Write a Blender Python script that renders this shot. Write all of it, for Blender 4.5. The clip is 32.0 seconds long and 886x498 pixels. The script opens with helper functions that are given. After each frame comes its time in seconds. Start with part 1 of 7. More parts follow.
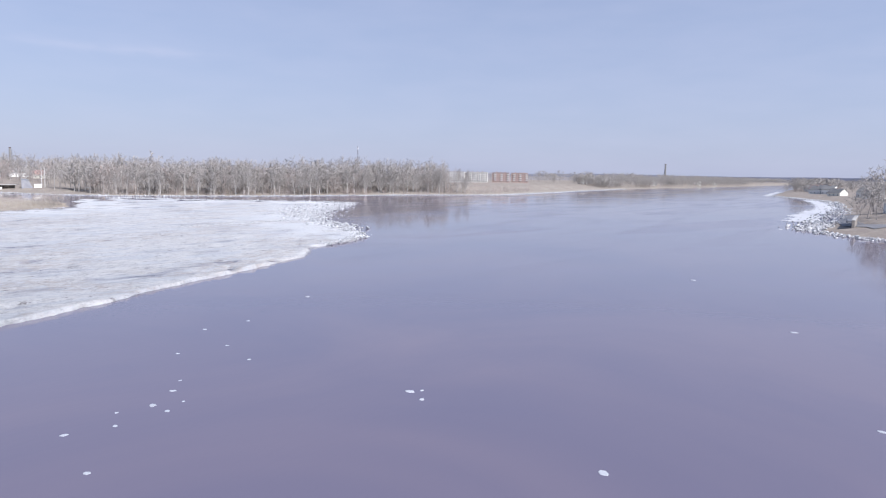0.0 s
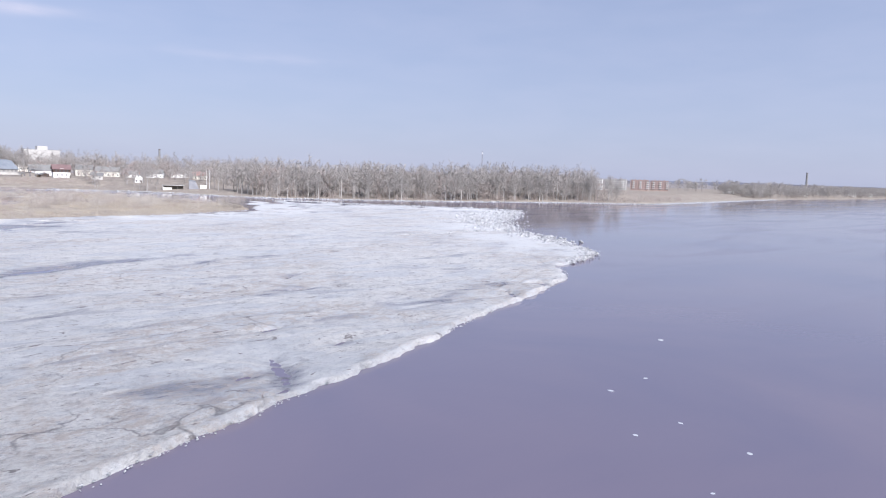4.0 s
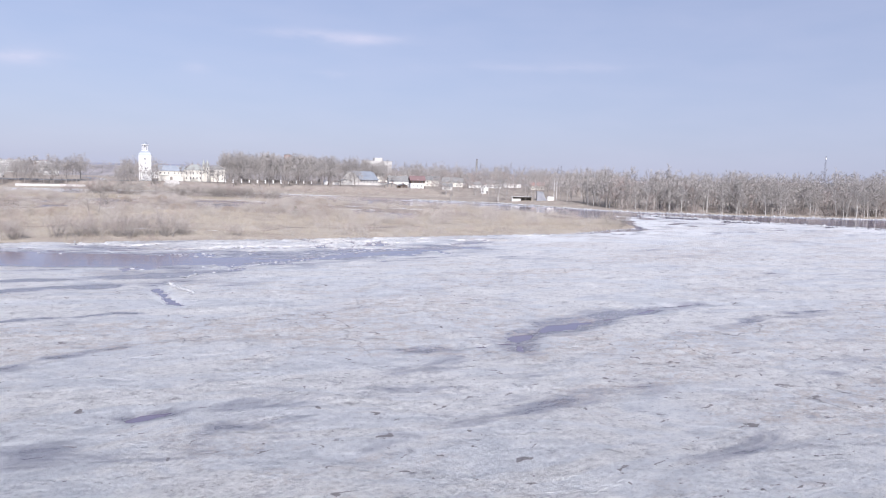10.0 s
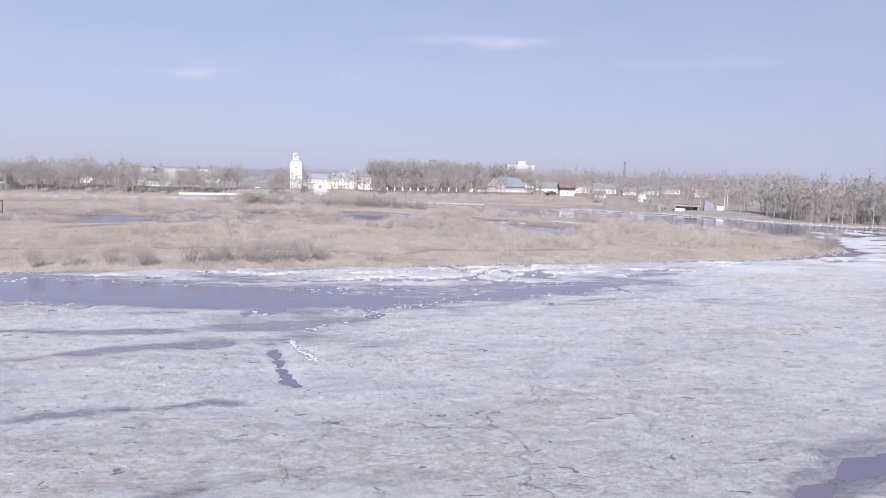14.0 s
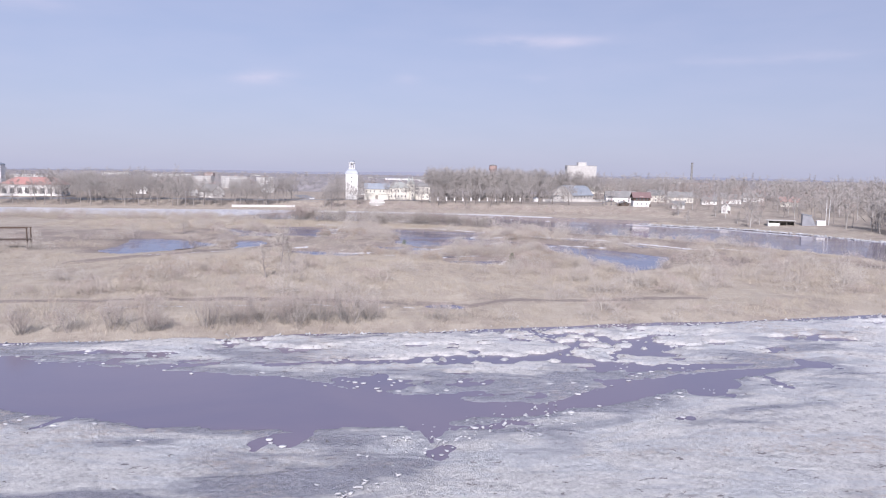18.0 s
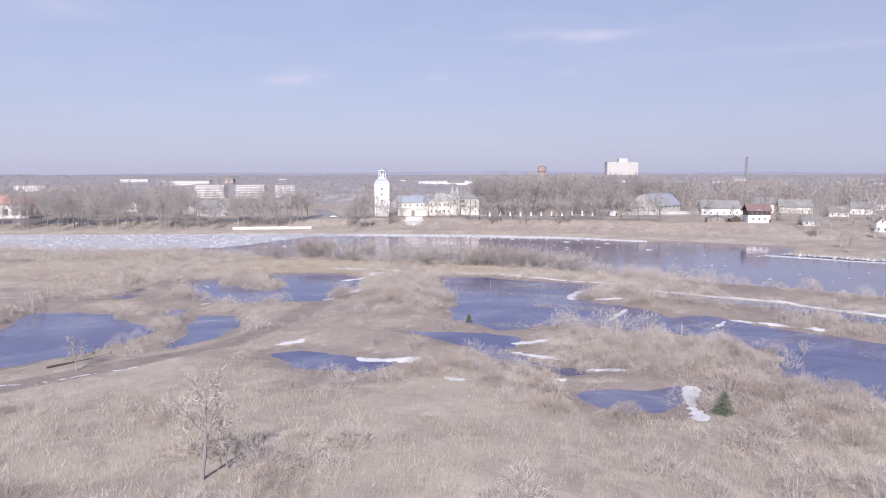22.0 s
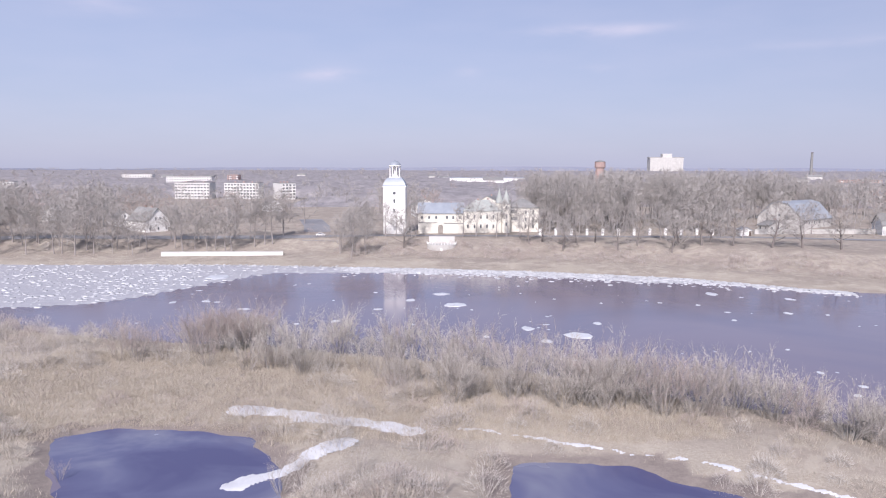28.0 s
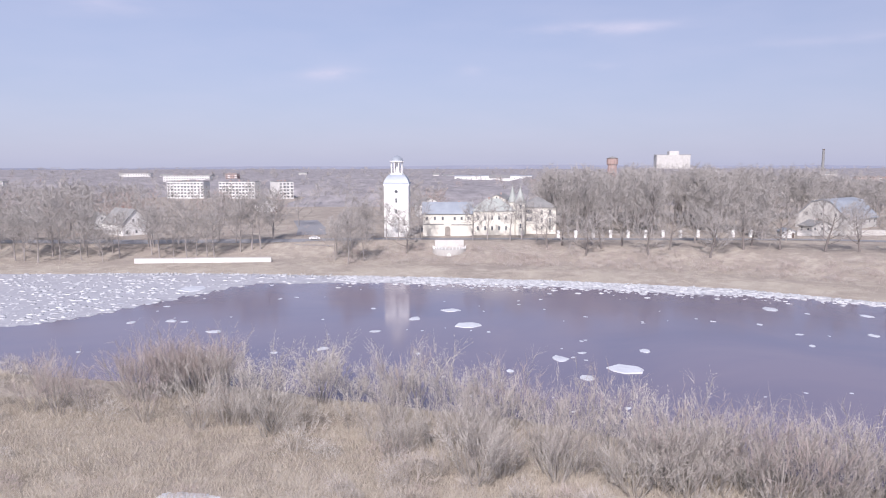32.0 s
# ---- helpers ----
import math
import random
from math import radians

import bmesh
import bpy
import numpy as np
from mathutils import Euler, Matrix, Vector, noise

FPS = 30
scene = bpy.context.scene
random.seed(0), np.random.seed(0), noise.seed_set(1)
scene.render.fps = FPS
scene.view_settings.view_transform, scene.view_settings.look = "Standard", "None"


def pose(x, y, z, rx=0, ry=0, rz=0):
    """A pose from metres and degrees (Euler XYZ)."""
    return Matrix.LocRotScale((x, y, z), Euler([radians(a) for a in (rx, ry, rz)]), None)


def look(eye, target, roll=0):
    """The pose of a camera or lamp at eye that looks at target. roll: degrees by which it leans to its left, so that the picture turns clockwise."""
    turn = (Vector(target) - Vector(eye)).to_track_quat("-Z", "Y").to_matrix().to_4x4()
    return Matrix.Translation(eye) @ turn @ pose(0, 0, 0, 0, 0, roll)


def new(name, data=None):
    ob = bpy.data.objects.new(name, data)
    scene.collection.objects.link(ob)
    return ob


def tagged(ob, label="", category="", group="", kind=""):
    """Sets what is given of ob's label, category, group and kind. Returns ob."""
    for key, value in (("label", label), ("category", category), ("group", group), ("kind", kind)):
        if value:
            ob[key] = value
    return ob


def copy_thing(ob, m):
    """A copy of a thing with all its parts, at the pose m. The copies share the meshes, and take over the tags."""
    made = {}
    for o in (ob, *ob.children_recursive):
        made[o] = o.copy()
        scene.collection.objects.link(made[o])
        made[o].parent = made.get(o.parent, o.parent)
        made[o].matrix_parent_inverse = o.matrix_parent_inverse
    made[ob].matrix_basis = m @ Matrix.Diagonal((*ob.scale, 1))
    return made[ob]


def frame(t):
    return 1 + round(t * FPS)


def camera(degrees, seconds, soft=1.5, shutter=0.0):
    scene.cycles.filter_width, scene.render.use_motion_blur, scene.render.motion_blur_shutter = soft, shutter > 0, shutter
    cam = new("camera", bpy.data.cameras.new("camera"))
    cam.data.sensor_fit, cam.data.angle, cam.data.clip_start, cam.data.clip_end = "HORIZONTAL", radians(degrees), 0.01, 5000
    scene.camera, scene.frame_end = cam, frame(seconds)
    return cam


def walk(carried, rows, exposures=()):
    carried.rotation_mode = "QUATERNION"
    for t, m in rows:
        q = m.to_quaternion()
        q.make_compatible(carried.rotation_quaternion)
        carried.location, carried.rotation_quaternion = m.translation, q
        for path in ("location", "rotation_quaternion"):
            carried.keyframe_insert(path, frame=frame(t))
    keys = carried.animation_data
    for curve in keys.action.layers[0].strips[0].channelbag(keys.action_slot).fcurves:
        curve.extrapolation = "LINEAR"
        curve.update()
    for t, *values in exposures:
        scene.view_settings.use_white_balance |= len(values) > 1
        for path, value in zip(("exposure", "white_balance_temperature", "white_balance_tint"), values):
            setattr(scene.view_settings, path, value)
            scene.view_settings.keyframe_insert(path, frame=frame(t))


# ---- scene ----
cam = camera(65.0, 32.0, soft=1.15)
PATH = [
    (0, (2.469, -8.681, 17.753), (4.078, -7.513, 17.541), 1.0),
    (0.5, (2.316, -4.364, 17.835), (3.924, -3.193, 17.625), 1.0),
    (1, (1.797, 0.289, 17.894), (3.402, 1.464, 17.687), 1.1),
    (1.5, (1.273, 4.796, 17.947), (2.871, 5.981, 17.741), 1.2),
    (2, (0.645, 9.636, 17.905), (2.225, 10.845, 17.701), 1.2),
    (2.5, (-0.075, 14.138, 17.761), (1.488, 15.369, 17.559), 1.3),
    (4.5, (-5.18, 31.027, 18.291), (-3.845, 32.501, 18.081), 2.0),
    (5, (-6.944, 35.646, 18.39), (-5.671, 37.174, 18.176), 2.1),
    (5.5, (-8.724, 39.927, 18.45), (-7.522, 41.511, 18.233), 2.2),
    (6, (-10.904, 44.581, 18.324), (-9.799, 46.234, 18.107), 2.3),
    (6.5, (-12.854, 48.733, 18.379), (-11.832, 50.438, 18.158), 2.3),
    (7, (-14.833, 53.336, 18.455), (-13.878, 55.079, 18.235), 2.2),
    (7.5, (-16.229, 57.704, 18.527), (-15.333, 59.479, 18.308), 2.3),
    (8, (-17.114, 62.194, 18.636), (-16.258, 63.988, 18.418), 2.1),
    (8.5, (-17.366, 66.522, 18.451), (-16.531, 68.327, 18.238), 2.0),
    (9, (-17.769, 70.173, 18.736), (-16.97, 71.995, 18.525), 1.9),
    (9.5, (-17.809, 73.804, 19.063), (-17.052, 75.644, 18.853), 1.9),
    (10, (-17.415, 77.768, 19.516), (-16.708, 79.627, 19.305), 1.7),
    (10.5, (-16.81, 81.73, 19.702), (-16.152, 83.607, 19.492), 1.7),
    (11, (-16.135, 85.917, 19.949), (-15.53, 87.812, 19.738), 1.5),
    (11.5, (-15.685, 89.648, 20.32), (-15.129, 91.557, 20.108), 1.5),
    (12, (-15.368, 93.264, 20.798), (-14.862, 95.187, 20.585), 1.5),
    (12.5, (-14.923, 97.003, 21.198), (-14.464, 98.938, 20.985), 1.4),
    (13, (-14.59, 100.871, 21.661), (-14.184, 102.818, 21.448), 1.4),
    (13.5, (-14.224, 104.407, 22.121), (-13.867, 106.363, 21.908), 1.4),
    (14, (-13.907, 108.159, 22.734), (-13.59, 110.123, 22.521), 1.3),
    (14.5, (-13.768, 111.994, 23.225), (-13.473, 113.961, 23.012), 1.1),
    (16.5, (-13.31, 129.022, 26.266), (-13.119, 131.002, 26.055), 1.1),
    (17, (-13.043, 132.762, 27.197), (-12.864, 134.743, 26.983), 1.1),
    (17.5, (-12.808, 136.528, 28.283), (-12.637, 138.509, 28.066), 1.0),
    (18, (-12.672, 144.947, 30.051), (-12.519, 146.93, 29.837), 0.9),
    (18.5, (-12.905, 158.215, 33.673), (-12.778, 160.2, 33.461), 0.7),
    (19, (-13.485, 174.17, 38.272), (-13.374, 176.156, 38.06), 0.5),
    (19.5, (-14.18, 189.192, 39.057), (-14.076, 191.177, 38.844), 0.4),
    (20, (-15.218, 205.694, 39.365), (-15.122, 207.68, 39.149), 0.3),
    (20.5, (-16.628, 221.428, 39.097), (-16.539, 223.415, 38.882), 0.3),
    (21, (-17.669, 236.77, 39.083), (-17.59, 238.756, 38.866), 0.1),
    (21.5, (-17.609, 251.837, 38.612), (-17.54, 253.824, 38.396), 0.1),
    (22, (-18.415, 267.382, 37.976), (-18.354, 269.369, 37.755), -0.1),
    (22.5, (-18.872, 282.678, 37.322), (-18.819, 284.665, 37.099), -0.1),
    (23, (-18.955, 298.914, 37.029), (-18.914, 300.901, 36.806), -0.1),
    (23.5, (-18.689, 314.965, 37.092), (-18.657, 316.952, 36.869), -0.1),
    (24, (-18.519, 331.168, 37.278), (-18.497, 333.155, 37.052), -0.2),
    (24.5, (-18.607, 347.492, 37.522), (-18.594, 349.479, 37.296), -0.1),
    (25, (-18.72, 363.609, 37.856), (-18.715, 365.596, 37.631), -0.0),
    (25.5, (-18.854, 379.786, 38.139), (-18.857, 381.774, 37.914), -0.0),
    (26, (-18.589, 395.61, 38.421), (-18.601, 397.597, 38.195), -0.0),
    (26.5, (-18.04, 408.565, 38.558), (-18.059, 410.552, 38.33), 0.0),
    (28.5, (-19.502, 434.568, 37.852), (-19.529, 436.554, 37.617), 0.1),
    (29, (-19.849, 438.423, 37.362), (-19.876, 440.409, 37.129), -0.1),
    (29.5, (-19.834, 442.0, 37.438), (-19.863, 443.986, 37.203), -0.1),
    (30, (-19.872, 445.9, 37.483), (-19.904, 447.886, 37.247), -0.2),
    (30.5, (-20.269, 449.907, 37.485), (-20.3, 451.893, 37.247), -0.1),
    (31, (-20.481, 454.107, 37.368), (-20.514, 456.092, 37.129), -0.1),
    (31.5, (-20.62, 458.214, 37.196), (-20.655, 460.199, 36.957), -0.2),
    (32, (-20.87, 462.588, 36.886), (-20.907, 464.574, 36.648), -0.1),
]
walk(cam, [(t, look(eye, target, roll)) for t, eye, target, roll in PATH],
     [(0, 0.53, 6000, 15), (5, 0.54, 6050, 16), (12, 0.51, 6100, 18), (15, 0.47, 6100, 20), (18, 0.44, 6150, 21), (21, 0.475, 6200, 21), (32, 0.48, 6200, 21)])

# ---- sky, sun ----
SUN_DIR = Vector((-0.16, -0.77, 0.62)).normalized()
world = bpy.data.worlds.new("spring_sky")
scene.world = world
world.use_nodes = True
wn = world.node_tree.nodes
wn.clear()
sky = wn.new("ShaderNodeTexSky")
sky.sky_type = "NISHITA"
sky.sun_disc = False
sky.sun_elevation = math.asin(SUN_DIR.z)
sky.sun_rotation = math.atan2(-SUN_DIR.x, SUN_DIR.y)
sky.air_density, sky.dust_density, sky.ozone_density = 1.0, 0.6, 1.5
bg = wn.new("ShaderNodeBackground")
bg.inputs[1].default_value = 0.086
wout = wn.new("ShaderNodeOutputWorld")
# pale haze over the horizon, thinning upwards
wl = world.node_tree.links
coord, split = wn.new("ShaderNodeTexCoord"), wn.new("ShaderNodeSeparateXYZ")
wl.new(coord.outputs["Generated"], split.inputs[0])
thin = wn.new("ShaderNodeMapRange")
thin.inputs[1].default_value, thin.inputs[2].default_value, thin.inputs[3].default_value, thin.inputs[4].default_value = -0.05, 0.85, 0.88, 0.0
wl.new(split.outputs[2], thin.inputs[0])
hazy = wn.new("ShaderNodeMix")
hazy.data_type = "RGBA"
hazy.inputs[7].default_value = (3.85, 4.2, 5.5, 1)
wl.new(thin.outputs[0], hazy.inputs[0])
wl.new(sky.outputs[0], hazy.inputs[6])
# a few thin clouds low over the town: bearing, height, half widths, strength
bear = wn.new("ShaderNodeMath")
bear.operation = "ARCTAN2"
wl.new(split.outputs[0], bear.inputs[0])
wl.new(split.outputs[1], bear.inputs[1])
fluff = wn.new("ShaderNodeTexNoise")
fluff.inputs["Scale"].default_value, fluff.inputs["Detail"].default_value = 9.0, 6
squash = wn.new("ShaderNodeMapping")
squash.inputs["Scale"].default_value = (1, 1, 4)
wl.new(coord.outputs["Generated"], squash.inputs[0])
wl.new(squash.outputs[0], fluff.inputs["Vector"])


def wmath(op, a, b):
    n = wn.new("ShaderNodeMath")
    n.operation = op
    for sock, v in zip(n.inputs, (a, b)):
        if hasattr(v, "links"):
            wl.new(v, sock)
        else:
            sock.default_value = v
    return n.outputs[0]


cloud = None
for az, el, wa, we, k in ((-0.18, 0.128, 0.032, 0.008, 0.9), (0.205, 0.182, 0.085, 0.007, 0.75), (-0.46, 0.20, 0.05, 0.014, 0.35), (0.02, 0.132, 0.02, 0.006, 0.25), (0.195, 0.134, 0.02, 0.006, 0.25), (0.5, 0.15, 0.12, 0.006, 0.25)):
    u = wmath("POWER", wmath("ABSOLUTE", wmath("DIVIDE", wmath("SUBTRACT", bear.outputs[0], az), wa), 0), 2.0)
    v = wmath("POWER", wmath("ABSOLUTE", wmath("DIVIDE", wmath("SUBTRACT", split.outputs[2], el), we), 0), 2.0)
    g = wmath("MULTIPLY", wmath("EXPONENT", wmath("MULTIPLY", wmath("ADD", u, v), -1.0), 0), k)
    cloud = g if cloud is None else wmath("ADD", cloud, g)
veil = wn.new("ShaderNodeMapRange")
veil.inputs[1].default_value, veil.inputs[2].default_value, veil.inputs[4].default_value = 0.35, 0.75, 1.3
wl.new(fluff.outputs[0], veil.inputs[0])
amount = wmath("ADD", wmath("MULTIPLY", cloud, veil.outputs[0]), wmath("MULTIPLY", veil.outputs[0], 0.07))
clouded = wn.new("ShaderNodeMix")
clouded.data_type = "RGBA"
clouded.inputs[7].default_value = (6.2, 6.1, 6.9, 1)
wl.new(amount, clouded.inputs[0])
wl.new(hazy.outputs[2], clouded.inputs[6])
wl.new(clouded.outputs[2], bg.inputs[0])
world.node_tree.links.new(bg.outputs[0], wout.inputs[0])
sun_data = bpy.data.lights.new("sun", "SUN")
sun_data.energy, sun_data.angle, sun_data.color = 4.1, radians(0.6), (1.0, 0.95, 0.88)
sun = new("sun", sun_data)
sun.matrix_world = look(SUN_DIR * 200, (0, 0, 0))

# ---- materials ----
def ramp(nt, fac, stops, interp="LINEAR"):
    r = nt.nodes.new("ShaderNodeValToRGB")
    r.color_ramp.interpolation = interp
    while len(r.color_ramp.elements) < len(stops):
        r.color_ramp.elements.new(0.5)
    for e, (p, c) in zip(r.color_ramp.elements, stops):
        e.position = p
        e.color = (*c, 1) if len(c) == 3 else c
    nt.links.new(fac, r.inputs[0])
    return r.outputs[0]


def tex(nt, scale, detail=4, rough=0.6, dist=0.0, vec=None, stretch=None):
    """A noise in metres of the world; stretch turns and squeezes it."""
    n = nt.nodes.new("ShaderNodeTexNoise")
    n.inputs["Scale"].default_value, n.inputs["Detail"].default_value = scale, detail
    n.inputs["Roughness"].default_value, n.inputs["Distortion"].default_value = rough, dist
    if vec is None:
        vec = nt.nodes.new("ShaderNodeNewGeometry").outputs["Position"]
    if stretch:
        m = nt.nodes.new("ShaderNodeMapping")
        m.inputs["Rotation"].default_value = (0, 0, radians(stretch[0]))
        m.inputs["Scale"].default_value = stretch[1]
        nt.links.new(vec, m.inputs[0])
        vec = m.outputs[0]
    nt.links.new(vec, n.inputs["Vector"])
    return n.outputs["Fac"]


def mix(nt, fac, a, b, mode="MIX"):
    m = nt.nodes.new("ShaderNodeMix")
    m.data_type, m.blend_type = "RGBA", mode
    for sock, v in ((m.inputs[0], fac), (m.inputs[6], a), (m.inputs[7], b)):
        if hasattr(v, "links"):
            nt.links.new(v, sock)
        elif isinstance(v, (int, float)):
            sock.default_value = v
        else:
            sock.default_value = (*v, 1)
    return m.outputs[2]


def math_node(nt, op, a, b=0.5):
    m = nt.nodes.new("ShaderNodeMath")
    m.operation = op
    for sock, v in zip(m.inputs, (a, b)):
        if hasattr(v, "links"):
            nt.links.new(v, sock)
        else:
            sock.default_value = v
    return m.outputs[0]


def base_mat(name, rough=0.8, metal=0.0, spec=0.4):
    m = bpy.data.materials.new(name)
    m.use_nodes = True
    nt = m.node_tree
    b = nt.nodes["Principled BSDF"]
    b.inputs["Roughness"].default_value = rough
    b.inputs["Metallic"].default_value = metal
    b.inputs["Specular IOR Level"].default_value = spec
    return m, nt, b


def bump(nt, b, height, strength, dist):
    n = nt.nodes.new("ShaderNodeBump")
    n.inputs["Strength"].default_value, n.inputs["Distance"].default_value = strength, dist
    nt.links.new(height, n.inputs["Height"])
    nt.links.new(n.outputs[0], b.inputs["Normal"])


def surface(name, low, high, scale=1.0, rough=0.85, metal=0.0, rnd=0.12, bumps=0.02, fine=9.0, spec=0.3):
    """A worn surface: two noises between two colours, each object a little apart from the next."""
    m, nt, b = base_mat(name, rough, metal, spec)
    big, small = tex(nt, scale * 0.35, 3), tex(nt, scale * fine, 5, 0.7)
    f = math_node(nt, "ADD", math_node(nt, "MULTIPLY", big, 0.6), math_node(nt, "MULTIPLY", small, 0.4))
    col = ramp(nt, f, [(0.32, low), (0.68, high)])
    info = nt.nodes.new("ShaderNodeObjectInfo")
    hsv = nt.nodes.new("ShaderNodeHueSaturation")
    v = math_node(nt, "ADD", math_node(nt, "MULTIPLY", info.outputs["Random"], rnd), 1 - rnd / 2)
    nt.links.new(v, hsv.inputs["Value"])
    nt.links.new(col, hsv.inputs["Color"])
    nt.links.new(hsv.outputs[0], b.inputs["Base Color"])
    if bumps:
        bump(nt, b, small, 0.5, bumps)
    return m


def islands(name, low, high, rough=0.9, spec=0.15):
    """For joined twigs, blades and chips: each island of the mesh has its own tone."""
    m, nt, b = base_mat(name, rough, 0.0, spec)
    g = nt.nodes.new("ShaderNodeNewGeometry")
    info = nt.nodes.new("ShaderNodeObjectInfo")
    f = math_node(nt, "ADD", math_node(nt, "MULTIPLY", g.outputs["Random Per Island"], 0.7), math_node(nt, "MULTIPLY", info.outputs["Random"], 0.3))
    nt.links.new(ramp(nt, f, [(0.05, low), (0.95, high)]), b.inputs["Base Color"])
    return m


def ground_mat():
    m, nt, b = base_mat("dry_grass_ground", 0.95, 0, 0.1)
    at = nt.nodes.new("ShaderNodeAttribute")
    at.attribute_name = "zone"
    patch = tex(nt, 0.045, 5, 0.65, 0.6)
    mid = tex(nt, 0.35, 5, 0.7)
    fine = tex(nt, 3.0, 5, 0.75)
    streak = tex(nt, 0.9, 4, 0.7, 0.3, stretch=(25, (0.35, 1.6, 1)))
    straw = ramp(nt, fine, [(0.3, (0.27, 0.235, 0.195)), (0.55, (0.38, 0.34, 0.285)), (0.75, (0.49, 0.445, 0.38))])
    moss = ramp(nt, mid, [(0.3, (0.22, 0.19, 0.165)), (0.7, (0.35, 0.305, 0.26))])
    col = mix(nt, ramp(nt, patch, [(0.42, (0, 0, 0)), (0.58, (1, 1, 1))]), straw, moss)
    tuss = tex(nt, 0.14, 5, 0.7, 0.5)
    col = mix(nt, ramp(nt, tuss, [(0.5, (0, 0, 0)), (0.6, (0.6, 0.6, 0.6))]), col, (0.45, 0.405, 0.34))
    col = mix(nt, math_node(nt, "MULTIPLY", streak, 0.35), col, (0.47, 0.43, 0.365))
    mud = ramp(nt, math_node(nt, "ADD", math_node(nt, "MULTIPLY", mid, 0.6), math_node(nt, "MULTIPLY", fine, 0.4)), [(0.35, (0.20, 0.17, 0.155)), (0.65, (0.31, 0.27, 0.24))])
    zone = math_node(nt, "ADD", at.outputs["Fac"], math_node(nt, "MULTIPLY", math_node(nt, "SUBTRACT", mid, 0.5), 0.9))
    col = mix(nt, ramp(nt, zone, [(0.4, (0, 0, 0)), (0.6, (1, 1, 1))]), col, mud)
    nt.links.new(col, b.inputs["Base Color"])
    bump(nt, b, math_node(nt, "ADD", fine, mid), 0.7, 0.15)
    return m


def water_mat():
    m, nt, b = base_mat("silty_water", 0.06, 0, 0.5)
    b.inputs["IOR"].default_value = 1.33
    silt = tex(nt, 0.02, 4, 0.6, 0.8)
    nt.links.new(ramp(nt, silt, [(0.35, (0.15, 0.137, 0.195)), (0.65, (0.19, 0.162, 0.208))]), b.inputs["Base Color"])
    gust = tex(nt, 0.018, 4, 0.6, 1.2, stretch=(20, (0.5, 2.0, 1)))
    nt.links.new(ramp(nt, gust, [(0.4, (0.03, 0.03, 0.03)), (0.62, (0.14, 0.14, 0.14))]), b.inputs["Roughness"])
    wave = math_node(nt, "ADD", tex(nt, 1.1, 3, 0.5, 0.3, stretch=(15, (0.6, 1.5, 1))), math_node(nt, "MULTIPLY", tex(nt, 0.12, 2, 0.5), 2.0))
    bump(nt, b, wave, 0.09, 0.1)
    return m


def pond_mat():
    m, nt, b = base_mat("sky_tinted_pond_water", 0.05, 0, 0.5)
    b.inputs["IOR"].default_value = 1.33
    skin = tex(nt, 0.06, 4, 0.55, 0.7, stretch=(-20, (0.8, 1.2, 1)))
    # the blue of the mirrored sky is mixed into the base colour
    col = ramp(nt, skin, [(0.40, (0.075, 0.075, 0.16)), (0.55, (0.115, 0.12, 0.21)), (0.75, (0.22, 0.23, 0.29))])
    nt.links.new(col, b.inputs["Base Color"])
    nt.links.new(ramp(nt, skin, [(0.45, (0.03, 0.03, 0.03)), (0.7, (0.3, 0.3, 0.3))]), b.inputs["Roughness"])
    bump(nt, b, tex(nt, 1.6, 3, 0.5, 0.3), 0.08, 0.08)
    return m


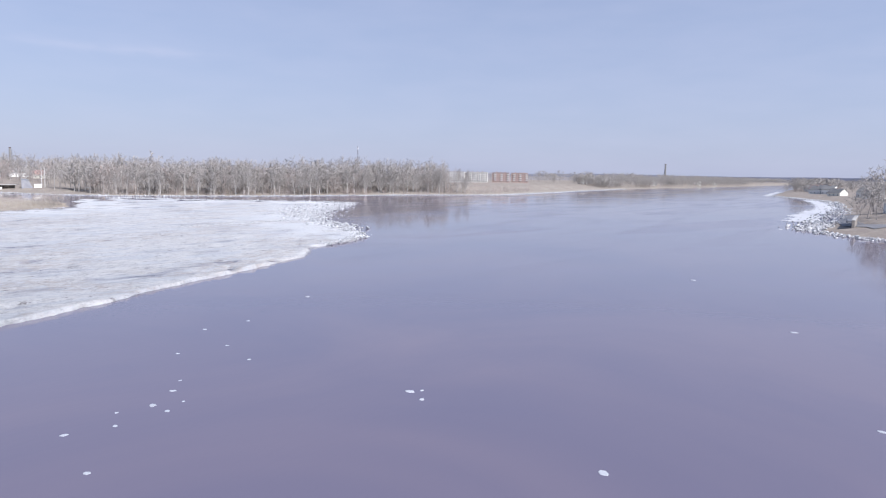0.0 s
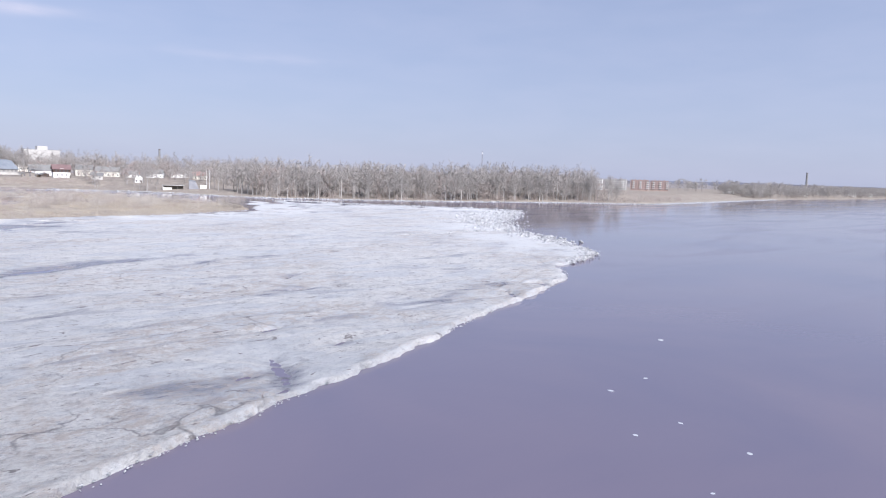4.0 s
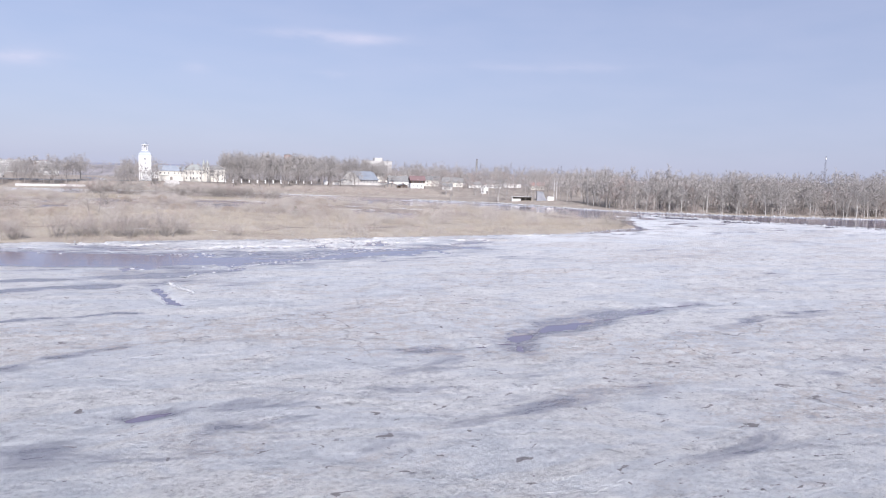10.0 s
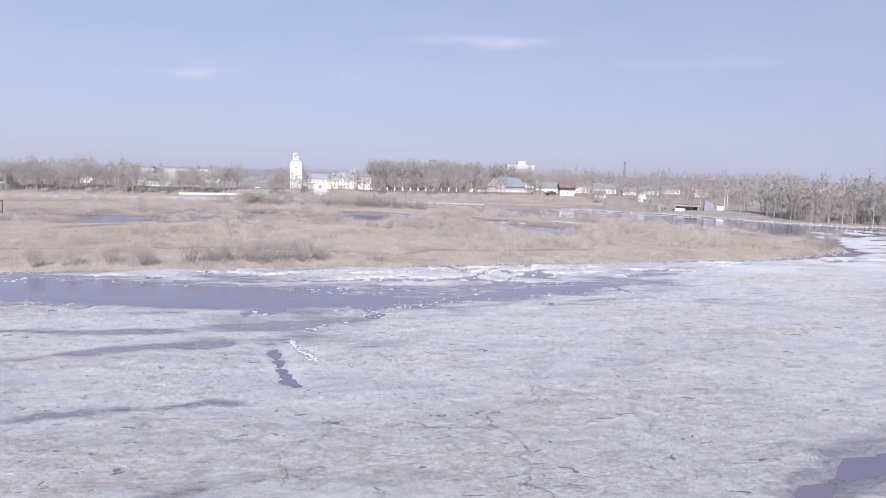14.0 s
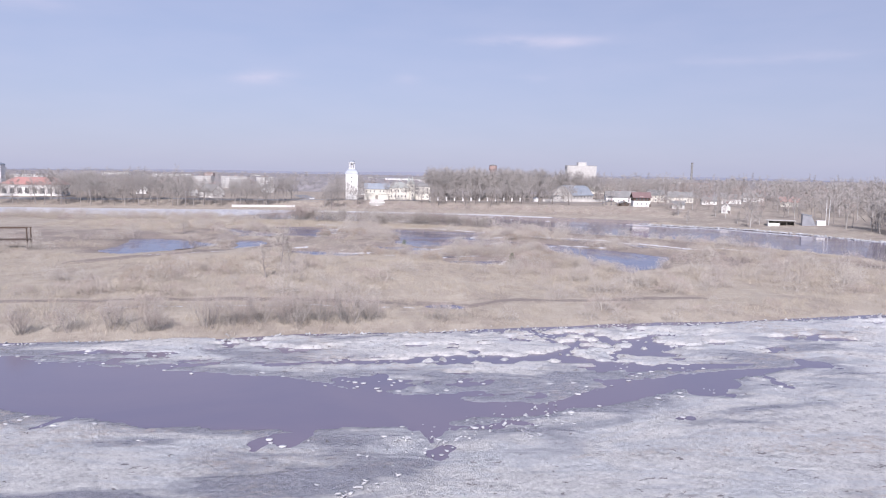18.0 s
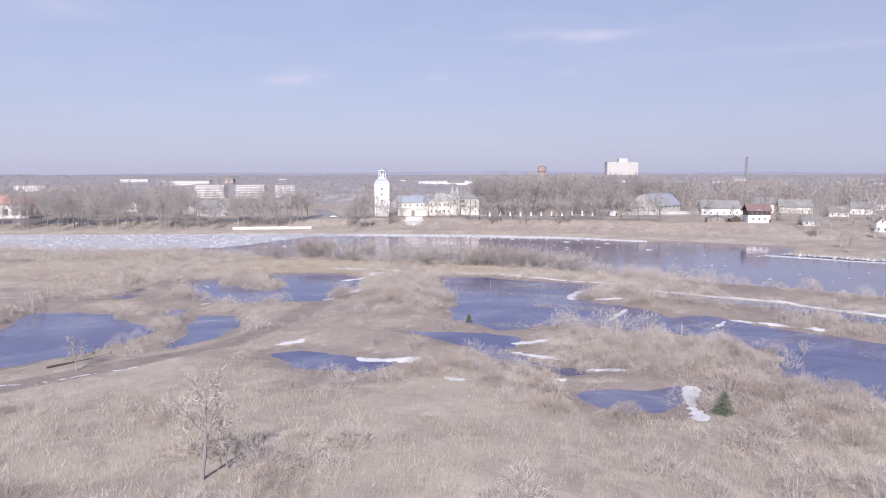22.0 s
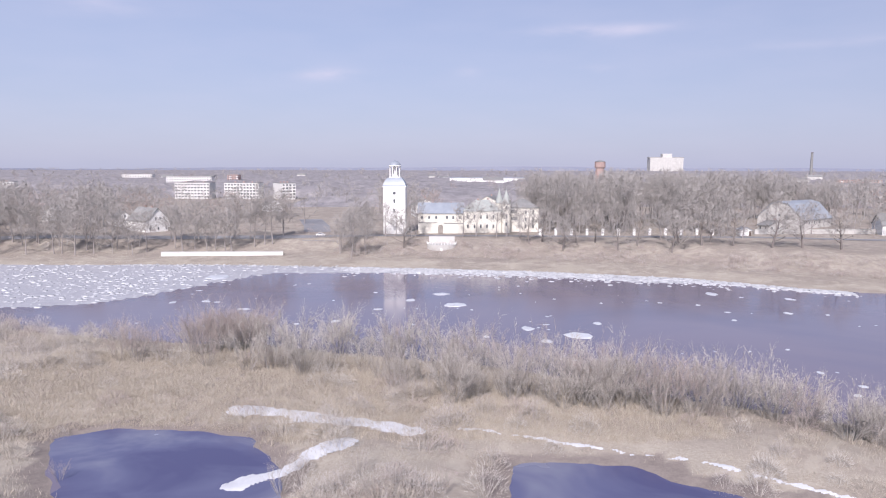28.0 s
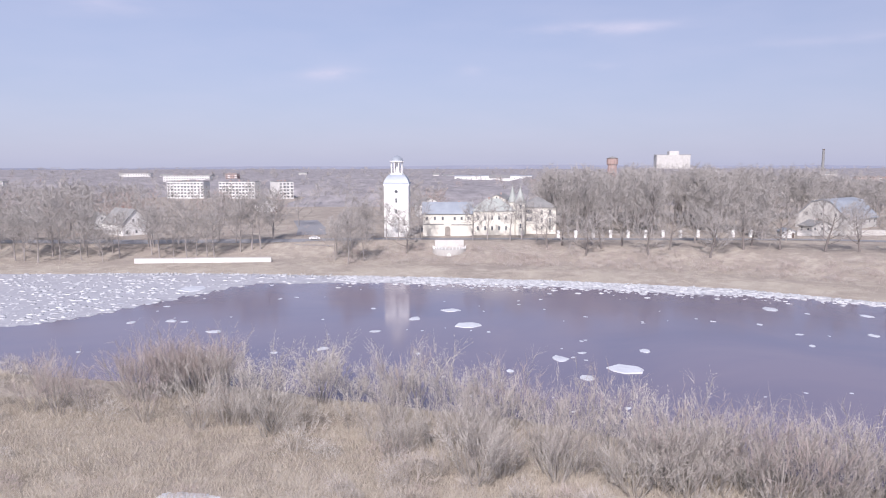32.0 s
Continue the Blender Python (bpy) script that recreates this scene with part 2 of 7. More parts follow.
def ice_mat():
    m, nt, b = base_mat("rotten_river_ice", 0.6, 0, 0.3)
    at = nt.nodes.new("ShaderNodeAttribute")
    at.attribute_name = "wet"
    crust = nt.nodes.new("ShaderNodeAttribute")
    crust.attribute_name = "crust"
    big = tex(nt, 0.035, 4, 0.6, 1.0, stretch=(20, (0.6, 1.5, 1)))
    blot = tex(nt, 0.11, 5, 0.62, 0.8, stretch=(20, (0.55, 1.6, 1)))
    mid = tex(nt, 0.35, 6, 0.7, 0.8, stretch=(20, (0.7, 1.3, 1)))
    fine = tex(nt, 1.3, 9, 0.85, 0.5)
    # smooth refrozen slush, pale and even, with rougher crusted fields between
    smooth_ice = ramp(nt, mid, [(0.34, (0.50, 0.525, 0.555)), (0.5, (0.605, 0.622, 0.64)), (0.66, (0.68, 0.69, 0.692))])
    crusted = ramp(nt, math_node(nt, "ADD", math_node(nt, "MULTIPLY", mid, 0.35), math_node(nt, "MULTIPLY", fine, 0.65)),
                   [(0.37, (0.22, 0.215, 0.22)), (0.41, (0.45, 0.445, 0.44)), (0.455, (0.60, 0.60, 0.592)), (0.55, (0.735, 0.73, 0.712))])
    rug = tex(nt, 0.06, 5, 0.68, 1.4, stretch=(20, (0.6, 1.5, 1)))
    white = mix(nt, ramp(nt, rug, [(0.44, (0.08, 0.08, 0.08)), (0.52, (1, 1, 1))]), smooth_ice, crusted)
    grey = ramp(nt, fine, [(0.36, (0.25, 0.255, 0.30)), (0.6, (0.36, 0.37, 0.415))])
    wetf = math_node(nt, "ADD", at.outputs["Fac"], math_node(nt, "MULTIPLY", math_node(nt, "SUBTRACT", blot, 0.5), 3.4))
    wetf = math_node(nt, "ADD", wetf, math_node(nt, "MULTIPLY", math_node(nt, "SUBTRACT", big, 0.5), 1.6))
    wetf = math_node(nt, "ADD", wetf, math_node(nt, "MULTIPLY", math_node(nt, "SUBTRACT", mid, 0.5), 0.7))
    col = mix(nt, ramp(nt, wetf, [(0.3, (0, 0, 0)), (0.5, (0.45, 0.45, 0.45)), (0.72, (1, 1, 1))]), white, grey)
    mott = tex(nt, 0.3, 8, 0.82, 0.3, stretch=(20, (0.85, 1.15, 1)))
    col = mix(nt, ramp(nt, mott, [(0.36, (0.85, 0.85, 0.85)), (0.405, (0.35, 0.35, 0.35)), (0.44, (0, 0, 0))]), col, (0.33, 0.335, 0.365))
    # silt and brown wear where the sheet has been trodden and flooded
    area = tex(nt, 0.03, 4, 0.6, 1.0, stretch=(20, (0.7, 1.4, 1)))
    dirt = tex(nt, 0.55, 8, 0.88, 0.3, stretch=(20, (0.85, 1.2, 1)))
    df = math_node(nt, "MULTIPLY", ramp(nt, area, [(0.48, (0.05, 0.05, 0.05)), (0.58, (1, 1, 1))]), ramp(nt, dirt, [(0.48, (0, 0, 0)), (0.56, (0.7, 0.7, 0.7))]))
    col = mix(nt, df, col, (0.50, 0.44, 0.395))
    speck = tex(nt, 0.5, 7, 0.8, 0.4, stretch=(18, (0.7, 1.3, 1)))
    sf = math_node(nt, "MULTIPLY", ramp(nt, speck, [(0.575, (0, 0, 0)), (0.64, (0.75, 0.75, 0.75))]), ramp(nt, rug, [(0.44, (0.1, 0.1, 0.1)), (0.56, (1, 1, 1))]))
    col = mix(nt, sf, col, (0.27, 0.25, 0.255))
    pit = tex(nt, 0.8, 3, 0.6, 0.8, stretch=(35, (0.7, 1.2, 1)))
    col = mix(nt, ramp(nt, pit, [(0.655, (0, 0, 0)), (0.68, (0.85, 0.85, 0.85))]), col, (0.20, 0.18, 0.18))
    grit = tex(nt, 2.6, 6, 0.85, 0.2, stretch=(20, (0.85, 1.15, 1)))
    col = mix(nt, 1.0, col, ramp(nt, grit, [(0.37, (0.72, 0.72, 0.74)), (0.45, (0.97, 0.97, 0.97)), (0.6, (1.06, 1.06, 1.05))]), "MULTIPLY")
    cr = math_node(nt, "MULTIPLY", crust.outputs["Fac"], ramp(nt, fine, [(0.36, (0.2, 0.2, 0.2)), (0.5, (1, 1, 1))]))
    col = mix(nt, cr, col, (0.74, 0.75, 0.75))
    # hairline cracks
    vor = nt.nodes.new("ShaderNodeTexVoronoi")
    vor.feature = "DISTANCE_TO_EDGE"
    vor.inputs["Scale"].default_value = 0.045
    geo = nt.nodes.new("ShaderNodeNewGeometry")
    wobble = nt.nodes.new("ShaderNodeVectorMath")
    wobble.operation = "MULTIPLY_ADD"
    nz = nt.nodes.new("ShaderNodeTexNoise")
    nz.inputs["Scale"].default_value, nz.inputs["Detail"].default_value = 0.12, 5
    nt.links.new(geo.outputs["Position"], nz.inputs["Vector"])
    nt.links.new(nz.outputs["Color"], wobble.inputs[0])
    wobble.inputs[1].default_value = (14, 14, 0)
    nt.links.new(geo.outputs["Position"], wobble.inputs[2])
    nt.links.new(wobble.outputs[0], vor.inputs["Vector"])
    cf = math_node(nt, "MULTIPLY", ramp(nt, vor.outputs["Distance"], [(0.0, (1, 1, 1)), (0.008, (0, 0, 0))]), ramp(nt, area, [(0.5, (0, 0, 0)), (0.62, (0.7, 0.7, 0.7))]))
    col = mix(nt, cf, col, (0.14, 0.13, 0.14))
    nt.links.new(col, b.inputs["Base Color"])
    nt.links.new(ramp(nt, wetf, [(0.3, (0.7, 0.7, 0.7)), (0.8, (0.25, 0.25, 0.25))]), b.inputs["Roughness"])
    bump(nt, b, math_node(nt, "ADD", math_node(nt, "ADD", fine, math_node(nt, "MULTIPLY", grit, 0.5)), math_node(nt, "MULTIPLY", mid, 1.5)), 0.95, 0.4)
    return m


MAT = {
    "ground": ground_mat(), "water": water_mat(), "pond": pond_mat(), "ice": ice_mat(),
    "slush": surface("grey_slush", (0.31, 0.31, 0.34), (0.46, 0.46, 0.48), 1.0, 0.5, bumps=0.05, fine=3.0),
    "snow": surface("old_snow", (0.46, 0.47, 0.50), (0.66, 0.67, 0.69), 1.0, 0.7, bumps=0.05),
    "floe": surface("broken_ice", (0.42, 0.44, 0.48), (0.64, 0.66, 0.69), 0.8, 0.5, bumps=0.05),
    "dirty_floe": islands("dirty_broken_ice", (0.28, 0.285, 0.31), (0.56, 0.565, 0.58), 0.6, 0.3),
    "rubble": islands("ice_rubble", (0.38, 0.385, 0.40), (0.64, 0.65, 0.66), 0.6, 0.3),
    "plaster": surface("white_plaster", (0.72, 0.72, 0.70), (0.82, 0.815, 0.79), 0.6, 0.85),
    "cream": surface("cream_plaster", (0.62, 0.60, 0.53), (0.74, 0.72, 0.645), 0.6, 0.85),
    "tin": surface("grey_tin_roof", (0.25, 0.28, 0.32), (0.37, 0.405, 0.45), 0.6, 0.5, 0.1),
    "slate": surface("grey_slate_roof", (0.17, 0.17, 0.17), (0.29, 0.29, 0.28), 0.8, 0.8),
    "green_roof": surface("weathered_green_roof", (0.30, 0.325, 0.305), (0.42, 0.44, 0.415), 0.6, 0.6),
    "red_roof": surface("red_tile_roof", (0.38, 0.20, 0.18), (0.48, 0.28, 0.25), 0.8, 0.7),
    "dark_red": surface("dark_red_roof", (0.17, 0.115, 0.115), (0.24, 0.165, 0.16), 0.8, 0.7),
    "brick": surface("red_brick", (0.33, 0.235, 0.21), (0.45, 0.335, 0.30), 1.0, 0.85),
    "dark_wood": surface("dark_wood", (0.06, 0.045, 0.035), (0.14, 0.10, 0.08), 2.0, 0.8),
    "grey_wood": surface("weathered_boards", (0.22, 0.20, 0.18), (0.36, 0.33, 0.30), 2.0, 0.85),
    "concrete": surface("concrete", (0.42, 0.41, 0.39), (0.60, 0.59, 0.56), 0.6, 0.9),
    "panel": surface("concrete_panel", (0.60, 0.595, 0.575), (0.72, 0.71, 0.69), 0.4, 0.9),
    "asphalt": surface("asphalt", (0.21, 0.21, 0.22), (0.30, 0.30, 0.31), 0.8, 0.9),
    "glass": surface("dark_window_glass", (0.09, 0.10, 0.115), (0.16, 0.17, 0.185), 0.3, 0.08, spec=0.6, bumps=0),
    "frame": surface("white_frame", (0.70, 0.70, 0.70), (0.80, 0.80, 0.80), 1.0, 0.6, bumps=0),
    "canopy": surface("twig_canopy", (0.19, 0.18, 0.187), (0.38, 0.362, 0.368), 0.25, 0.95, bumps=0.8, fine=4.0, spec=0.05),
    # blue-grey of the air before far woods, painted as base colour
    "haze": surface("far_woods_haze_tint", (0.22, 0.24, 0.31), (0.27, 0.29, 0.36), 0.01, 1.0, bumps=0, spec=0.0),
    "steel": surface("grey_steel", (0.26, 0.27, 0.30), (0.40, 0.41, 0.44), 1.0, 0.5, 0.6),
    "bark": islands("bark", (0.22, 0.20, 0.19), (0.37, 0.34, 0.325)),
    "twig": islands("bare_twigs", (0.32, 0.29, 0.265), (0.49, 0.45, 0.417)),
    "dark_bark": islands("dark_bark", (0.12, 0.105, 0.10), (0.24, 0.215, 0.20)),
    "tree_twig": islands("bare_tree_twigs", (0.30, 0.284, 0.268), (0.43, 0.408, 0.385)),
    "twig_red": islands("reddish_willow_twigs", (0.31, 0.26, 0.24), (0.47, 0.405, 0.375)),
    "twig_pale": islands("pale_willow_twigs", (0.36, 0.333, 0.30), (0.55, 0.515, 0.467)),
    "willow_bark": islands("pale_willow_bark", (0.26, 0.24, 0.22), (0.38, 0.36, 0.335)),
    "osier_twig": islands("warm_osier_twigs", (0.285, 0.235, 0.19), (0.43, 0.365, 0.30)),
    "straw_twig": islands("straw_coloured_twigs", (0.38, 0.335, 0.28), (0.52, 0.47, 0.40)),
    "birch": islands("birch_bark", (0.36, 0.345, 0.33), (0.55, 0.53, 0.51)),
    "reed": islands("dry_reed", (0.36, 0.315, 0.255), (0.55, 0.50, 0.42)),
    "needle": islands("spruce_needles", (0.105, 0.135, 0.085), (0.20, 0.235, 0.16)),
}

# ---- builders ----
def mesh_of(name, verts, faces, mats):
    me = bpy.data.meshes.new(name)
    me.from_pydata([tuple(v) for v in verts], [], [tuple(f) for f in faces])
    for m in (mats if isinstance(mats, (list, tuple)) else [mats]):
        me.materials.append(m)
    return me


def thing(name, label, category, at=(0, 0, 0), turn=0.0, group="", kind=""):
    e = new(name)
    e.matrix_world = pose(*at, 0, 0, turn)
    return tagged(e, label, category, group, kind)


def link_part(name, me, parent, label="", loc=None):
    ob = new(name, me)
    ob.parent = parent
    if loc is not None:
        ob.location = loc
    if label:
        ob["label"] = label
    return ob


def part(name, bm, material, parent, label="", loc=None):
    me = bpy.data.meshes.new(name)
    bm.to_mesh(me)
    bm.free()
    for m in (material if isinstance(material, (list, tuple)) else [material]):
        me.materials.append(m)
    return link_part(name, me, parent, label, loc)


def box(bm, x0, x1, y0, y1, z0, z1, bevel=0.0):
    ret = bmesh.ops.create_cube(bm, size=1.0, matrix=Matrix.Translation(((x0 + x1) / 2, (y0 + y1) / 2, (z0 + z1) / 2)) @ Matrix.Diagonal((x1 - x0, y1 - y0, z1 - z0, 1)))
    if bevel:
        bmesh.ops.bevel(bm, geom=list({e for v in ret["verts"] for e in v.link_edges}), offset=bevel, segments=1, affect="EDGES")
    return bm


def boxed(*a, bevel=0.0):
    return box(bmesh.new(), *a, bevel=bevel)


def prism(points, y0, y1, bm=None):
    """Extrudes an outline in x and z along y."""
    bm = bm or bmesh.new()
    a = [bm.verts.new((x, y0, z)) for x, z in points]
    b = [bm.verts.new((x, y1, z)) for x, z in points]
    bm.faces.new(a)
    bm.faces.new(b[::-1])
    n = len(points)
    for i in range(n):
        bm.faces.new((a[(i + 1) % n], a[i], b[i], b[(i + 1) % n]))
    bmesh.ops.recalc_face_normals(bm, faces=bm.faces)
    return bm


def lathe(profile, sides, bm=None, square=False):
    """Turns a profile of (radius, z) round z."""
    bm = bm or bmesh.new()
    rings = []
    for r, z in profile:
        rings.append([bm.verts.new((r * math.cos(2 * math.pi * (k + (0.5 if square else 0)) / sides), r * math.sin(2 * math.pi * (k + (0.5 if square else 0)) / sides), z)) for k in range(sides)])
    for a, b in zip(rings, rings[1:]):
        for k in range(sides):
            bm.faces.new((a[k], a[(k + 1) % sides], b[(k + 1) % sides], b[k]))
    bm.faces.new(rings[0][::-1])
    bm.faces.new(rings[-1])
    return bm

# ---- the lie of the land ----
def seg_dist(px, py, line, closed=False):
    d = np.full(px.shape, 1e9)
    pts = list(line) + ([line[0]] if closed else [])
    for (ax, ay), (bx, by) in zip(pts, pts[1:]):
        vx, vy = bx - ax, by - ay
        t = np.clip(((px - ax) * vx + (py - ay) * vy) / (vx * vx + vy * vy), 0, 1)
        d = np.minimum(d, np.hypot(px - ax - t * vx, py - ay - t * vy))
    return d


def inside(px, py, poly):
    hit = np.zeros(px.shape, bool)
    for (ax, ay), (bx, by) in zip(poly, list(poly[1:]) + [poly[0]]):
        cross = (ay > py) != (by > py)
        with np.errstate(divide="ignore", invalid="ignore"):
            hit ^= cross & (px < (bx - ax) * (py - ay) / (by - ay + 1e-12) + ax)
    return hit


def signed(px, py, poly):
    d = seg_dist(px, py, poly, True)
    return np.where(inside(px, py, poly), d, -d)


def grain(px, py, size, seed=0.0, octaves=4):
    """Smooth value noise, -1 to 1."""
    out, amp, tot = np.zeros(px.shape), 1.0, 0.0
    for k in range(octaves):
        x, y = px / size + seed * 17.3, py / size - seed * 9.1
        ix, iy = np.floor(x), np.floor(y)
        fx, fy = x - ix, y - iy
        fx, fy = fx * fx * (3 - 2 * fx), fy * fy * (3 - 2 * fy)
        def h(a, b):
            v = np.sin(a * 127.1 + b * 311.7 + seed * 74.7 + k * 13.1) * 43758.5453
            return v - np.floor(v)
        out += amp * ((h(ix, iy) * (1 - fx) + h(ix + 1, iy) * fx) * (1 - fy) + (h(ix, iy + 1) * (1 - fx) + h(ix + 1, iy + 1) * fx) * fy)
        tot += amp
        amp *= 0.5
        size *= 0.5
    return 2 * out / tot - 1


def smooth(e0, e1, v):
    t = np.clip((v - e0) / (e1 - e0), 0, 1)
    return t * t * (3 - 2 * t)


ISLAND = [(-900, 160), (-500, 212), (-250, 246), (-150, 260), (-80, 267), (-45, 270), (-10, 275), (40, 281), (75, 286), (113, 293), (160, 318),
          (176, 352), (167, 405), (142, 448), (106, 484), (73, 507), (41, 532), (2, 553), (-28, 567), (-60, 576), (-100, 582), (-155, 602), (-235, 622), (-500, 658), (-900, 678)]
MAINLAND = [(-6500, 1100), (-900, 735), (-400, 700), (-276, 697), (-175, 698), (-99, 699), (-41, 692), (14, 683), (62, 669), (93, 649), (132, 636), (170, 610),
            (155, 586), (147, 577), (192, 543), (215, 505), (234, 458), (248, 440), (326, 400), (468, 364), (560, 330), (760, 362), (1076, 418), (1635, 440), (6500, 720), (6500, 6500), (-6500, 6500)]
TOWN = [(-6500, -300), (-600, -110), (0, -75), (255, 4), (280, 30), (310, 31), (529, 44), (696, 72), (885, 160), (1600, 258), (6500, 560), (6500, -6500), (-6500, -6500)]
PONDS = [
    [(-78, 525), (-60, 528), (-46, 525), (-38, 503), (-41, 487), (-48, 470), (-60, 471), (-66, 488), (-62, 506)],
    [(-11, 517), (4, 517), (33, 501), (50, 490), (41, 486), (31, 484), (27, 474), (33, 467), (38, 462), (44, 450), (45, 438), (38, 422), (28, 434), (14, 436), (0, 432), (-11, 444), (-12, 456), (-6, 464), (-7, 478), (-12, 495)],
    [(-122, 456), (-103, 454), (-82, 434), (-84, 422), (-104, 396), (-120, 410)],
    [(-104, 512), (-92, 512), (-80, 500), (-70, 492), (-66, 480), (-68, 469), (-78, 470), (-86, 480), (-96, 496)],
    [(-116, 481), (-109, 488), (-102, 477), (-108, 474)],
    [(-90, 463), (-81, 460), (-83, 450), (-89, 453)],
    [(-79, 452), (-68, 452), (-64.5, 444), (-64, 434), (-68, 425), (-71, 414), (-78, 413), (-75, 428)],
    [(-25, 432), (-13, 431), (1, 423), (0, 415), (-8, 418), (-20, 426)],
    [(-50, 412), (-43, 399), (-30, 398), (-18, 403), (-30, 407), (-44, 412)],
    [(-6, 413), (2, 407), (10, 399), (16, 393), (8, 395), (-2, 406)],
    [(9.8, 381.7), (14.4, 384.7), (19.4, 382.5), (26.9, 385.8), (28.7, 384), (23.5, 377.5), (18.1, 374), (13.1, 375)],
    [(36, 438), (56, 444), (76, 422), (93, 400), (76, 370), (62, 351), (60, 370), (54, 376), (48, 390), (56, 412), (40, 426)],
    [(54, 476), (81, 453), (107, 422), (112, 426), (84, 460), (58, 482)],
    [(-4, 300.2), (1, 300.7), (2, 299.2), (-2, 298.6)],
]


def land(px, py):
    """Height of the ground in metres over the water, and how bare and muddy it is."""
    wob = grain(px, py, 24, 1.0) * 3.0
    di = signed(px, py, ISLAND) + wob
    dm = signed(px, py, MAINLAND) + grain(px, py, 30, 2.0) * 1.8
    dt = signed(px, py, TOWN) + wob
    hump = grain(px, py, 34, 3.0) * 1.1 + grain(px, py, 9, 4.0) * 0.5
    isl = np.where(di > 0, 0.75 * smooth(0, 5, di) + (0.6 + 0.7 * hump) * smooth(2, 16, di), di * 0.22)
    # a grassy dune between the near shore and the wet meadows, and a low dyke by the castle channel
    isl += 2.0 * np.exp(-((px + 40 - 0.25 * (py - 330)) / 30) ** 2 - ((py - 328) / 24) ** 2) * (di > 0)
    isl += 1.6 * np.exp(-((px + 2) / 24) ** 2 - ((py - 345) / 20) ** 2) * (di > 0)
    isl += 1.5 * np.exp(-((px + 34) / 30) ** 2 - ((py - 364) / 18) ** 2) * (di > 0)
    isl += 0.9 * np.exp(-((px + 27) / 11) ** 2 - ((py - 478) / 22) ** 2) * (di > 0)
    bare = np.where(di > 0, 0.24 + 0.24 * smooth(0, 24, py - np.where(px < 6, 384, 352)) * smooth(515, 480, py) + 0.25 * smooth(120, 60, np.abs(py - 430)) * smooth(0.2, -0.5, hump), 0.5)
    bare = np.where((di > 0) & (py < np.where(px < 6, 386, 352)), bare - 0.25, bare)
    pond = np.full(px.shape, -50.0)
    for k, p in enumerate(PONDS):
        pond = np.maximum(pond, signed(px, py, p))
    pond = pond + grain(px, py, 12, 5.0) * 4.0 + grain(px, py, 3.5, 5.5) * 1.2
    isl = np.where(di > 0, np.minimum(isl, np.maximum(-0.6, -pond * 0.14)), isl)
    bare = np.where((di > 0) & (pond > -3), 0.75, bare)
    track = np.minimum(seg_dist(px, py, [(-110, 366), (-76, 397), (-61, 414), (-50, 442), (-47, 466)]), seg_dist(px, py, [(-130, 297), (-10, 299), (62, 304)]) + 1.5)
    bare = np.where(di > 0, np.maximum(bare, 0.95 * smooth(4.5, 2.0, track)), bare)
    main = np.where(dm > 0, 0.25 + 1.2 * smooth(0, 18, dm) + 5.3 * smooth(22, 52, dm + 4 * grain(px, py, 22, 6.0)) + 0.9 * smooth(46, 160, dm) + 7 * smooth(900, 4500, dm) + 0.15 * hump, dm * 0.2)
    low = smooth(240, 150, np.hypot(px - 240, py - 450))
    main = np.where(dm > 0, main * (1 - 0.55 * low), main)
    town = np.where(dt > 0, 0.2 + 3.2 * smooth(0, 16, dt) + 2 * smooth(20, 200, dt), dt * 0.2)
    h = np.maximum(np.maximum(isl, main), np.maximum(town, -2.5))
    bare = np.where(dm > 0, np.where(dm < 12, 0.1, 0.45), bare)
    return h, bare


def ground_z(x, y):
    """Height of the ground sheet itself at a place."""
    i = min(max(int(np.searchsorted(gxs, x)) - 1, 0), len(gxs) - 2)
    j = min(max(int(np.searchsorted(gys, y)) - 1, 0), len(gys) - 2)
    u, v = (x - gxs[i]) / (gxs[i + 1] - gxs[i]), (y - gys[j]) / (gys[j + 1] - gys[j])
    return float((GZ[j, i] * (1 - u) + GZ[j, i + 1] * u) * (1 - v) + (GZ[j + 1, i] * (1 - u) + GZ[j + 1, i + 1] * u) * v)


def spaced(a, b, step, far_a, far_b, grow=1.16):
    mid = list(np.arange(a, b + 0.01, step))
    lo, s = [], step
    while (lo[-1] if lo else a) > far_a:
        s *= grow
        lo.append((lo[-1] if lo else a) - s)
    hi, s = [], step
    while (hi[-1] if hi else b) < far_b:
        s *= grow
        hi.append((hi[-1] if hi else b) + s)
    return np.array(lo[::-1] + mid + hi)


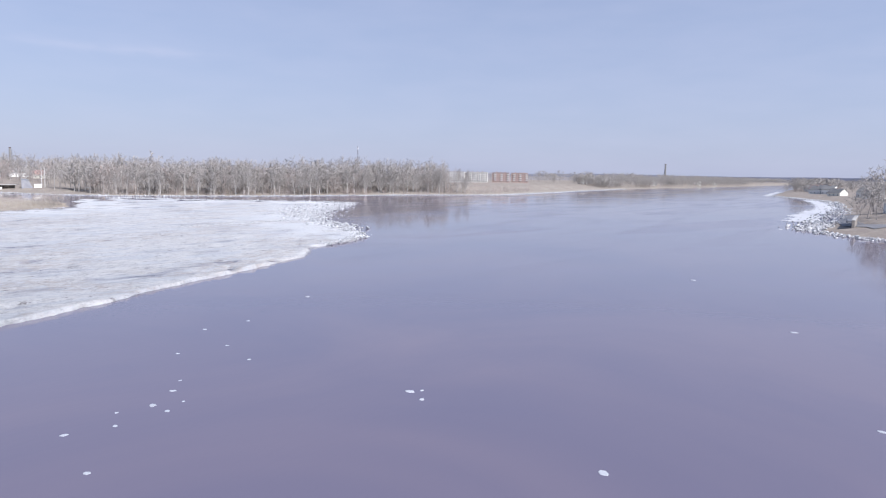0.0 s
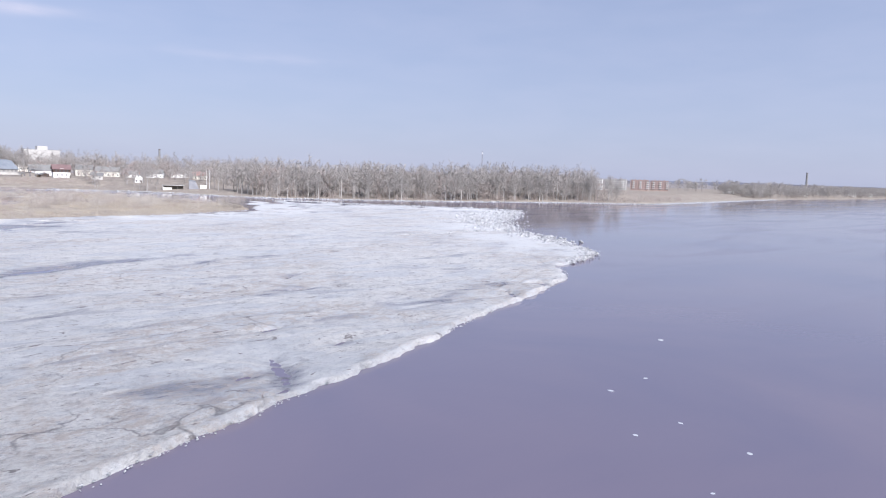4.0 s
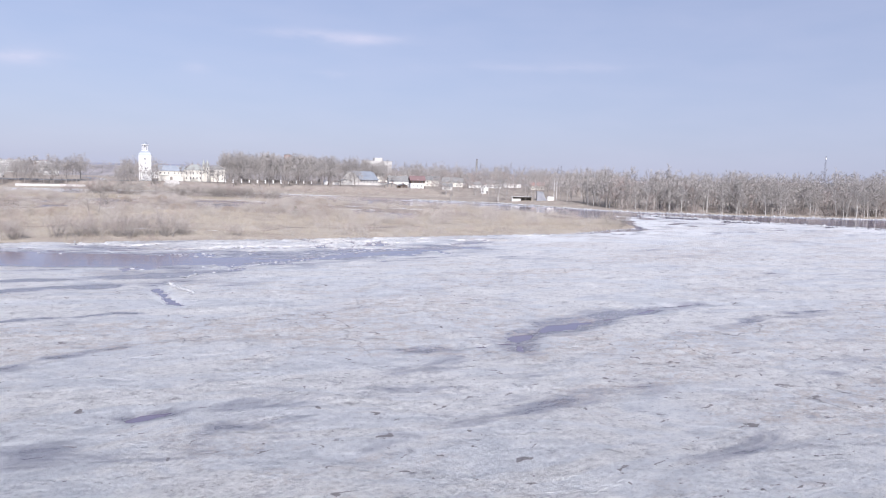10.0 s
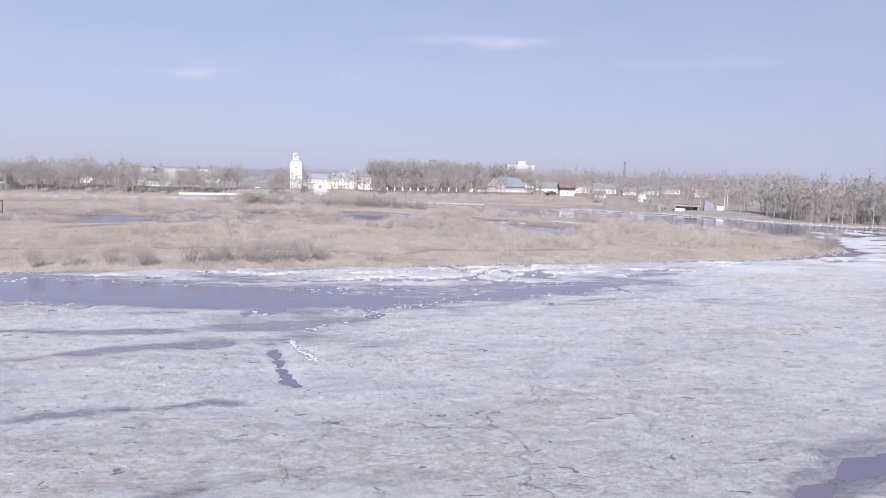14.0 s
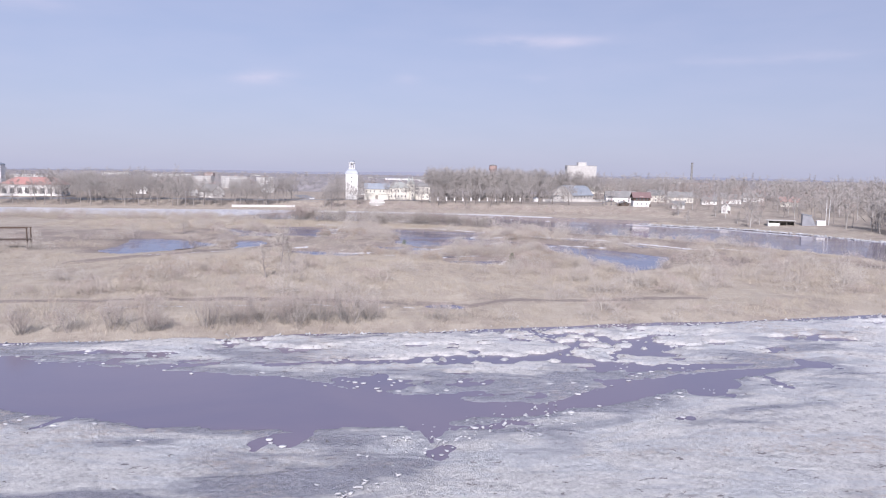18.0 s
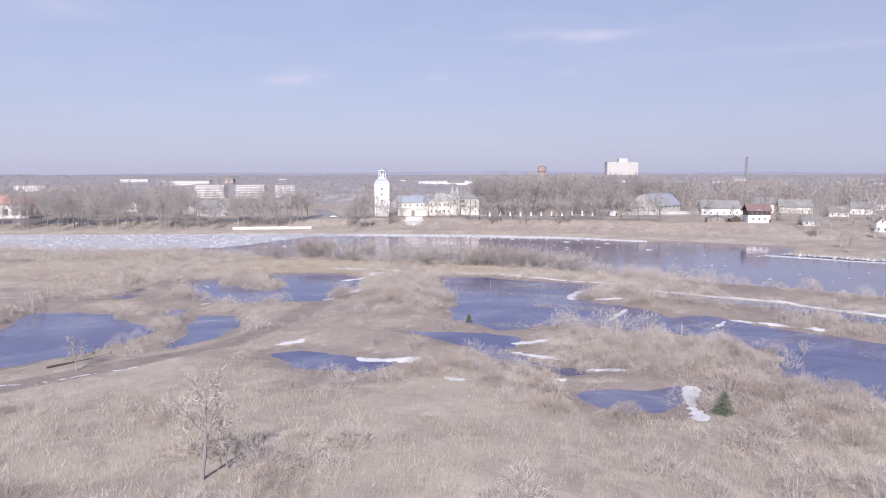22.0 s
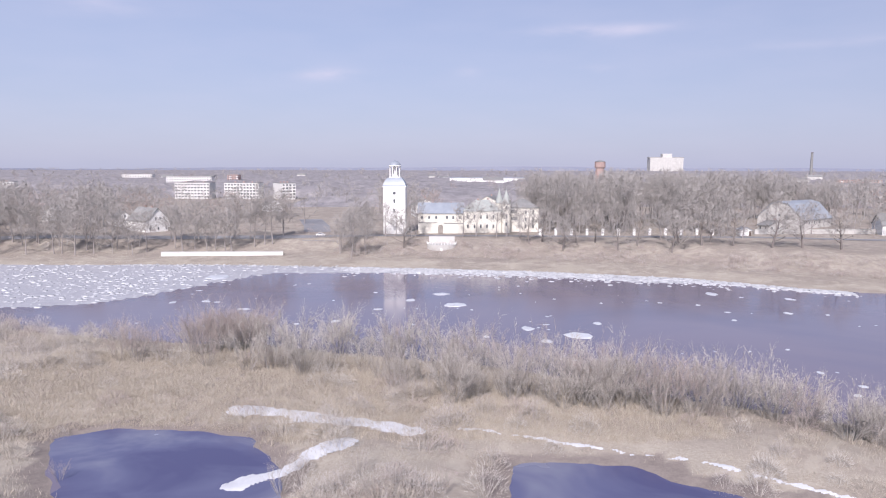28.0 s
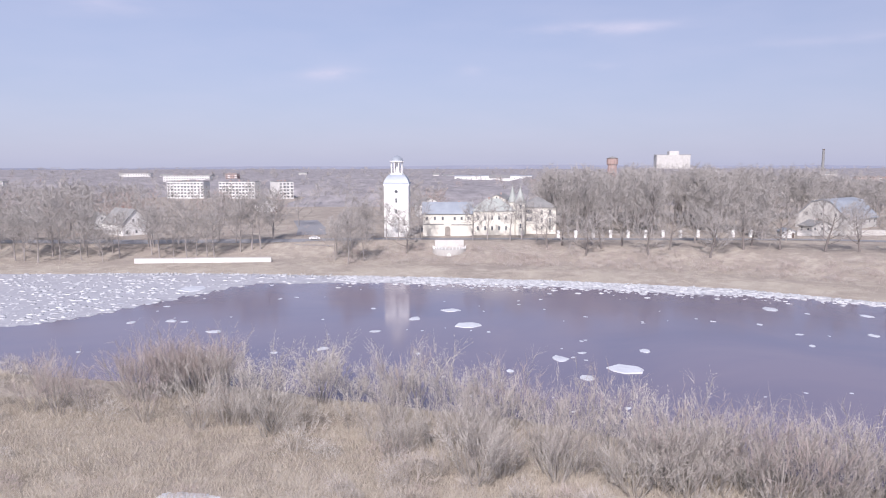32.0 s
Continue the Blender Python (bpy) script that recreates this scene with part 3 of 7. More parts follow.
def grid_mesh(name, xs, ys, z, keep, mats, attrs=()):
    """A sheet over the crossings of xs and ys, of the cells that are kept."""
    nx, ny = len(xs), len(ys)
    gx, gy = np.meshgrid(xs, ys)
    idx = np.arange(nx * ny).reshape(ny, nx)
    quads = np.stack([idx[:-1, :-1], idx[:-1, 1:], idx[1:, 1:], idx[1:, :-1]], -1).reshape(-1, 4)
    if keep is not None:
        quads = quads[keep.reshape(-1)]
        used = np.unique(quads)
        remap = np.zeros(nx * ny, int)
        remap[used] = np.arange(len(used))
        quads = remap[quads]
    else:
        used = np.arange(nx * ny)
    co = np.stack([gx.reshape(-1), gy.reshape(-1), z.reshape(-1)], -1)[used]
    me = bpy.data.meshes.new(name)
    me.vertices.add(len(co))
    me.vertices.foreach_set("co", co.reshape(-1))
    me.loops.add(len(quads) * 4)
    me.loops.foreach_set("vertex_index", quads.reshape(-1))
    me.polygons.add(len(quads))
    me.polygons.foreach_set("loop_start", np.arange(0, len(quads) * 4, 4))
    me.polygons.foreach_set("use_smooth", np.ones(len(quads), bool))
    for an, values in attrs:
        a = me.attributes.new(an, "FLOAT", "POINT")
        a.data.foreach_set("value", values.reshape(-1)[used].astype(np.float32))
    me.update(calc_edges=True)
    me.validate()
    me.materials.append(mats)
    return me


gxs, gys = spaced(-240, 260, 2.0, -6000, 6000), spaced(236, 790, 2.0, -2500, 6000)
GX, GY = np.meshgrid(gxs, gys)
GZ, GB = land(GX, GY)
ground = tagged(new("ground", grid_mesh("ground", gxs, gys, GZ, None, MAT["ground"], [("zone", GB)])), "dry winter-brown grassland with muddy patches", "ground", kind="structure")
wxs, wys = spaced(-240, 260, 20.0, -6000, 6000, 1.3), spaced(-100, 790, 20.0, -2500, 6000, 1.3)
WX, WY = np.meshgrid(wxs, wys)
water = tagged(new("water", grid_mesh("water", wxs, wys, WX * 0, None, MAT["water"])), "calm silty brown river water reflecting the sky", "water", kind="structure")

for p in PONDS:
    cx, cy = sum(q[0] for q in p) / len(p), sum(q[1] for q in p) / len(p)
    rim = []
    for x, y in p:
        l = math.hypot(x - cx, y - cy)
        rim.append((x + (x - cx) / l * 5.0, y + (y - cy) / l * 5.0, 0.006 + 0.004 * PONDS.index(p)))
    bm = bmesh.new()
    face = bm.faces.new([bm.verts.new(v) for v in rim])
    if face.calc_area() and face.normal.z <= 0:
        face.normal_update()
        if face.normal.z < 0:
            face.normal_flip()
    bmesh.ops.triangulate(bm, faces=bm.faces)
    me = bpy.data.meshes.new("pond_water")
    bm.to_mesh(me)
    bm.free()
    me.materials.append(MAT["pond"])
    tagged(new("pond_water", me), "clear meltwater pond on the island, reflected sky blue put into its colour", "water", kind="structure")

# far wooded rise that closes the view; distance haze is put into its colour
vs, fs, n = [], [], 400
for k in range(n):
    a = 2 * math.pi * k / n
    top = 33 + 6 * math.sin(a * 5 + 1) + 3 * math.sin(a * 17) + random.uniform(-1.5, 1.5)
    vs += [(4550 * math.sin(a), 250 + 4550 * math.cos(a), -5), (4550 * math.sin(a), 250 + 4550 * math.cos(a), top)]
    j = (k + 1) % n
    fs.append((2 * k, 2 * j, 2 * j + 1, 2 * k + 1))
tagged(new("backdrop", mesh_of("backdrop", vs, fs, MAT["haze"])), "wooded rise on the horizon with blue-grey haze painted into its colour", "woods", kind="structure")

# ---- the ice sheet on the near river arm ----
ICE = [(-400, -60), (-150, 6), (-60, 36), (-20, 53), (9, 67), (19, 70.5), (29, 74), (52, 82), (70, 89), (89, 95), (103.5, 101.2), (110, 106.5), (115.5, 113), (123, 114), (133, 117), (146, 122.5), (154, 131), (160, 142), (172, 159), (184, 184), (205, 202), (223, 220), (266, 250), (300, 274), (306, 282),
       (290, 308), (254, 350), (229, 408), (205, 400), (172, 338), (160, 308), (117, 290), (62, 282), (0, 274), (-80, 266), (-160, 258), (-260, 242), (-500, 208)]
LEADS = [  # open water in it: outlines
    [(-150, 255), (-73, 257), (-55, 252), (-41, 248.6), (-29, 246), (-18, 240), (-7, 236), (7, 233), (17, 239), (30, 245.5), (42, 248.5), (54, 250), (44, 245.5), (28.5, 238.5), (18.5, 233.5), (10, 230), (-5, 227), (-15, 225), (-24, 224.5), (-42, 226.5), (-53, 230.5), (-61, 233), (-150, 240)],
    [(-22.5, 195.5), (-20.7, 199.6), (-18.6, 191.6), (-18.8, 188), (-16, 181), (-17.5, 178.6), (-19.5, 182), (-20.3, 188)],
    [(19.2, 152.7), (22.7, 154.3), (27.9, 158), (33.3, 159.4), (37.5, 159.2), (46.2, 162.2), (36.7, 157.4), (28.9, 153.8), (23.6, 152.1), (20.3, 148.9), (18.4, 144.1), (17.7, 146.5), (19.2, 150.2)],
]
ixs, iys = spaced(-60, 95, 0.6, -400, 325, 1.07), spaced(44, 276, 0.6, -70, 412, 1.07)
IX, IY = np.meshgrid(ixs, iys)
ID = signed(IX, IY, ICE) + grain(IX, IY, 14, 7.0) * 1.0 + grain(IX, IY, 4, 7.5) * 0.8 + grain(IX, IY, 1.5, 7.8) * 0.35
LD = np.full(IX.shape, -99.0)
for p in LEADS:
    LD = np.maximum(LD, signed(IX, IY, p) - (0.0 if p is LEADS[0] else 0.65))
LD += grain(IX, IY, 7, 8.0) * 0.9 + grain(IX, IY, 2.4, 8.5) * 0.9 - 0.2
# narrow cracks and small open holes
CRACKS = [([(-20.8, 134.4), (-18.9, 135.1)], 1.0), ([(18.6, 149.7), (12.7, 148.6), (7.7, 148), (5.5, 149.3)], 0.16), ([(46.2, 162.2), (52, 165), (60, 166)], 0.2), ([(31.2, 84.6), (30.1, 81.6), (29.1, 78.6), (27.7, 76.1), (26.5, 74.9)], 0.35), ([(26.5, 74.9), (24.4, 74.5)], 0.25), ([(82.6, 98.5), (78.9, 93.0)], 0.35), ([(91.6, 102.8), (94, 100), (92.5, 97.3)], 0.4), ([(88, 104), (84, 101)], 0.25),
          ([(53.2, 116.4), (55.6, 117.2)], 0.7), ([(36.8, 95.1), (38.4, 95.7)], 0.55), ([(39.6, 85.5), (41.0, 86.0)], 0.3), ([(25.4, 80.3), (26.4, 80.6)], 0.3), ([(60, 128), (64, 131)], 0.3)]
CD = np.full(IX.shape, -99.0)
for line, w in CRACKS:
    CD = np.maximum(CD, 0.6 * w - seg_dist(IX, IY, line))
LD = np.maximum(LD, CD * 1.4 + grain(IX, IY, 1.6, 8.7) * 0.45 - 0.05)
shelf = smooth(-0.1, 0.5, ID) * smooth(0.15, -0.35, LD)
# between the lead and the island the ice is broken into streaky drifts
inshore = smooth(0, 4, IY - np.interp(IX, [-150, -78, -41, -18, 7, 30, 54, 110], [254, 257, 249, 240, 234, 246, 252, 284]))
drift = grain(IX * 0.3, IY, 3.6, 14.0, 5) + 0.6 * grain(IX * 0.5, IY, 1.3, 15.0)
shelf *= 1 - inshore * smooth(0.10, -0.08, drift + 0.24)
# slush and meltwater near the open lead
slush = smooth(-20, 1, LD - 4 * grain(IX, IY, 20, 9.0)) * smooth(180, 212, IY + 0.1 * IX)
rough_ice = grain(IX, IY, 5, 10.0) * 0.14 + np.abs(grain(IX, IY, 11, 11.0)) * 0.36 + grain(IX, IY, 1.6, 12.0) * 0.13 * smooth(-0.3, 0.3, grain(IX, IY, 14, 12.5))
pools = np.zeros(IX.shape)
for px_, py_, rx_, ry_, k_ in ((-2, 106, 5, 2.2, 0.9), (3, 95, 5, 1.8, 0.75), (-5, 91, 5, 1.6, 0.7), (18, 80.5, 4, 3.5, 0.7), (20, 97, 5, 4, 0.45), (66, 93, 5, 3, 0.5), (40, 83, 5, 2, 0.4), (17, 84, 3, 3, 0.5), (80, 104, 5, 3, 0.45), (10, 80, 4, 2, 0.5), (45, 130, 9, 3, 0.45), (-25, 130, 9, 3, 0.6), (-35, 112, 8, 3, 0.6)):
    c_, s_ = math.cos(0.35), math.sin(0.35)
    u_, v_ = (IX - px_) * c_ + (IY - py_) * s_, (IY - py_) * c_ - (IX - px_) * s_
    pools = np.maximum(pools, k_ * np.exp(-(u_ / rx_) ** 2 - (v_ / ry_) ** 2) * (1 + 0.6 * grain(IX, IY, 3, 16.0)))
for line_, w_, k_ in (([(-64, 189), (-50, 193.4), (-42, 196.5), (-28, 200)], 2.0, 1.0), ([(-60, 168), (-42, 172), (-35, 174), (-23, 176)], 1.2, 0.95), ([(-48, 142), (-34, 150.2), (-30, 153.5), (-24, 156.2)], 1.7, 1.0), ([(-140, 213), (-64, 209), (-38, 207), (-10, 214)], 2.2, 0.8), ([(19, 146), (22, 153), (33, 158), (46, 162)], 2.6, 0.75), ([(64, 96), (74, 101), (88, 104)], 2.2, 0.6), ([(10, 128), (24, 131)], 2.4, 0.55), ([(50, 150), (75, 158)], 2.6, 0.6)):
    pools = np.maximum(pools, k_ * np.exp(-((seg_dist(IX, IY, line_) + 0.9 * grain(IX, IY, 3, 16.5)) / w_) ** 2))
crust = np.exp(-((ID - 0.3) / 0.35) ** 2) * np.clip(0.15 + 1.6 * grain(IX, IY, 4, 18.0), 0, 1) + 0.6 * smooth(-9, 0, -ID) * smooth(120, 150, IX)
crust = np.clip(crust + 0.9 * smooth(0.1, 0.5, grain(IX, IY, 9, 17.0) + 0.4) * smooth(120, 150, IX + 0.3 * IY - 30) * smooth(40, 15, ID), 0, 1)
crust = np.clip(crust + 0.95 * np.exp(-((LD + 1.0) / 0.6) ** 2 - ((IX + 20) / 6) ** 2 - ((IY - 190) / 12) ** 2), 0, 1)
rim = np.exp(-((ID - 0.6) / 0.5) ** 2) * (0.08 + 0.22 * grain(IX, IY, 2.5, 18.5)) + np.exp(-((LD + 1.3) / 0.7) ** 2) * 0.02
thin_rim = smooth(-3.5, -0.2, LD)
IZ = -0.45 + shelf * (0.80 - 0.25 * thin_rim * (1 - slush) - 0.33 * slush + rough_ice * (1 - 0.4 * slush) + rim) - 0.4 * slush * smooth(0.05, 0.55, grain(IX, IY, 8, 13.0))
keep = (shelf > 0.001)
keep = keep[:-1, :-1] | keep[1:, :-1] | keep[:-1, 1:] | keep[1:, 1:]
ice_sheet = tagged(new("ice_sheet", grid_mesh("ice_sheet", ixs, iys, IZ, keep, MAT["ice"], [("wet", slush * 0.7 + pools + 0.2 * inshore + 0.45 * thin_rim), ("crust", crust)])), "grey-white rotting river ice sheet with wet patches", "ice", kind="structure")

# ---- buildings ----
def window_mesh(w, h, bars=1):
    """A window: a white frame with glazing bars in one piece, and the dark pane behind it."""
    bm = bmesh.new()
    cols, zs = bars + 1, (0.0, 0.64 * h, h)
    vs = [[bm.verts.new((-w / 2 + w * c / cols, -0.05, z)) for c in range(cols + 1)] for z in zs]
    for r in range(2):
        for c in range(cols):
            bm.faces.new((vs[r][c], vs[r][c + 1], vs[r + 1][c + 1], vs[r + 1][c]))
    inner = list(bm.faces)
    bmesh.ops.inset_individual(bm, faces=inner, thickness=0.07)
    bmesh.ops.delete(bm, geom=inner, context="FACES")
    bmesh.ops.solidify(bm, geom=list(bm.faces), thickness=0.09)
    bmesh.ops.recalc_face_normals(bm, faces=bm.faces)
    me = bpy.data.meshes.new("window")
    bm.to_mesh(me)
    bm.free()
    me.materials.append(MAT["frame"])
    pane = boxed(-w / 2 + 0.05, w / 2 - 0.05, -0.022, 0.03, 0.05, h - 0.05)
    pm = bpy.data.meshes.new("pane")
    pane.to_mesh(pm)
    pane.free()
    pm.materials.append(MAT["glass"])
    return me, pm


def put_window(me, parent, x, y, z, turn=0.0, name="window"):
    ob = new(name, me[0])
    ob.parent = parent
    ob.matrix_local = pose(x, y, z, 0, 0, turn)
    link_part("pane", me[1], ob)
    return ob


def gable_roof(w, d, h, rise, over=0.5, thick=0.25, half_hip=0.0):
    """Ridge along y; eaves at height h. half_hip cuts the ridge ends back."""
    bm = bmesh.new()
    o = w / 2 + over
    drop = rise * over / (w / 2)
    rows = []
    for y, hip in ((-over, 1), (d + over, -1)):
        rows.append((y, y + hip * half_hip))
    for s in (-1, 1):
        for (zoff) in (0,):
            a = [(s * o, rows[0][0], h - drop), (s * o, rows[1][0], h - drop), (0, rows[1][1], h + rise), (0, rows[0][1], h + rise)]
            lo = [bm.verts.new(v) for v in a]
            hi = [bm.verts.new((x, y, z + thick)) for x, y, z in a]
            bm.faces.new(lo)
            bm.faces.new(hi[::-1])
            for i in range(4):
                bm.faces.new((lo[i], lo[(i + 1) % 4], hi[(i + 1) % 4], hi[i]))
    if half_hip:
        for y, yr in rows:
            a = [(-o, y, h - drop + thick), (o, y, h - drop + thick), (0, yr, h + rise + thick)]
            bm.faces.new([bm.verts.new(v) for v in a])
    bmesh.ops.recalc_face_normals(bm, faces=bm.faces)
    return bm


def hip_roof(w, d, h, rise, over=0.5, inset=None):
    bm = bmesh.new()
    k = inset if inset is not None else w / 2
    x, y0, y1 = w / 2 + over, -over, d + over
    if d >= w:
        ridge = [(0, k, h + rise), (0, d - k, h + rise)]
    else:
        ridge = [(-w / 2 + k, d / 2, h + rise), (w / 2 - k, d / 2, h + rise)]
    e = [bm.verts.new(v) for v in ((-x, y0, h), (x, y0, h), (x, y1, h), (-x, y1, h))]
    b = [bm.verts.new((v.co.x, v.co.y, h - 0.25)) for v in e]
    r = [bm.verts.new(v) for v in ridge]
    if d >= w:
        fs = [(e[0], e[1], r[0]), (e[1], e[2], r[1], r[0]), (e[2], e[3], r[1]), (e[3], e[0], r[0], r[1])]
    else:
        fs = [(e[0], e[1], r[1], r[0]), (e[1], e[2], r[1]), (e[2], e[3], r[0], r[1]), (e[3], e[0], r[0])]
    for f in fs:
        bm.faces.new(f)
    for i in range(4):
        bm.faces.new((b[i], b[(i + 1) % 4], e[(i + 1) % 4], e[i]))
    bm.faces.new(b[::-1])
    return bm


def gable_walls(w, d, h, rise):
    return prism([(-w / 2, -1.5), (w / 2, -1.5), (w / 2, h), (0, h + rise), (-w / 2, h)], 0, d)


WIN = {"small": window_mesh(1.0, 1.5), "tall": window_mesh(1.3, 2.2), "wide": window_mesh(2.0, 1.5, 2), "hall": window_mesh(3.4, 4.6, 3), "slit": window_mesh(0.9, 1.9)}


def chimney_stack(parent, x, y, z, h=1.6, m="brick"):
    bm = boxed(x - 0.4, x + 0.4, y - 0.4, y + 0.4, z, z + h, bevel=0.04)
    box(bm, x - 0.5, x + 0.5, y - 0.5, y + 0.5, z + h - 0.25, z + h)
    part("chimney", bm, MAT[m], parent)


def door(parent, x, y, z, w=1.1, h=2.1, m="dark_wood", turn=0.0, name="door"):
    bm = boxed(-w / 2, w / 2, -0.06, 0.04, 0, h)
    box(bm, -w / 2 + 0.12, w / 2 - 0.12, -0.09, -0.06, 0.2, h * 0.45)
    box(bm, -w / 2 + 0.12, w / 2 - 0.12, -0.09, -0.06, h * 0.52, h - 0.15)
    ob = part(name, bm, MAT[m], parent)
    ob.matrix_local = pose(x, y, z, 0, 0, turn)


def cottage(name, label, at, turn, w, d, h, rise, wall, roof, cols=3, rows=1, side=3, chimneys=1, half_hip=0.0, attic=1, group="", win="small"):
    t = thing(name, label, "house", at, turn, group)
    part("wall", gable_walls(w, d, h, rise), MAT[wall], t)
    part("roof", gable_roof(w, d, h, rise, half_hip=half_hip), MAT[roof], t)
    for r in range(rows):
        for c in range(cols):
            put_window(WIN[win], t, -w / 2 + w * (c + 0.5) / cols, -0.02, 1.0 + r * 2.9)
        for c in range(side):
            for sx, tr in ((-1, -90), (1, 90)):
                put_window(WIN[win], t, sx * (w / 2 + 0.02), d * (c + 0.5) / side, 1.0 + r * 2.9, tr)
    for c in range(attic):
        put_window(WIN["small"], t, (c - (attic - 1) / 2) * 2.4, -0.02, h + 0.4)
    door(t, w * 0.5 / max(cols, 1) * 0.1 + w / 2 - 0.9, -0.03, 0)
    for k in range(chimneys):
        chimney_stack(t, 0.6, d * (k + 1) / (chimneys + 1), h + rise - 0.5)
    return t


def castle_tower():
    t = thing("castle_tower", "white plastered square castle tower with tin dome and open lantern", "tower", (-46.0, 755.5, 7.2))
    w = 10.4
    part("body", boxed(-w / 2, w / 2, 0, w, -1.5, 22.2, bevel=0.12), MAT["plaster"], t)
    bm = boxed(-w / 2 - 0.35, w / 2 + 0.35, -0.35, w + 0.35, 21.7, 22.15, bevel=0.08)
    box(bm, -w / 2 - 0.15, w / 2 + 0.15, -0.15, w + 0.15, 21.3, 21.7)
    part("cornice", bm, MAT["plaster"], t)
    q = math.sqrt(2)
    roof = lathe([(5.6 * q, 22.15), (5.3 * q, 22.6), (4.75 * q, 23.9), (4.1 * q, 25.0), (3.3 * q, 25.9)], 4, square=True)
    part("roof", roof, MAT["tin"], t, "curved grey tin roof", (0, w / 2, 0))
    lan = new("lantern")
    lan.parent = t
    lan.matrix_local = pose(0, w / 2, 25.9)
    part("floor_slab", lathe([(3.0, 0), (3.0, 0.35), (2.7, 0.5)], 8), MAT["plaster"], lan)
    col = lathe([(0.32, 0.5), (0.27, 0.8), (0.27, 5.0), (0.36, 5.3)], 8)
    me = bpy.data.meshes.new("column")
    col.to_mesh(me)
    col.free()
    me.materials.append(MAT["plaster"])
    for k in range(8):
        a = math.pi * (k + 0.5) / 4
        link_part("column", me, lan, loc=(2.45 * math.cos(a), 2.45 * math.sin(a), 0))
    part("core", lathe([(0.55, 0.5), (0.55, 5.3)], 8), MAT["frame"], lan)
    part("cornice", lathe([(2.85, 5.3), (3.05, 5.45), (3.05, 5.75), (2.75, 5.85)], 24), MAT["plaster"], lan)
    part("dome", lathe([(2.7, 5.85), (2.55, 6.5), (2.1, 7.1), (1.4, 7.65), (0.5, 7.95), (0.12, 8.0), (0.1, 8.5)], 24), MAT["tin"], lan, "grey tin dome")
    for z in (9.6, 14.2):
        put_window(WIN["slit"], t, 0, -0.02, z)
        put_window(WIN["slit"], t, -w / 2 - 0.02, w / 2, z, -90)
    bm = bmesh.new()
    bmesh.ops.create_cone(bm, cap_ends=True, segments=20, radius1=0.7, radius2=0.7, depth=0.2, matrix=Matrix.Translation((0, -0.02, 18.9)) @ Matrix.Rotation(math.pi / 2, 4, "X"))
    part("round_window", bm, MAT["glass"], t, "round dark window")


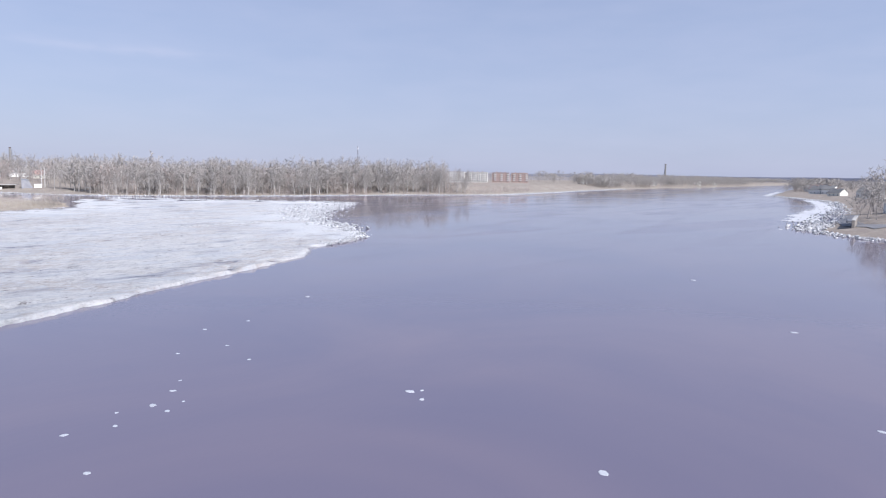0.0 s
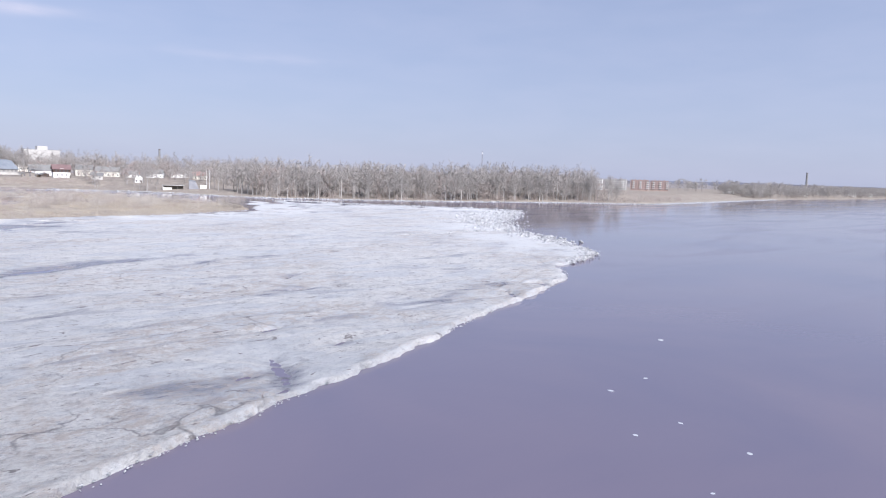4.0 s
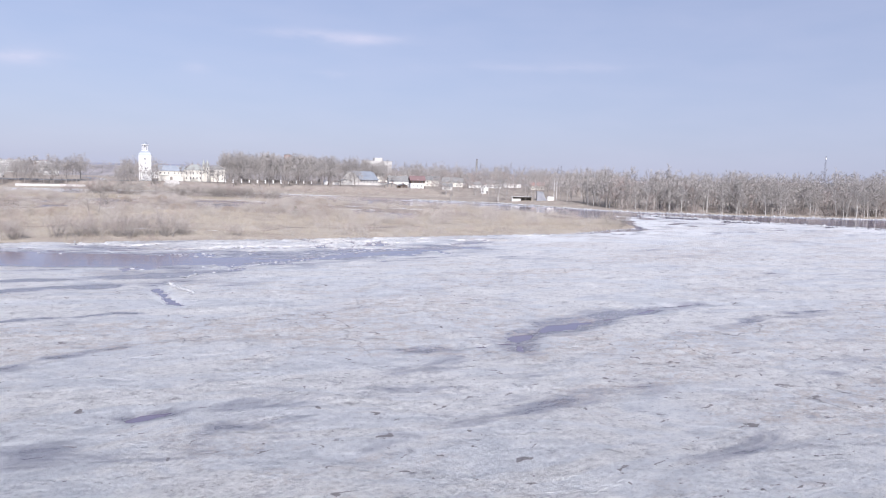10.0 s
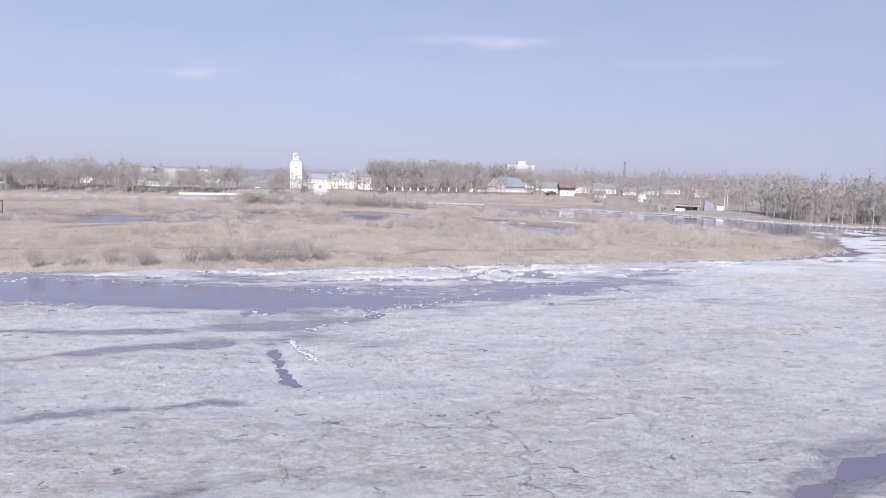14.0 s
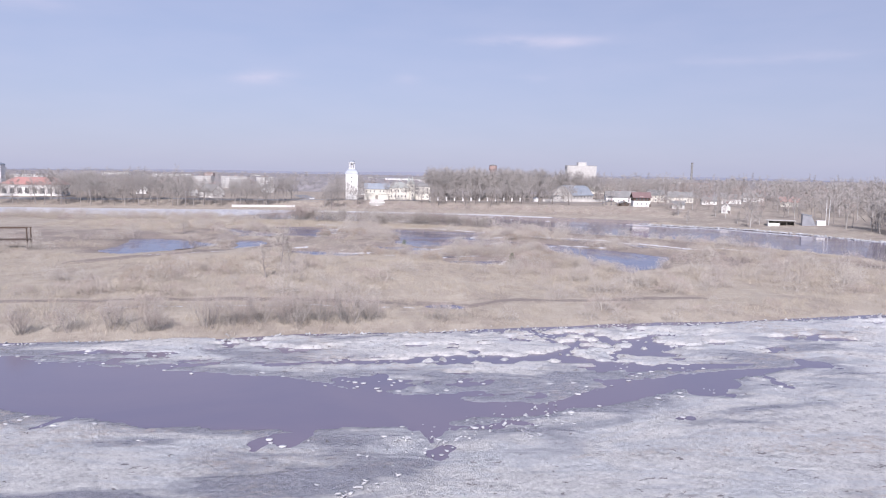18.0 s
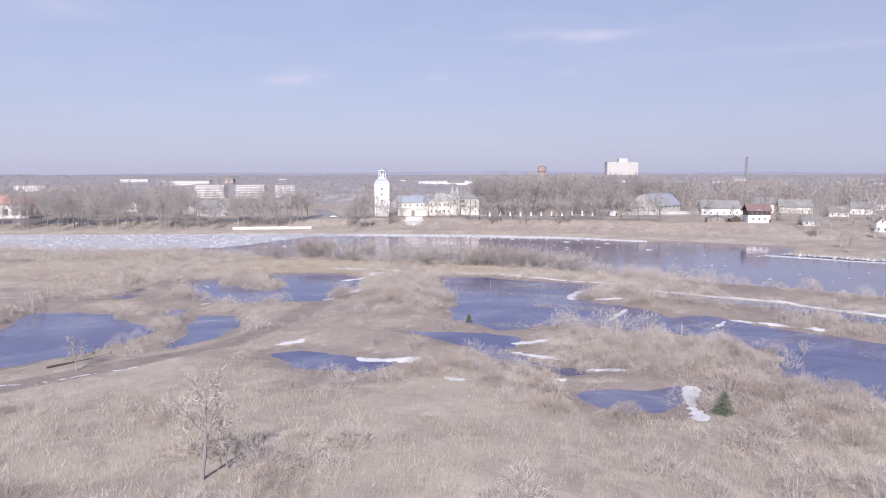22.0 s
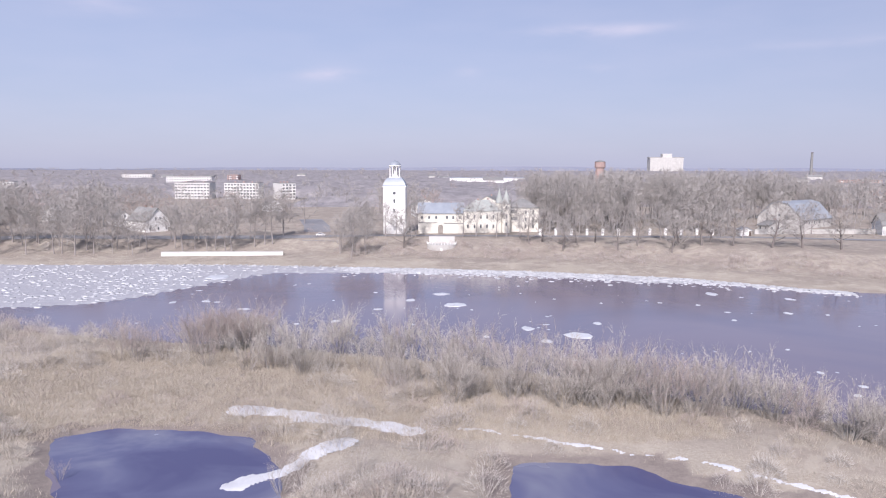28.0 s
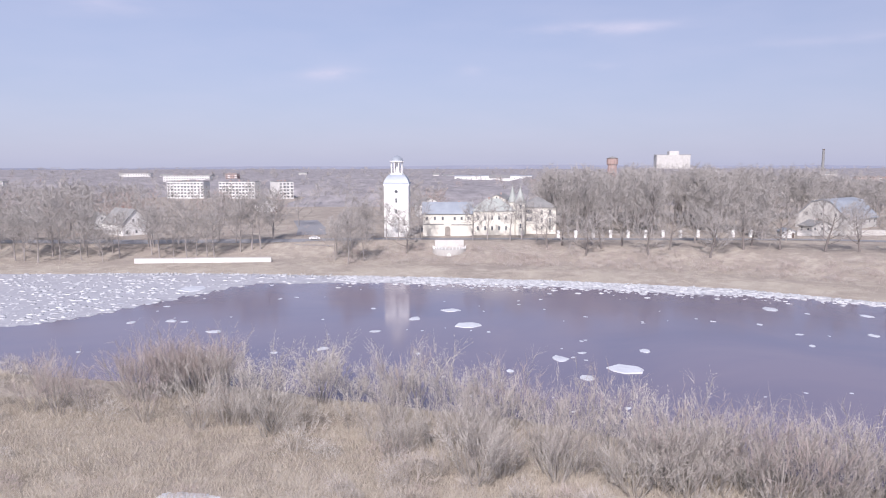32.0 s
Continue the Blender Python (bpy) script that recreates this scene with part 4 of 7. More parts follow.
def castle():
    t = thing("castle_wing", "cream two-storey castle wing with blue-grey tin roof", "castle", (-24.4, 764, 7.2), 0, "castle wings")
    part("wall", boxed(-10.8, 10.8, 0, 11, -1.5, 9.2, bevel=0.05), MAT["cream"], t)
    roof = gable_roof(11, 21.6, 9.2, 4.4, 0.5)
    bmesh.ops.transform(roof, matrix=Matrix.Translation((10.8, 5.5, 0)) @ Matrix.Rotation(math.pi / 2, 4, "Z"), verts=roof.verts)
    part("roof", roof, MAT["tin"], t, "blue-grey tin roof")
    part("cornice", boxed(-10.95, 10.95, -0.18, 0, 8.75, 9.15), MAT["plaster"], t)
    part("gable_wall", prism([(0, 9.2), (11, 9.2), (5.5, 13.4)], -0.15, 0.15), MAT["cream"], t).matrix_local = pose(10.8, 0, 0, 0, 0, 90)
    for x in (-9, -5.6, -2.2, 3.0, 6, 9):
        put_window(WIN["small"], t, x, -0.02, 6.2)
    chimney_stack(t, -4, 6, 12.6)
    chimney_stack(t, 5, 6, 12.6)
    g = thing("courtyard_wall", "cream plastered courtyard wall with an arched gateway", "wall", (-24.4, 759.5, 7.2))
    part("wall", boxed(-10.6, -1.6, 0, 0.7, -1.5, 4.6, bevel=0.05), MAT["cream"], g)
    part("wall", boxed(1.6, 10.6, 0, 0.7, -1.5, 4.4, bevel=0.05), MAT["cream"], g)
    part("coping", boxed(-10.8, -1.6, -0.15, 0.85, 4.6, 4.85), MAT["slate"], g)
    part("coping", boxed(1.6, 10.8, -0.15, 0.85, 4.4, 4.65), MAT["slate"], g)
    arch = prism([(-1.6, -1.5), (-1.2, -1.5), (-1.2, 2.6)] + [(1.2 * math.cos(a), 2.6 + 1.2 * math.sin(a)) for a in [math.pi * (7 - k) / 8 for k in range(7)]] + [(1.2, 2.6), (1.2, -1.5), (1.6, -1.5), (1.6, 5.0), (-1.6, 5.0)], 0.004, 0.7)
    part("arch", arch, MAT["cream"], g)
    part("gate", boxed(-1.2, 1.2, 0.35, 0.42, -0.1, 3.7), MAT["grey_wood"], g, "grey wooden gate")
    t = thing("castle_wing", "cream castle wing with weathered green roof and two window rows", "castle", (-4.4, 762.5, 7.2), 0, "castle wings")
    part("wall", boxed(-8.9, 8.9, 0, 12.5, -1.5, 10.4, bevel=0.05), MAT["cream"], t)
    part("roof", hip_roof(17.8, 12.5, 10.4, 5.0, 0.5, 6.0), MAT["green_roof"], t, "weathered green-grey hipped roof")
    part("cornice", boxed(-9.05, 9.05, -0.18, 0, 9.8, 10.15), MAT["plaster"], t)
    for x in (-7, -3.8, -0.8, 2.2, 5.2):
        for z in (1.9, 6.4):
            put_window(WIN["slit"], t, x, -0.02, z)
    chimney_stack(t, -2, 6, 14.4)
    chimney_stack(t, 3, 7, 14.4)
    t = thing("castle_turret", "round cream turret with twin green conical spires", "tower", (6.9, 763.5, 7.2))
    part("body", lathe([(2.2, -1.5), (2.2, 13.4), (2.5, 13.6)], 20), MAT["cream"], t)
    part("spire", lathe([(2.6, 13.6), (1.9, 15.2), (0.9, 17.8), (0.12, 20.2), (0.05, 21.3)], 16), MAT["green_roof"], t, "green conical spire")
    b = part("body", lathe([(1.7, -1.5), (1.7, 13.6), (1.95, 13.8)], 16), MAT["cream"], t, loc=(-3.0, 4.5, 0))
    part("spire", lathe([(2.0, 13.8), (1.2, 16.6), (0.1, 20.6), (0.05, 21.4)], 16), MAT["green_roof"], t, "green conical spire", (-3.0, 4.5, 0))
    for z in (3.0, 7.0, 11.0):
        put_window(WIN["slit"], t, 0, -2.21, z)
    t = thing("castle_wing", "cream castle end wing with slate roof and open loggia", "castle", (15.6, 768, 7.2), 0, "castle wings")
    part("wall", boxed(-6.8, 7.4, 0, 14, -1.5, 11.6, bevel=0.05), MAT["cream"], t)
    part("roof", hip_roof(14.8, 14, 11.6, 4.0, 0.5, 6.5), MAT["slate"], t, "grey slate hipped roof")
    # no recess here: dark glass slabs on the wall stand for the loggia's shade
    for z in (4.6, 8.0):
        part("loggia_opening", boxed(-5.8, -2.9, -0.05, 0.06, z, z + 2.5), MAT["glass"], t, "dark panel standing for the shade in the loggia")
        part("loggia_rail", boxed(-5.9, -2.8, -0.35, -0.05, z - 0.2, z + 0.75), MAT["cream"], t)
    for x in (1.2, 4.8):
        for z in (1.4, 4.9, 8.4):
            put_window(WIN["slit"], t, x, -0.02, z)
    # terrace below the gate
    t = thing("terrace", "pale stone half-round terrace wall with stairs below the castle", "wall", (-23.4, 727.5, 3.9))
    pts = [(6.4 * math.cos(a), -6.0 * math.sin(a)) for a in [math.pi * k / 14 for k in range(15)]]
    bm = bmesh.new()
    for z0, z1, s in ((-6.2, 1.6, 1.0),):
        lo = [bm.verts.new((x * s, y * s, z0)) for x, y in pts]
        hi = [bm.verts.new((x * s, y * s, z1)) for x, y in pts]
        for i in range(len(pts) - 1):
            bm.faces.new((lo[i + 1], lo[i], hi[i], hi[i + 1]))
        bm.faces.new(hi[::-1])
        bm.faces.new((lo[0], lo[-1], hi[-1], hi[0]))
    bmesh.ops.recalc_face_normals(bm, faces=bm.faces)
    part("retaining_wall", bm, MAT["concrete"], t)
    for x, y in pts:
        part("parapet_post", boxed(x * 0.97 - 0.13, x * 0.97 + 0.13, y * 0.97 - 0.13, y * 0.97 + 0.13, 1.6, 2.5), MAT["plaster"], t)
    part("back_wall", boxed(-5.6, 5.6, 3.3, 3.9, -1.5, 4.4, bevel=0.05), MAT["concrete"], t)
    part("floor", boxed(-5.6, 5.6, 0.005, 3.3, -1.5, 1.55), MAT["concrete"], t)
    bm = bmesh.new()
    bmesh.ops.create_cone(bm, cap_ends=True, segments=16, radius1=0.75, radius2=0.75, depth=0.25, matrix=Matrix.Translation((0, -6.05, -0.4)) @ Matrix.Rotation(math.pi / 2, 4, "X"))
    part("medallion", bm, MAT["plaster"], t, "round white stone medallion")


castle_tower()
castle()

gable_z = ground_z(-166, 772) - 0.2
cottage("gabled_house", "white plastered gabled house with grey slate roof", (-161.5, 765, gable_z), 52, 12.5, 18, 5.4, 6.0, "plaster", "slate", 3, 1, 4, 2, attic=2)
cottage("gabled_house", "small white house with grey roof among trees", (-189, 789, ground_z(-189, 789)), 40, 8, 10, 4.2, 3.6, "plaster", "slate", 2, 1, 3, 1)

# the great barn on the bank
bz = ground_z(156, 784) - 0.3
barn = thing("barn", "large pale stone barn with broad half-hipped tin roof", "barn", (148.5, 788, bz), -52)
part("wall", prism([(-11.5, -1.5), (11.5, -1.5), (11.5, 5.3), (4.3, 12.5), (0, 13.5), (-4.3, 12.5), (-11.5, 5.3)], 0, 32), MAT["concrete"], barn, "pale stone walls")
prof = [(-12.2, 4.7), (-4.4, 12.6), (0, 13.7), (4.4, 12.6), (12.2, 4.7)]
roof_bm = prism([(x, z + 0.3) for x, z in prof] + prof[::-1], -0.5, 32.5)
part("roof", roof_bm, MAT["tin"], barn, "pale tin roof")
for x in (-6.5, 0, 6.5):
    put_window(WIN["small"], barn, x, -0.02, 6.2)
for k in range(6):
    put_window(WIN["small"], barn, 11.52, 3 + 5.2 * k, 2.6, 90)
door(barn, 0, -0.04, 0, 3.6, 4.2, "grey_wood", name="barn_door")

# a row of white gate posts with a low fence wall along the bank road
for k in range(12):
    x = 22 + 7.25 * k
    t = thing("gate_post", "white plastered square fence post with cap", "post", (x, 753, ground_z(x, 753)), 0, "fence posts along the bank")
    part("shaft", boxed(-0.55, 0.55, -0.55, 0.55, -0.4, 2.6, bevel=0.05), MAT["plaster"], t)
    part("cap", lathe([(1.0, 2.6), (1.0, 2.8), (0.1, 3.2)], 4, square=True), MAT["plaster"], t)
cottage("garage", "small white garage with rounded roof by the fence", (116, 750, ground_z(116, 750)), 0, 5, 5, 2.6, 1.2, "plaster", "tin", 0, 0, 0, 0, attic=0)
cottage("outbuilding", "low stone outbuilding with dark slate roof", (139, 768, ground_z(139, 768)), 20, 12, 7, 3.0, 2.2, "concrete", "slate", 3, 1, 2, 1)
for k in range(9):
    t = thing("stone_wall", "long low pale plastered yard wall", "wall", (123 + 10.1 * k, 757, ground_z(123 + 10.1 * k, 757)), 0, "yard wall")
    part("wall", boxed(0, 10, 0, 0.45, -0.5, 2.2, bevel=0.04), MAT["concrete"], t)
    part("coping", boxed(-0.03, 10.03, -0.1, 0.55, 2.2, 2.36), MAT["concrete"], t)

# houses east of the barn
t = cottage("two_storey_house", "two-storey house with dark red roof, brown top and white base", (185.5, 681, ground_z(188, 686)), -8, 13, 10, 7.4, 0.6, "plaster", "dark_red", 0, 0, 0, 0, attic=0)
for ob in list(t.children):
    if ob.name.startswith("roof"):
        bpy.data.objects.remove(ob)
part("upper_storey", boxed(-6.55, 6.55, -0.06, 10.06, 4.6, 7.5), MAT["dark_wood"], t, "brown boarded upper storey")
rb = gable_roof(10.2, 13.2, 7.5, 3.6, 0.8)
bmesh.ops.transform(rb, matrix=Matrix.Translation((6.6, 5, 0)) @ Matrix.Rotation(math.pi / 2, 4, "Z"), verts=rb.verts)
part("roof", rb, MAT["dark_red"], t, "dark red gabled roof")
for x in (-4.2, -1.4, 1.4, 4.2):
    put_window(WIN["tall"], t, x, -0.08, 5.0)
for x in (-3.5, 0, 3.5):
    put_window(WIN["small"], t, x, -0.02, 1.6)
put_window(WIN["tall"], t, -6.58, 5, 5.0, -90)
HOUSES = [(163, 688, -12, 12, 6, 2.6, 1.8, "grey_wood", "slate", "low grey boarded shed with sagging roof"),
          (175, 690, 10, 7, 6, 2.4, 1.4, "dark_wood", "slate", "small dark boarded shed with grey roof"),
          (205, 752, 80, 12, 26, 5.0, 5.0, "plaster", "slate", "long white house with grey slate roof"),
          (240, 772, 70, 13, 15, 6.5, 4.5, "cream", "slate", "cream two-storey house with grey roof"),
          (262, 760, 72, 11, 22, 5.2, 4.6, "cream", "slate", "long cream house with brown-grey roof"),
          (268, 727, 74, 8, 12, 3.4, 3.0, "plaster", "slate", "small white cottage with grey roof"),
          (234, 640, -25, 6, 8, 5.0, 2.8, "plaster", "slate", "narrow white cottage with steep grey roof"),
          (214, 668, 72, 12, 9, 3.2, 2.6, "concrete", "slate", "low grey house with slate roof"),
          (300, 745, 60, 11, 16, 4.6, 3.8, "plaster", "slate", "white house with grey roof behind bare trees"),
          (326, 700, 66, 10, 14, 4.2, 3.4, "cream", "red_roof", "cream house with red roof behind bare trees"),
          (350, 800, 70, 12, 18, 5.0, 4.2, "plaster", "slate", "white house with grey roof behind bare trees"),
          (-245, 820, 20, 10, 14, 4.6, 3.8, "plaster", "slate", "white house with grey roof behind bare trees"),
          (-35, 860, 10, 14, 20, 7.0, 4.0, "plaster", "slate", "white house with grey roof behind bare trees"),
          (5, 905, -15, 12, 22, 8.0, 3.0, "cream", "slate", "cream house with grey roof behind bare trees"),
          (-140, 905, 30, 10, 16, 5.0, 3.5, "plaster", "slate", "white house with grey roof behind bare trees")]
for x, y, tr, w, d, h, r, wall, roof, lab in HOUSES:
    cottage("house", lab, (x, y, ground_z(x, y) - 0.2), tr, w, d, h, r, wall, roof, max(2, int(w / 3.2)), 2 if h > 6 else 1, max(2, int(d / 4)), 1, group="houses on the far bank")

# the red-roofed hall and the church behind it
mz = ground_z(-308, 750) - 0.5
hall = thing("assembly_hall", "white hall with tall arched windows and red hipped roof", "hall", (-311, 750, mz), 3)
part("wall", boxed(-24, 24, 0, 18, -1.5, 10.0, bevel=0.06), MAT["plaster"], hall)
part("roof", hip_roof(48, 18, 10.0, 6.0, 0.7, 8.0), MAT["red_roof"], hall, "red tiled hipped roof")
part("cornice", boxed(-24.2, 24.2, -0.25, 0, 9.2, 9.7), MAT["plaster"], hall)
for k in range(8):
    put_window(WIN["hall"], hall, -20.5 + 5.9 * k, -0.02, 2.4)
for k in range(9):
    part("pilaster", boxed(-23.8 + 5.9 * k, -23.1 + 5.9 * k, -0.22, 0, -1, 9.2), MAT["plaster"], hall)
for k in range(2):
    put_window(WIN["hall"], hall, 24.02, 5 + 8 * k, 2.4, 90)
ch = thing("church_tower", "white church tower with low cap behind the hall", "tower", (-350, 772, mz))
part("body", boxed(-4, 4, 0, 8, -1.5, 26, bevel=0.08), MAT["plaster"], ch)
part("cap", lathe([(6.0, 26), (5.2, 27), (1.6, 28.2), (0.1, 29)], 4, square=True), MAT["tin"], ch, "grey tin cap", (0, 4, 0))
for z in (10, 16, 21):
    put_window(WIN["slit"], ch, 0, -0.02, z)

# the concrete quay wall and the road with its bridge
q = thing("quay_wall", "long white concrete quay wall on the river bank", "wall", (-139, 713.5, 0.6), 4.6)
for k in range(7):
    part("wall_block", boxed(k * 7.1, k * 7.1 + 7.06, 0, 1.2, -0.8, 2.5, bevel=0.04), MAT["panel"], q)
part("coping", boxed(-0.1, 49.8, -0.1, 1.3, 2.5, 2.62), MAT["concrete"], q)


def strip(name, line, width, m, lift, label, category, step=3.0, kind="structure"):
    """A band laid on the ground along a line."""
    pts = []
    for (ax, ay), (bx, by) in zip(line, line[1:]):
        n = max(1, int(math.hypot(bx - ax, by - ay) / step))
        pts += [(ax + (bx - ax) * k / n, ay + (by - ay) * k / n) for k in range(n)]
    pts.append(line[-1])
    vs, fs = [], []
    for i, (x, y) in enumerate(pts):
        ax, ay = pts[max(0, i - 1)]
        bx, by = pts[min(len(pts) - 1, i + 1)]
        l = math.hypot(bx - ax, by - ay) or 1
        nx, ny = -(by - ay) / l, (bx - ax) / l
        for s in (-0.5, -0.17, 0.17, 0.5):
            px, py = x + nx * width * s, y + ny * width * s
            vs.append((px, py, ground_z(px, py) + lift))
    for i in range(len(pts) - 1):
        for k in range(3):
            a = i * 4 + k
            fs.append((a, a + 4, a + 5, a + 1))
    me = mesh_of(name, vs, fs, MAT[m])
    return tagged(new(name, me), label, category, kind=kind)


strip("road", [(-420, 746), (-300, 738), (-200, 743), (-110, 745), (-84, 746), (-60, 748.5), (20, 748), (120, 743), (170, 730)], 6.0, "asphalt", 0.12, "grey asphalt road along the castle bank", "road")
strip("road_lot", [(-84, 764), (-90, 794), (-102, 836)], 13.0, "asphalt", 0.14, "open grey asphalt yard behind the road", "road")
br = thing("bridge_abutment", "pale concrete bridge side with railing on the bank road", "bridge", (-78, 738, 2.2), -8)
part("abutment", prism([(-8, 2.2), (8, 2.2), (8, -3.0), (3.0, -3.0), (-7, 1.6)], 0, 6), MAT["concrete"], br)
for k in range(4):
    part("beam", boxed(-4.0 + 2.2 * k, 8, -0.3 - 0.25 * (4 - k), 0, 1.6 - 1.1 * k, 2.0 - 1.1 * k), MAT["panel"], br)
for k in range(9):
    part("rail_post", boxed(-7.9 + 2 * k, -7.75 + 2 * k, 0.2, 0.35, 2.2, 3.2), MAT["steel"], br)
part("rail", boxed(-8, 8.3, 0.2, 0.35, 3.2, 3.32), MAT["steel"], br)


def car(at, turn, label, m):
    t = thing("car", label, "car", at, turn)
    part("body", prism([(-2.1, 0.35), (2.1, 0.35), (2.15, 0.8), (1.3, 0.95), (0.8, 1.42), (-1.0, 1.45), (-1.7, 0.98), (-2.15, 0.9)], -0.85, 0.85), MAT[m], t)
    for y in (-0.86, 0.86):
        part("side_window", prism([(-1.4, 0.98), (1.05, 0.98), (0.7, 1.34), (-0.95, 1.36)], y - 0.02, y + 0.02), MAT["glass"], t)
        for x in (-1.3, 1.3):
            bm = bmesh.new()
            bmesh.ops.create_cone(bm, cap_ends=True, segments=14, radius1=0.33, radius2=0.33, depth=0.22, matrix=Matrix.Translation((x, y * 0.93, 0.33)) @ Matrix.Rotation(math.pi / 2, 4, "X"))
            part("wheel", bm, MAT["asphalt"], t, "black tyre")


car((-79, 746.5, ground_z(-79, 746.5) + 0.13), 4, "white car on the bank road", "frame")


def block_of_flats(name, label, at, turn, w, d, floors, wall, bays, balcony_every=3, group="blocks of flats"):
    t = thing(name, label, "apartment building", at, turn, group)
    h = floors * 2.85 + 0.8
    part("wall", boxed(-w / 2, w / 2, 0, d, -4, h, bevel=0.05), MAT[wall], t)
    part("roof", boxed(-w / 2 - 0.2, w / 2 + 0.2, -0.2, d + 0.2, h, h + 0.35), MAT["slate"], t)
    bal = boxed(-1.6, 1.6, -1.2, 0, 0, 1.05)
    box(bal, -1.6, 1.6, -1.25, -1.2, -0.15, 1.15)
    bme = bpy.data.meshes.new("balcony")
    bal.to_mesh(bme)
    bal.free()
    bme.materials.append(MAT["panel"])
    for f in range(floors):
        for b in range(bays):
            x = -w / 2 + w * (b + 0.5) / bays
            put_window(WIN["wide"], t, x, -0.02, 1.3 + f * 2.85)
            if f and b % balcony_every == 1:
                link_part("balcony", bme, t, loc=(x, 0, 0.3 + f * 2.85))
    for k in range(3):
        part("vent", boxed(-w / 4 + k * w / 4 - 0.7, -w / 4 + k * w / 4 + 0.7, d / 2 - 0.5, d / 2 + 0.5, h + 0.35, h + 1.5), MAT["brick"], t)
    return t


def flats(x, y, tr, w, d, fl, wall, bays, lab, be=3):
    block_of_flats("apartment_block", lab, (x, y, ground_z(x, y)), tr, w, d, fl, wall, bays, be)


flats(-266, 1090, -6, 35, 13, 5, "panel", 11, "pale five-storey panel block with balconies")
flats(-219, 1090, -6, 34, 13, 5, "panel", 11, "pale five-storey panel block with balconies", 2)
flats(-172, 1082, 28, 13, 34, 5, "panel", 4, "pale five-storey panel block seen end-on", 2)
flats(-424, 1500, 0, 70, 14, 5, "panel", 18, "long pale five-storey panel block among trees")
flats(-356, 1500, 0, 17, 14, 6, "brick", 5, "brick tower block among trees")
flats(-560, 1250, 10, 40, 13, 4, "panel", 10, "pale panel block among trees")
flats(-640, 1800, 0, 60, 13, 5, "panel", 12, "pale panel block among trees")
flats(600, 1500, -20, 60, 14, 4, "brick", 14, "brick block among trees")
# flats by the lower river
flats(826, 572, -62, 30, 12, 5, "panel", 9, "white five-storey block by the lower river", 2)
flats(872, 562, -62, 30, 12, 5, "concrete", 9, "grey five-storey block by the lower river", 2)
flats(922, 552, -62, 26, 12, 5, "brick", 8, "brick five-storey block with pale stair strips", 3)
flats(966, 544, -62, 26, 12, 5, "brick", 8, "brick five-storey block with pale stair strips", 3)
flats(782, 580, -62, 26, 12, 5, "brick", 8, "brick five-storey block behind bare trees", 3)

town = random.Random(77)
for k in range(24):
    x, y = town.uniform(-620, 950), town.uniform(1180, 2100)
    if k < 10:
        x, y = town.uniform(420, 900), town.uniform(1150, 1900)
    w_, d_ = town.uniform(12, 30), town.uniform(10, 14)
    cottage("town_house", town.choice(("pale town house with grey roof among far trees", "white town house with low grey roof among far trees", "grey town house among far trees")), (x, y, ground_z(x, y)), town.uniform(75, 105), d_, w_, town.uniform(9, 13), town.uniform(1.5, 4.0), town.choice(("plaster", "panel", "concrete")), "slate", 0, 1, 4, 1, attic=0, group="far town houses", win="wide")
fb = thing("warehouse", "long low white warehouse beyond the park", "warehouse", (40, 1600, ground_z(40, 1600)))
part("wall", boxed(-63, 63, 0, 30, -6, 12.5), MAT["plaster"], fb)
part("roof", boxed(-64, 64, -1, 31, 12.5, 13.2), MAT["tin"], fb)
for k in range(16):
    put_window(WIN["wide"], fb, -59 + 7.8 * k, -0.02, 8)
fb = thing("school", "long pale building with many windows behind the barn", "building", (255, 1050, ground_z(255, 1050)), -12)
part("wall", boxed(-27, 27, 0, 14, -3, 10.5), MAT["cream"], fb)
part("roof", boxed(-27.4, 27.4, -0.4, 14.4, 10.5, 11.2), MAT["slate"], fb)
for k in range(15):
    for f in range(2):
        put_window(WIN["tall"], fb, -25 + 3.55 * k, -0.02, 2.6 + 4 * f)
wt = thing("water_tower", "squat red brick water tower above the trees", "tower", (143, 1200, ground_z(143, 1200)))
part("shaft", lathe([(5.0, -3), (4.8, 30)], 12), MAT["brick"], wt)
part("tank", lathe([(5.6, 30), (6.0, 31), (6.0, 36), (5.6, 36.6)], 12), MAT["brick"], wt)
part("roof", lathe([(6.3, 36.6), (3.0, 38), (0.2, 38.6)], 12), MAT["slate"], wt)
ge = thing("grain_elevator", "tall white concrete grain elevator on the horizon", "silo", (954, 3621, 16))
part("silo_block", boxed(-75, 75, 0, 50, -20, 66.5), MAT["concrete"], ge)
part("head_house", boxed(-18, 24, 5, 40, 66.5, 84), MAT["concrete"], ge)
part("gallery", boxed(-80, 82, 15, 30, 66.5, 69), MAT["slate"], ge)
for k in range(7):
    part("rib", boxed(-70 + 22 * k, -67 + 22 * k, -0.8, 0, -20, 66), MAT["concrete"], ge)
cs = thing("factory_chimney", "tall dark brick factory chimney on the horizon", "chimney", (996, 2423, 13))
part("stack", lathe([(4.4, -15), (3.6, 30), (3.0, 67)], 14), MAT["slate"], cs)
part("rim", lathe([(3.3, 66), (3.4, 67), (3.3, 68)], 14), MAT["dark_wood"], cs)
cs = thing("factory_chimney", "tall thin grey chimney down the river", "chimney", (3000, 992, 5))
part("stack", lathe([(5.0, -6), (4.0, 40), (3.4, 75)], 12), MAT["slate"], cs)
part("rim", lathe([(3.7, 74), (3.7, 76)], 12), MAT["dark_wood"], cs)


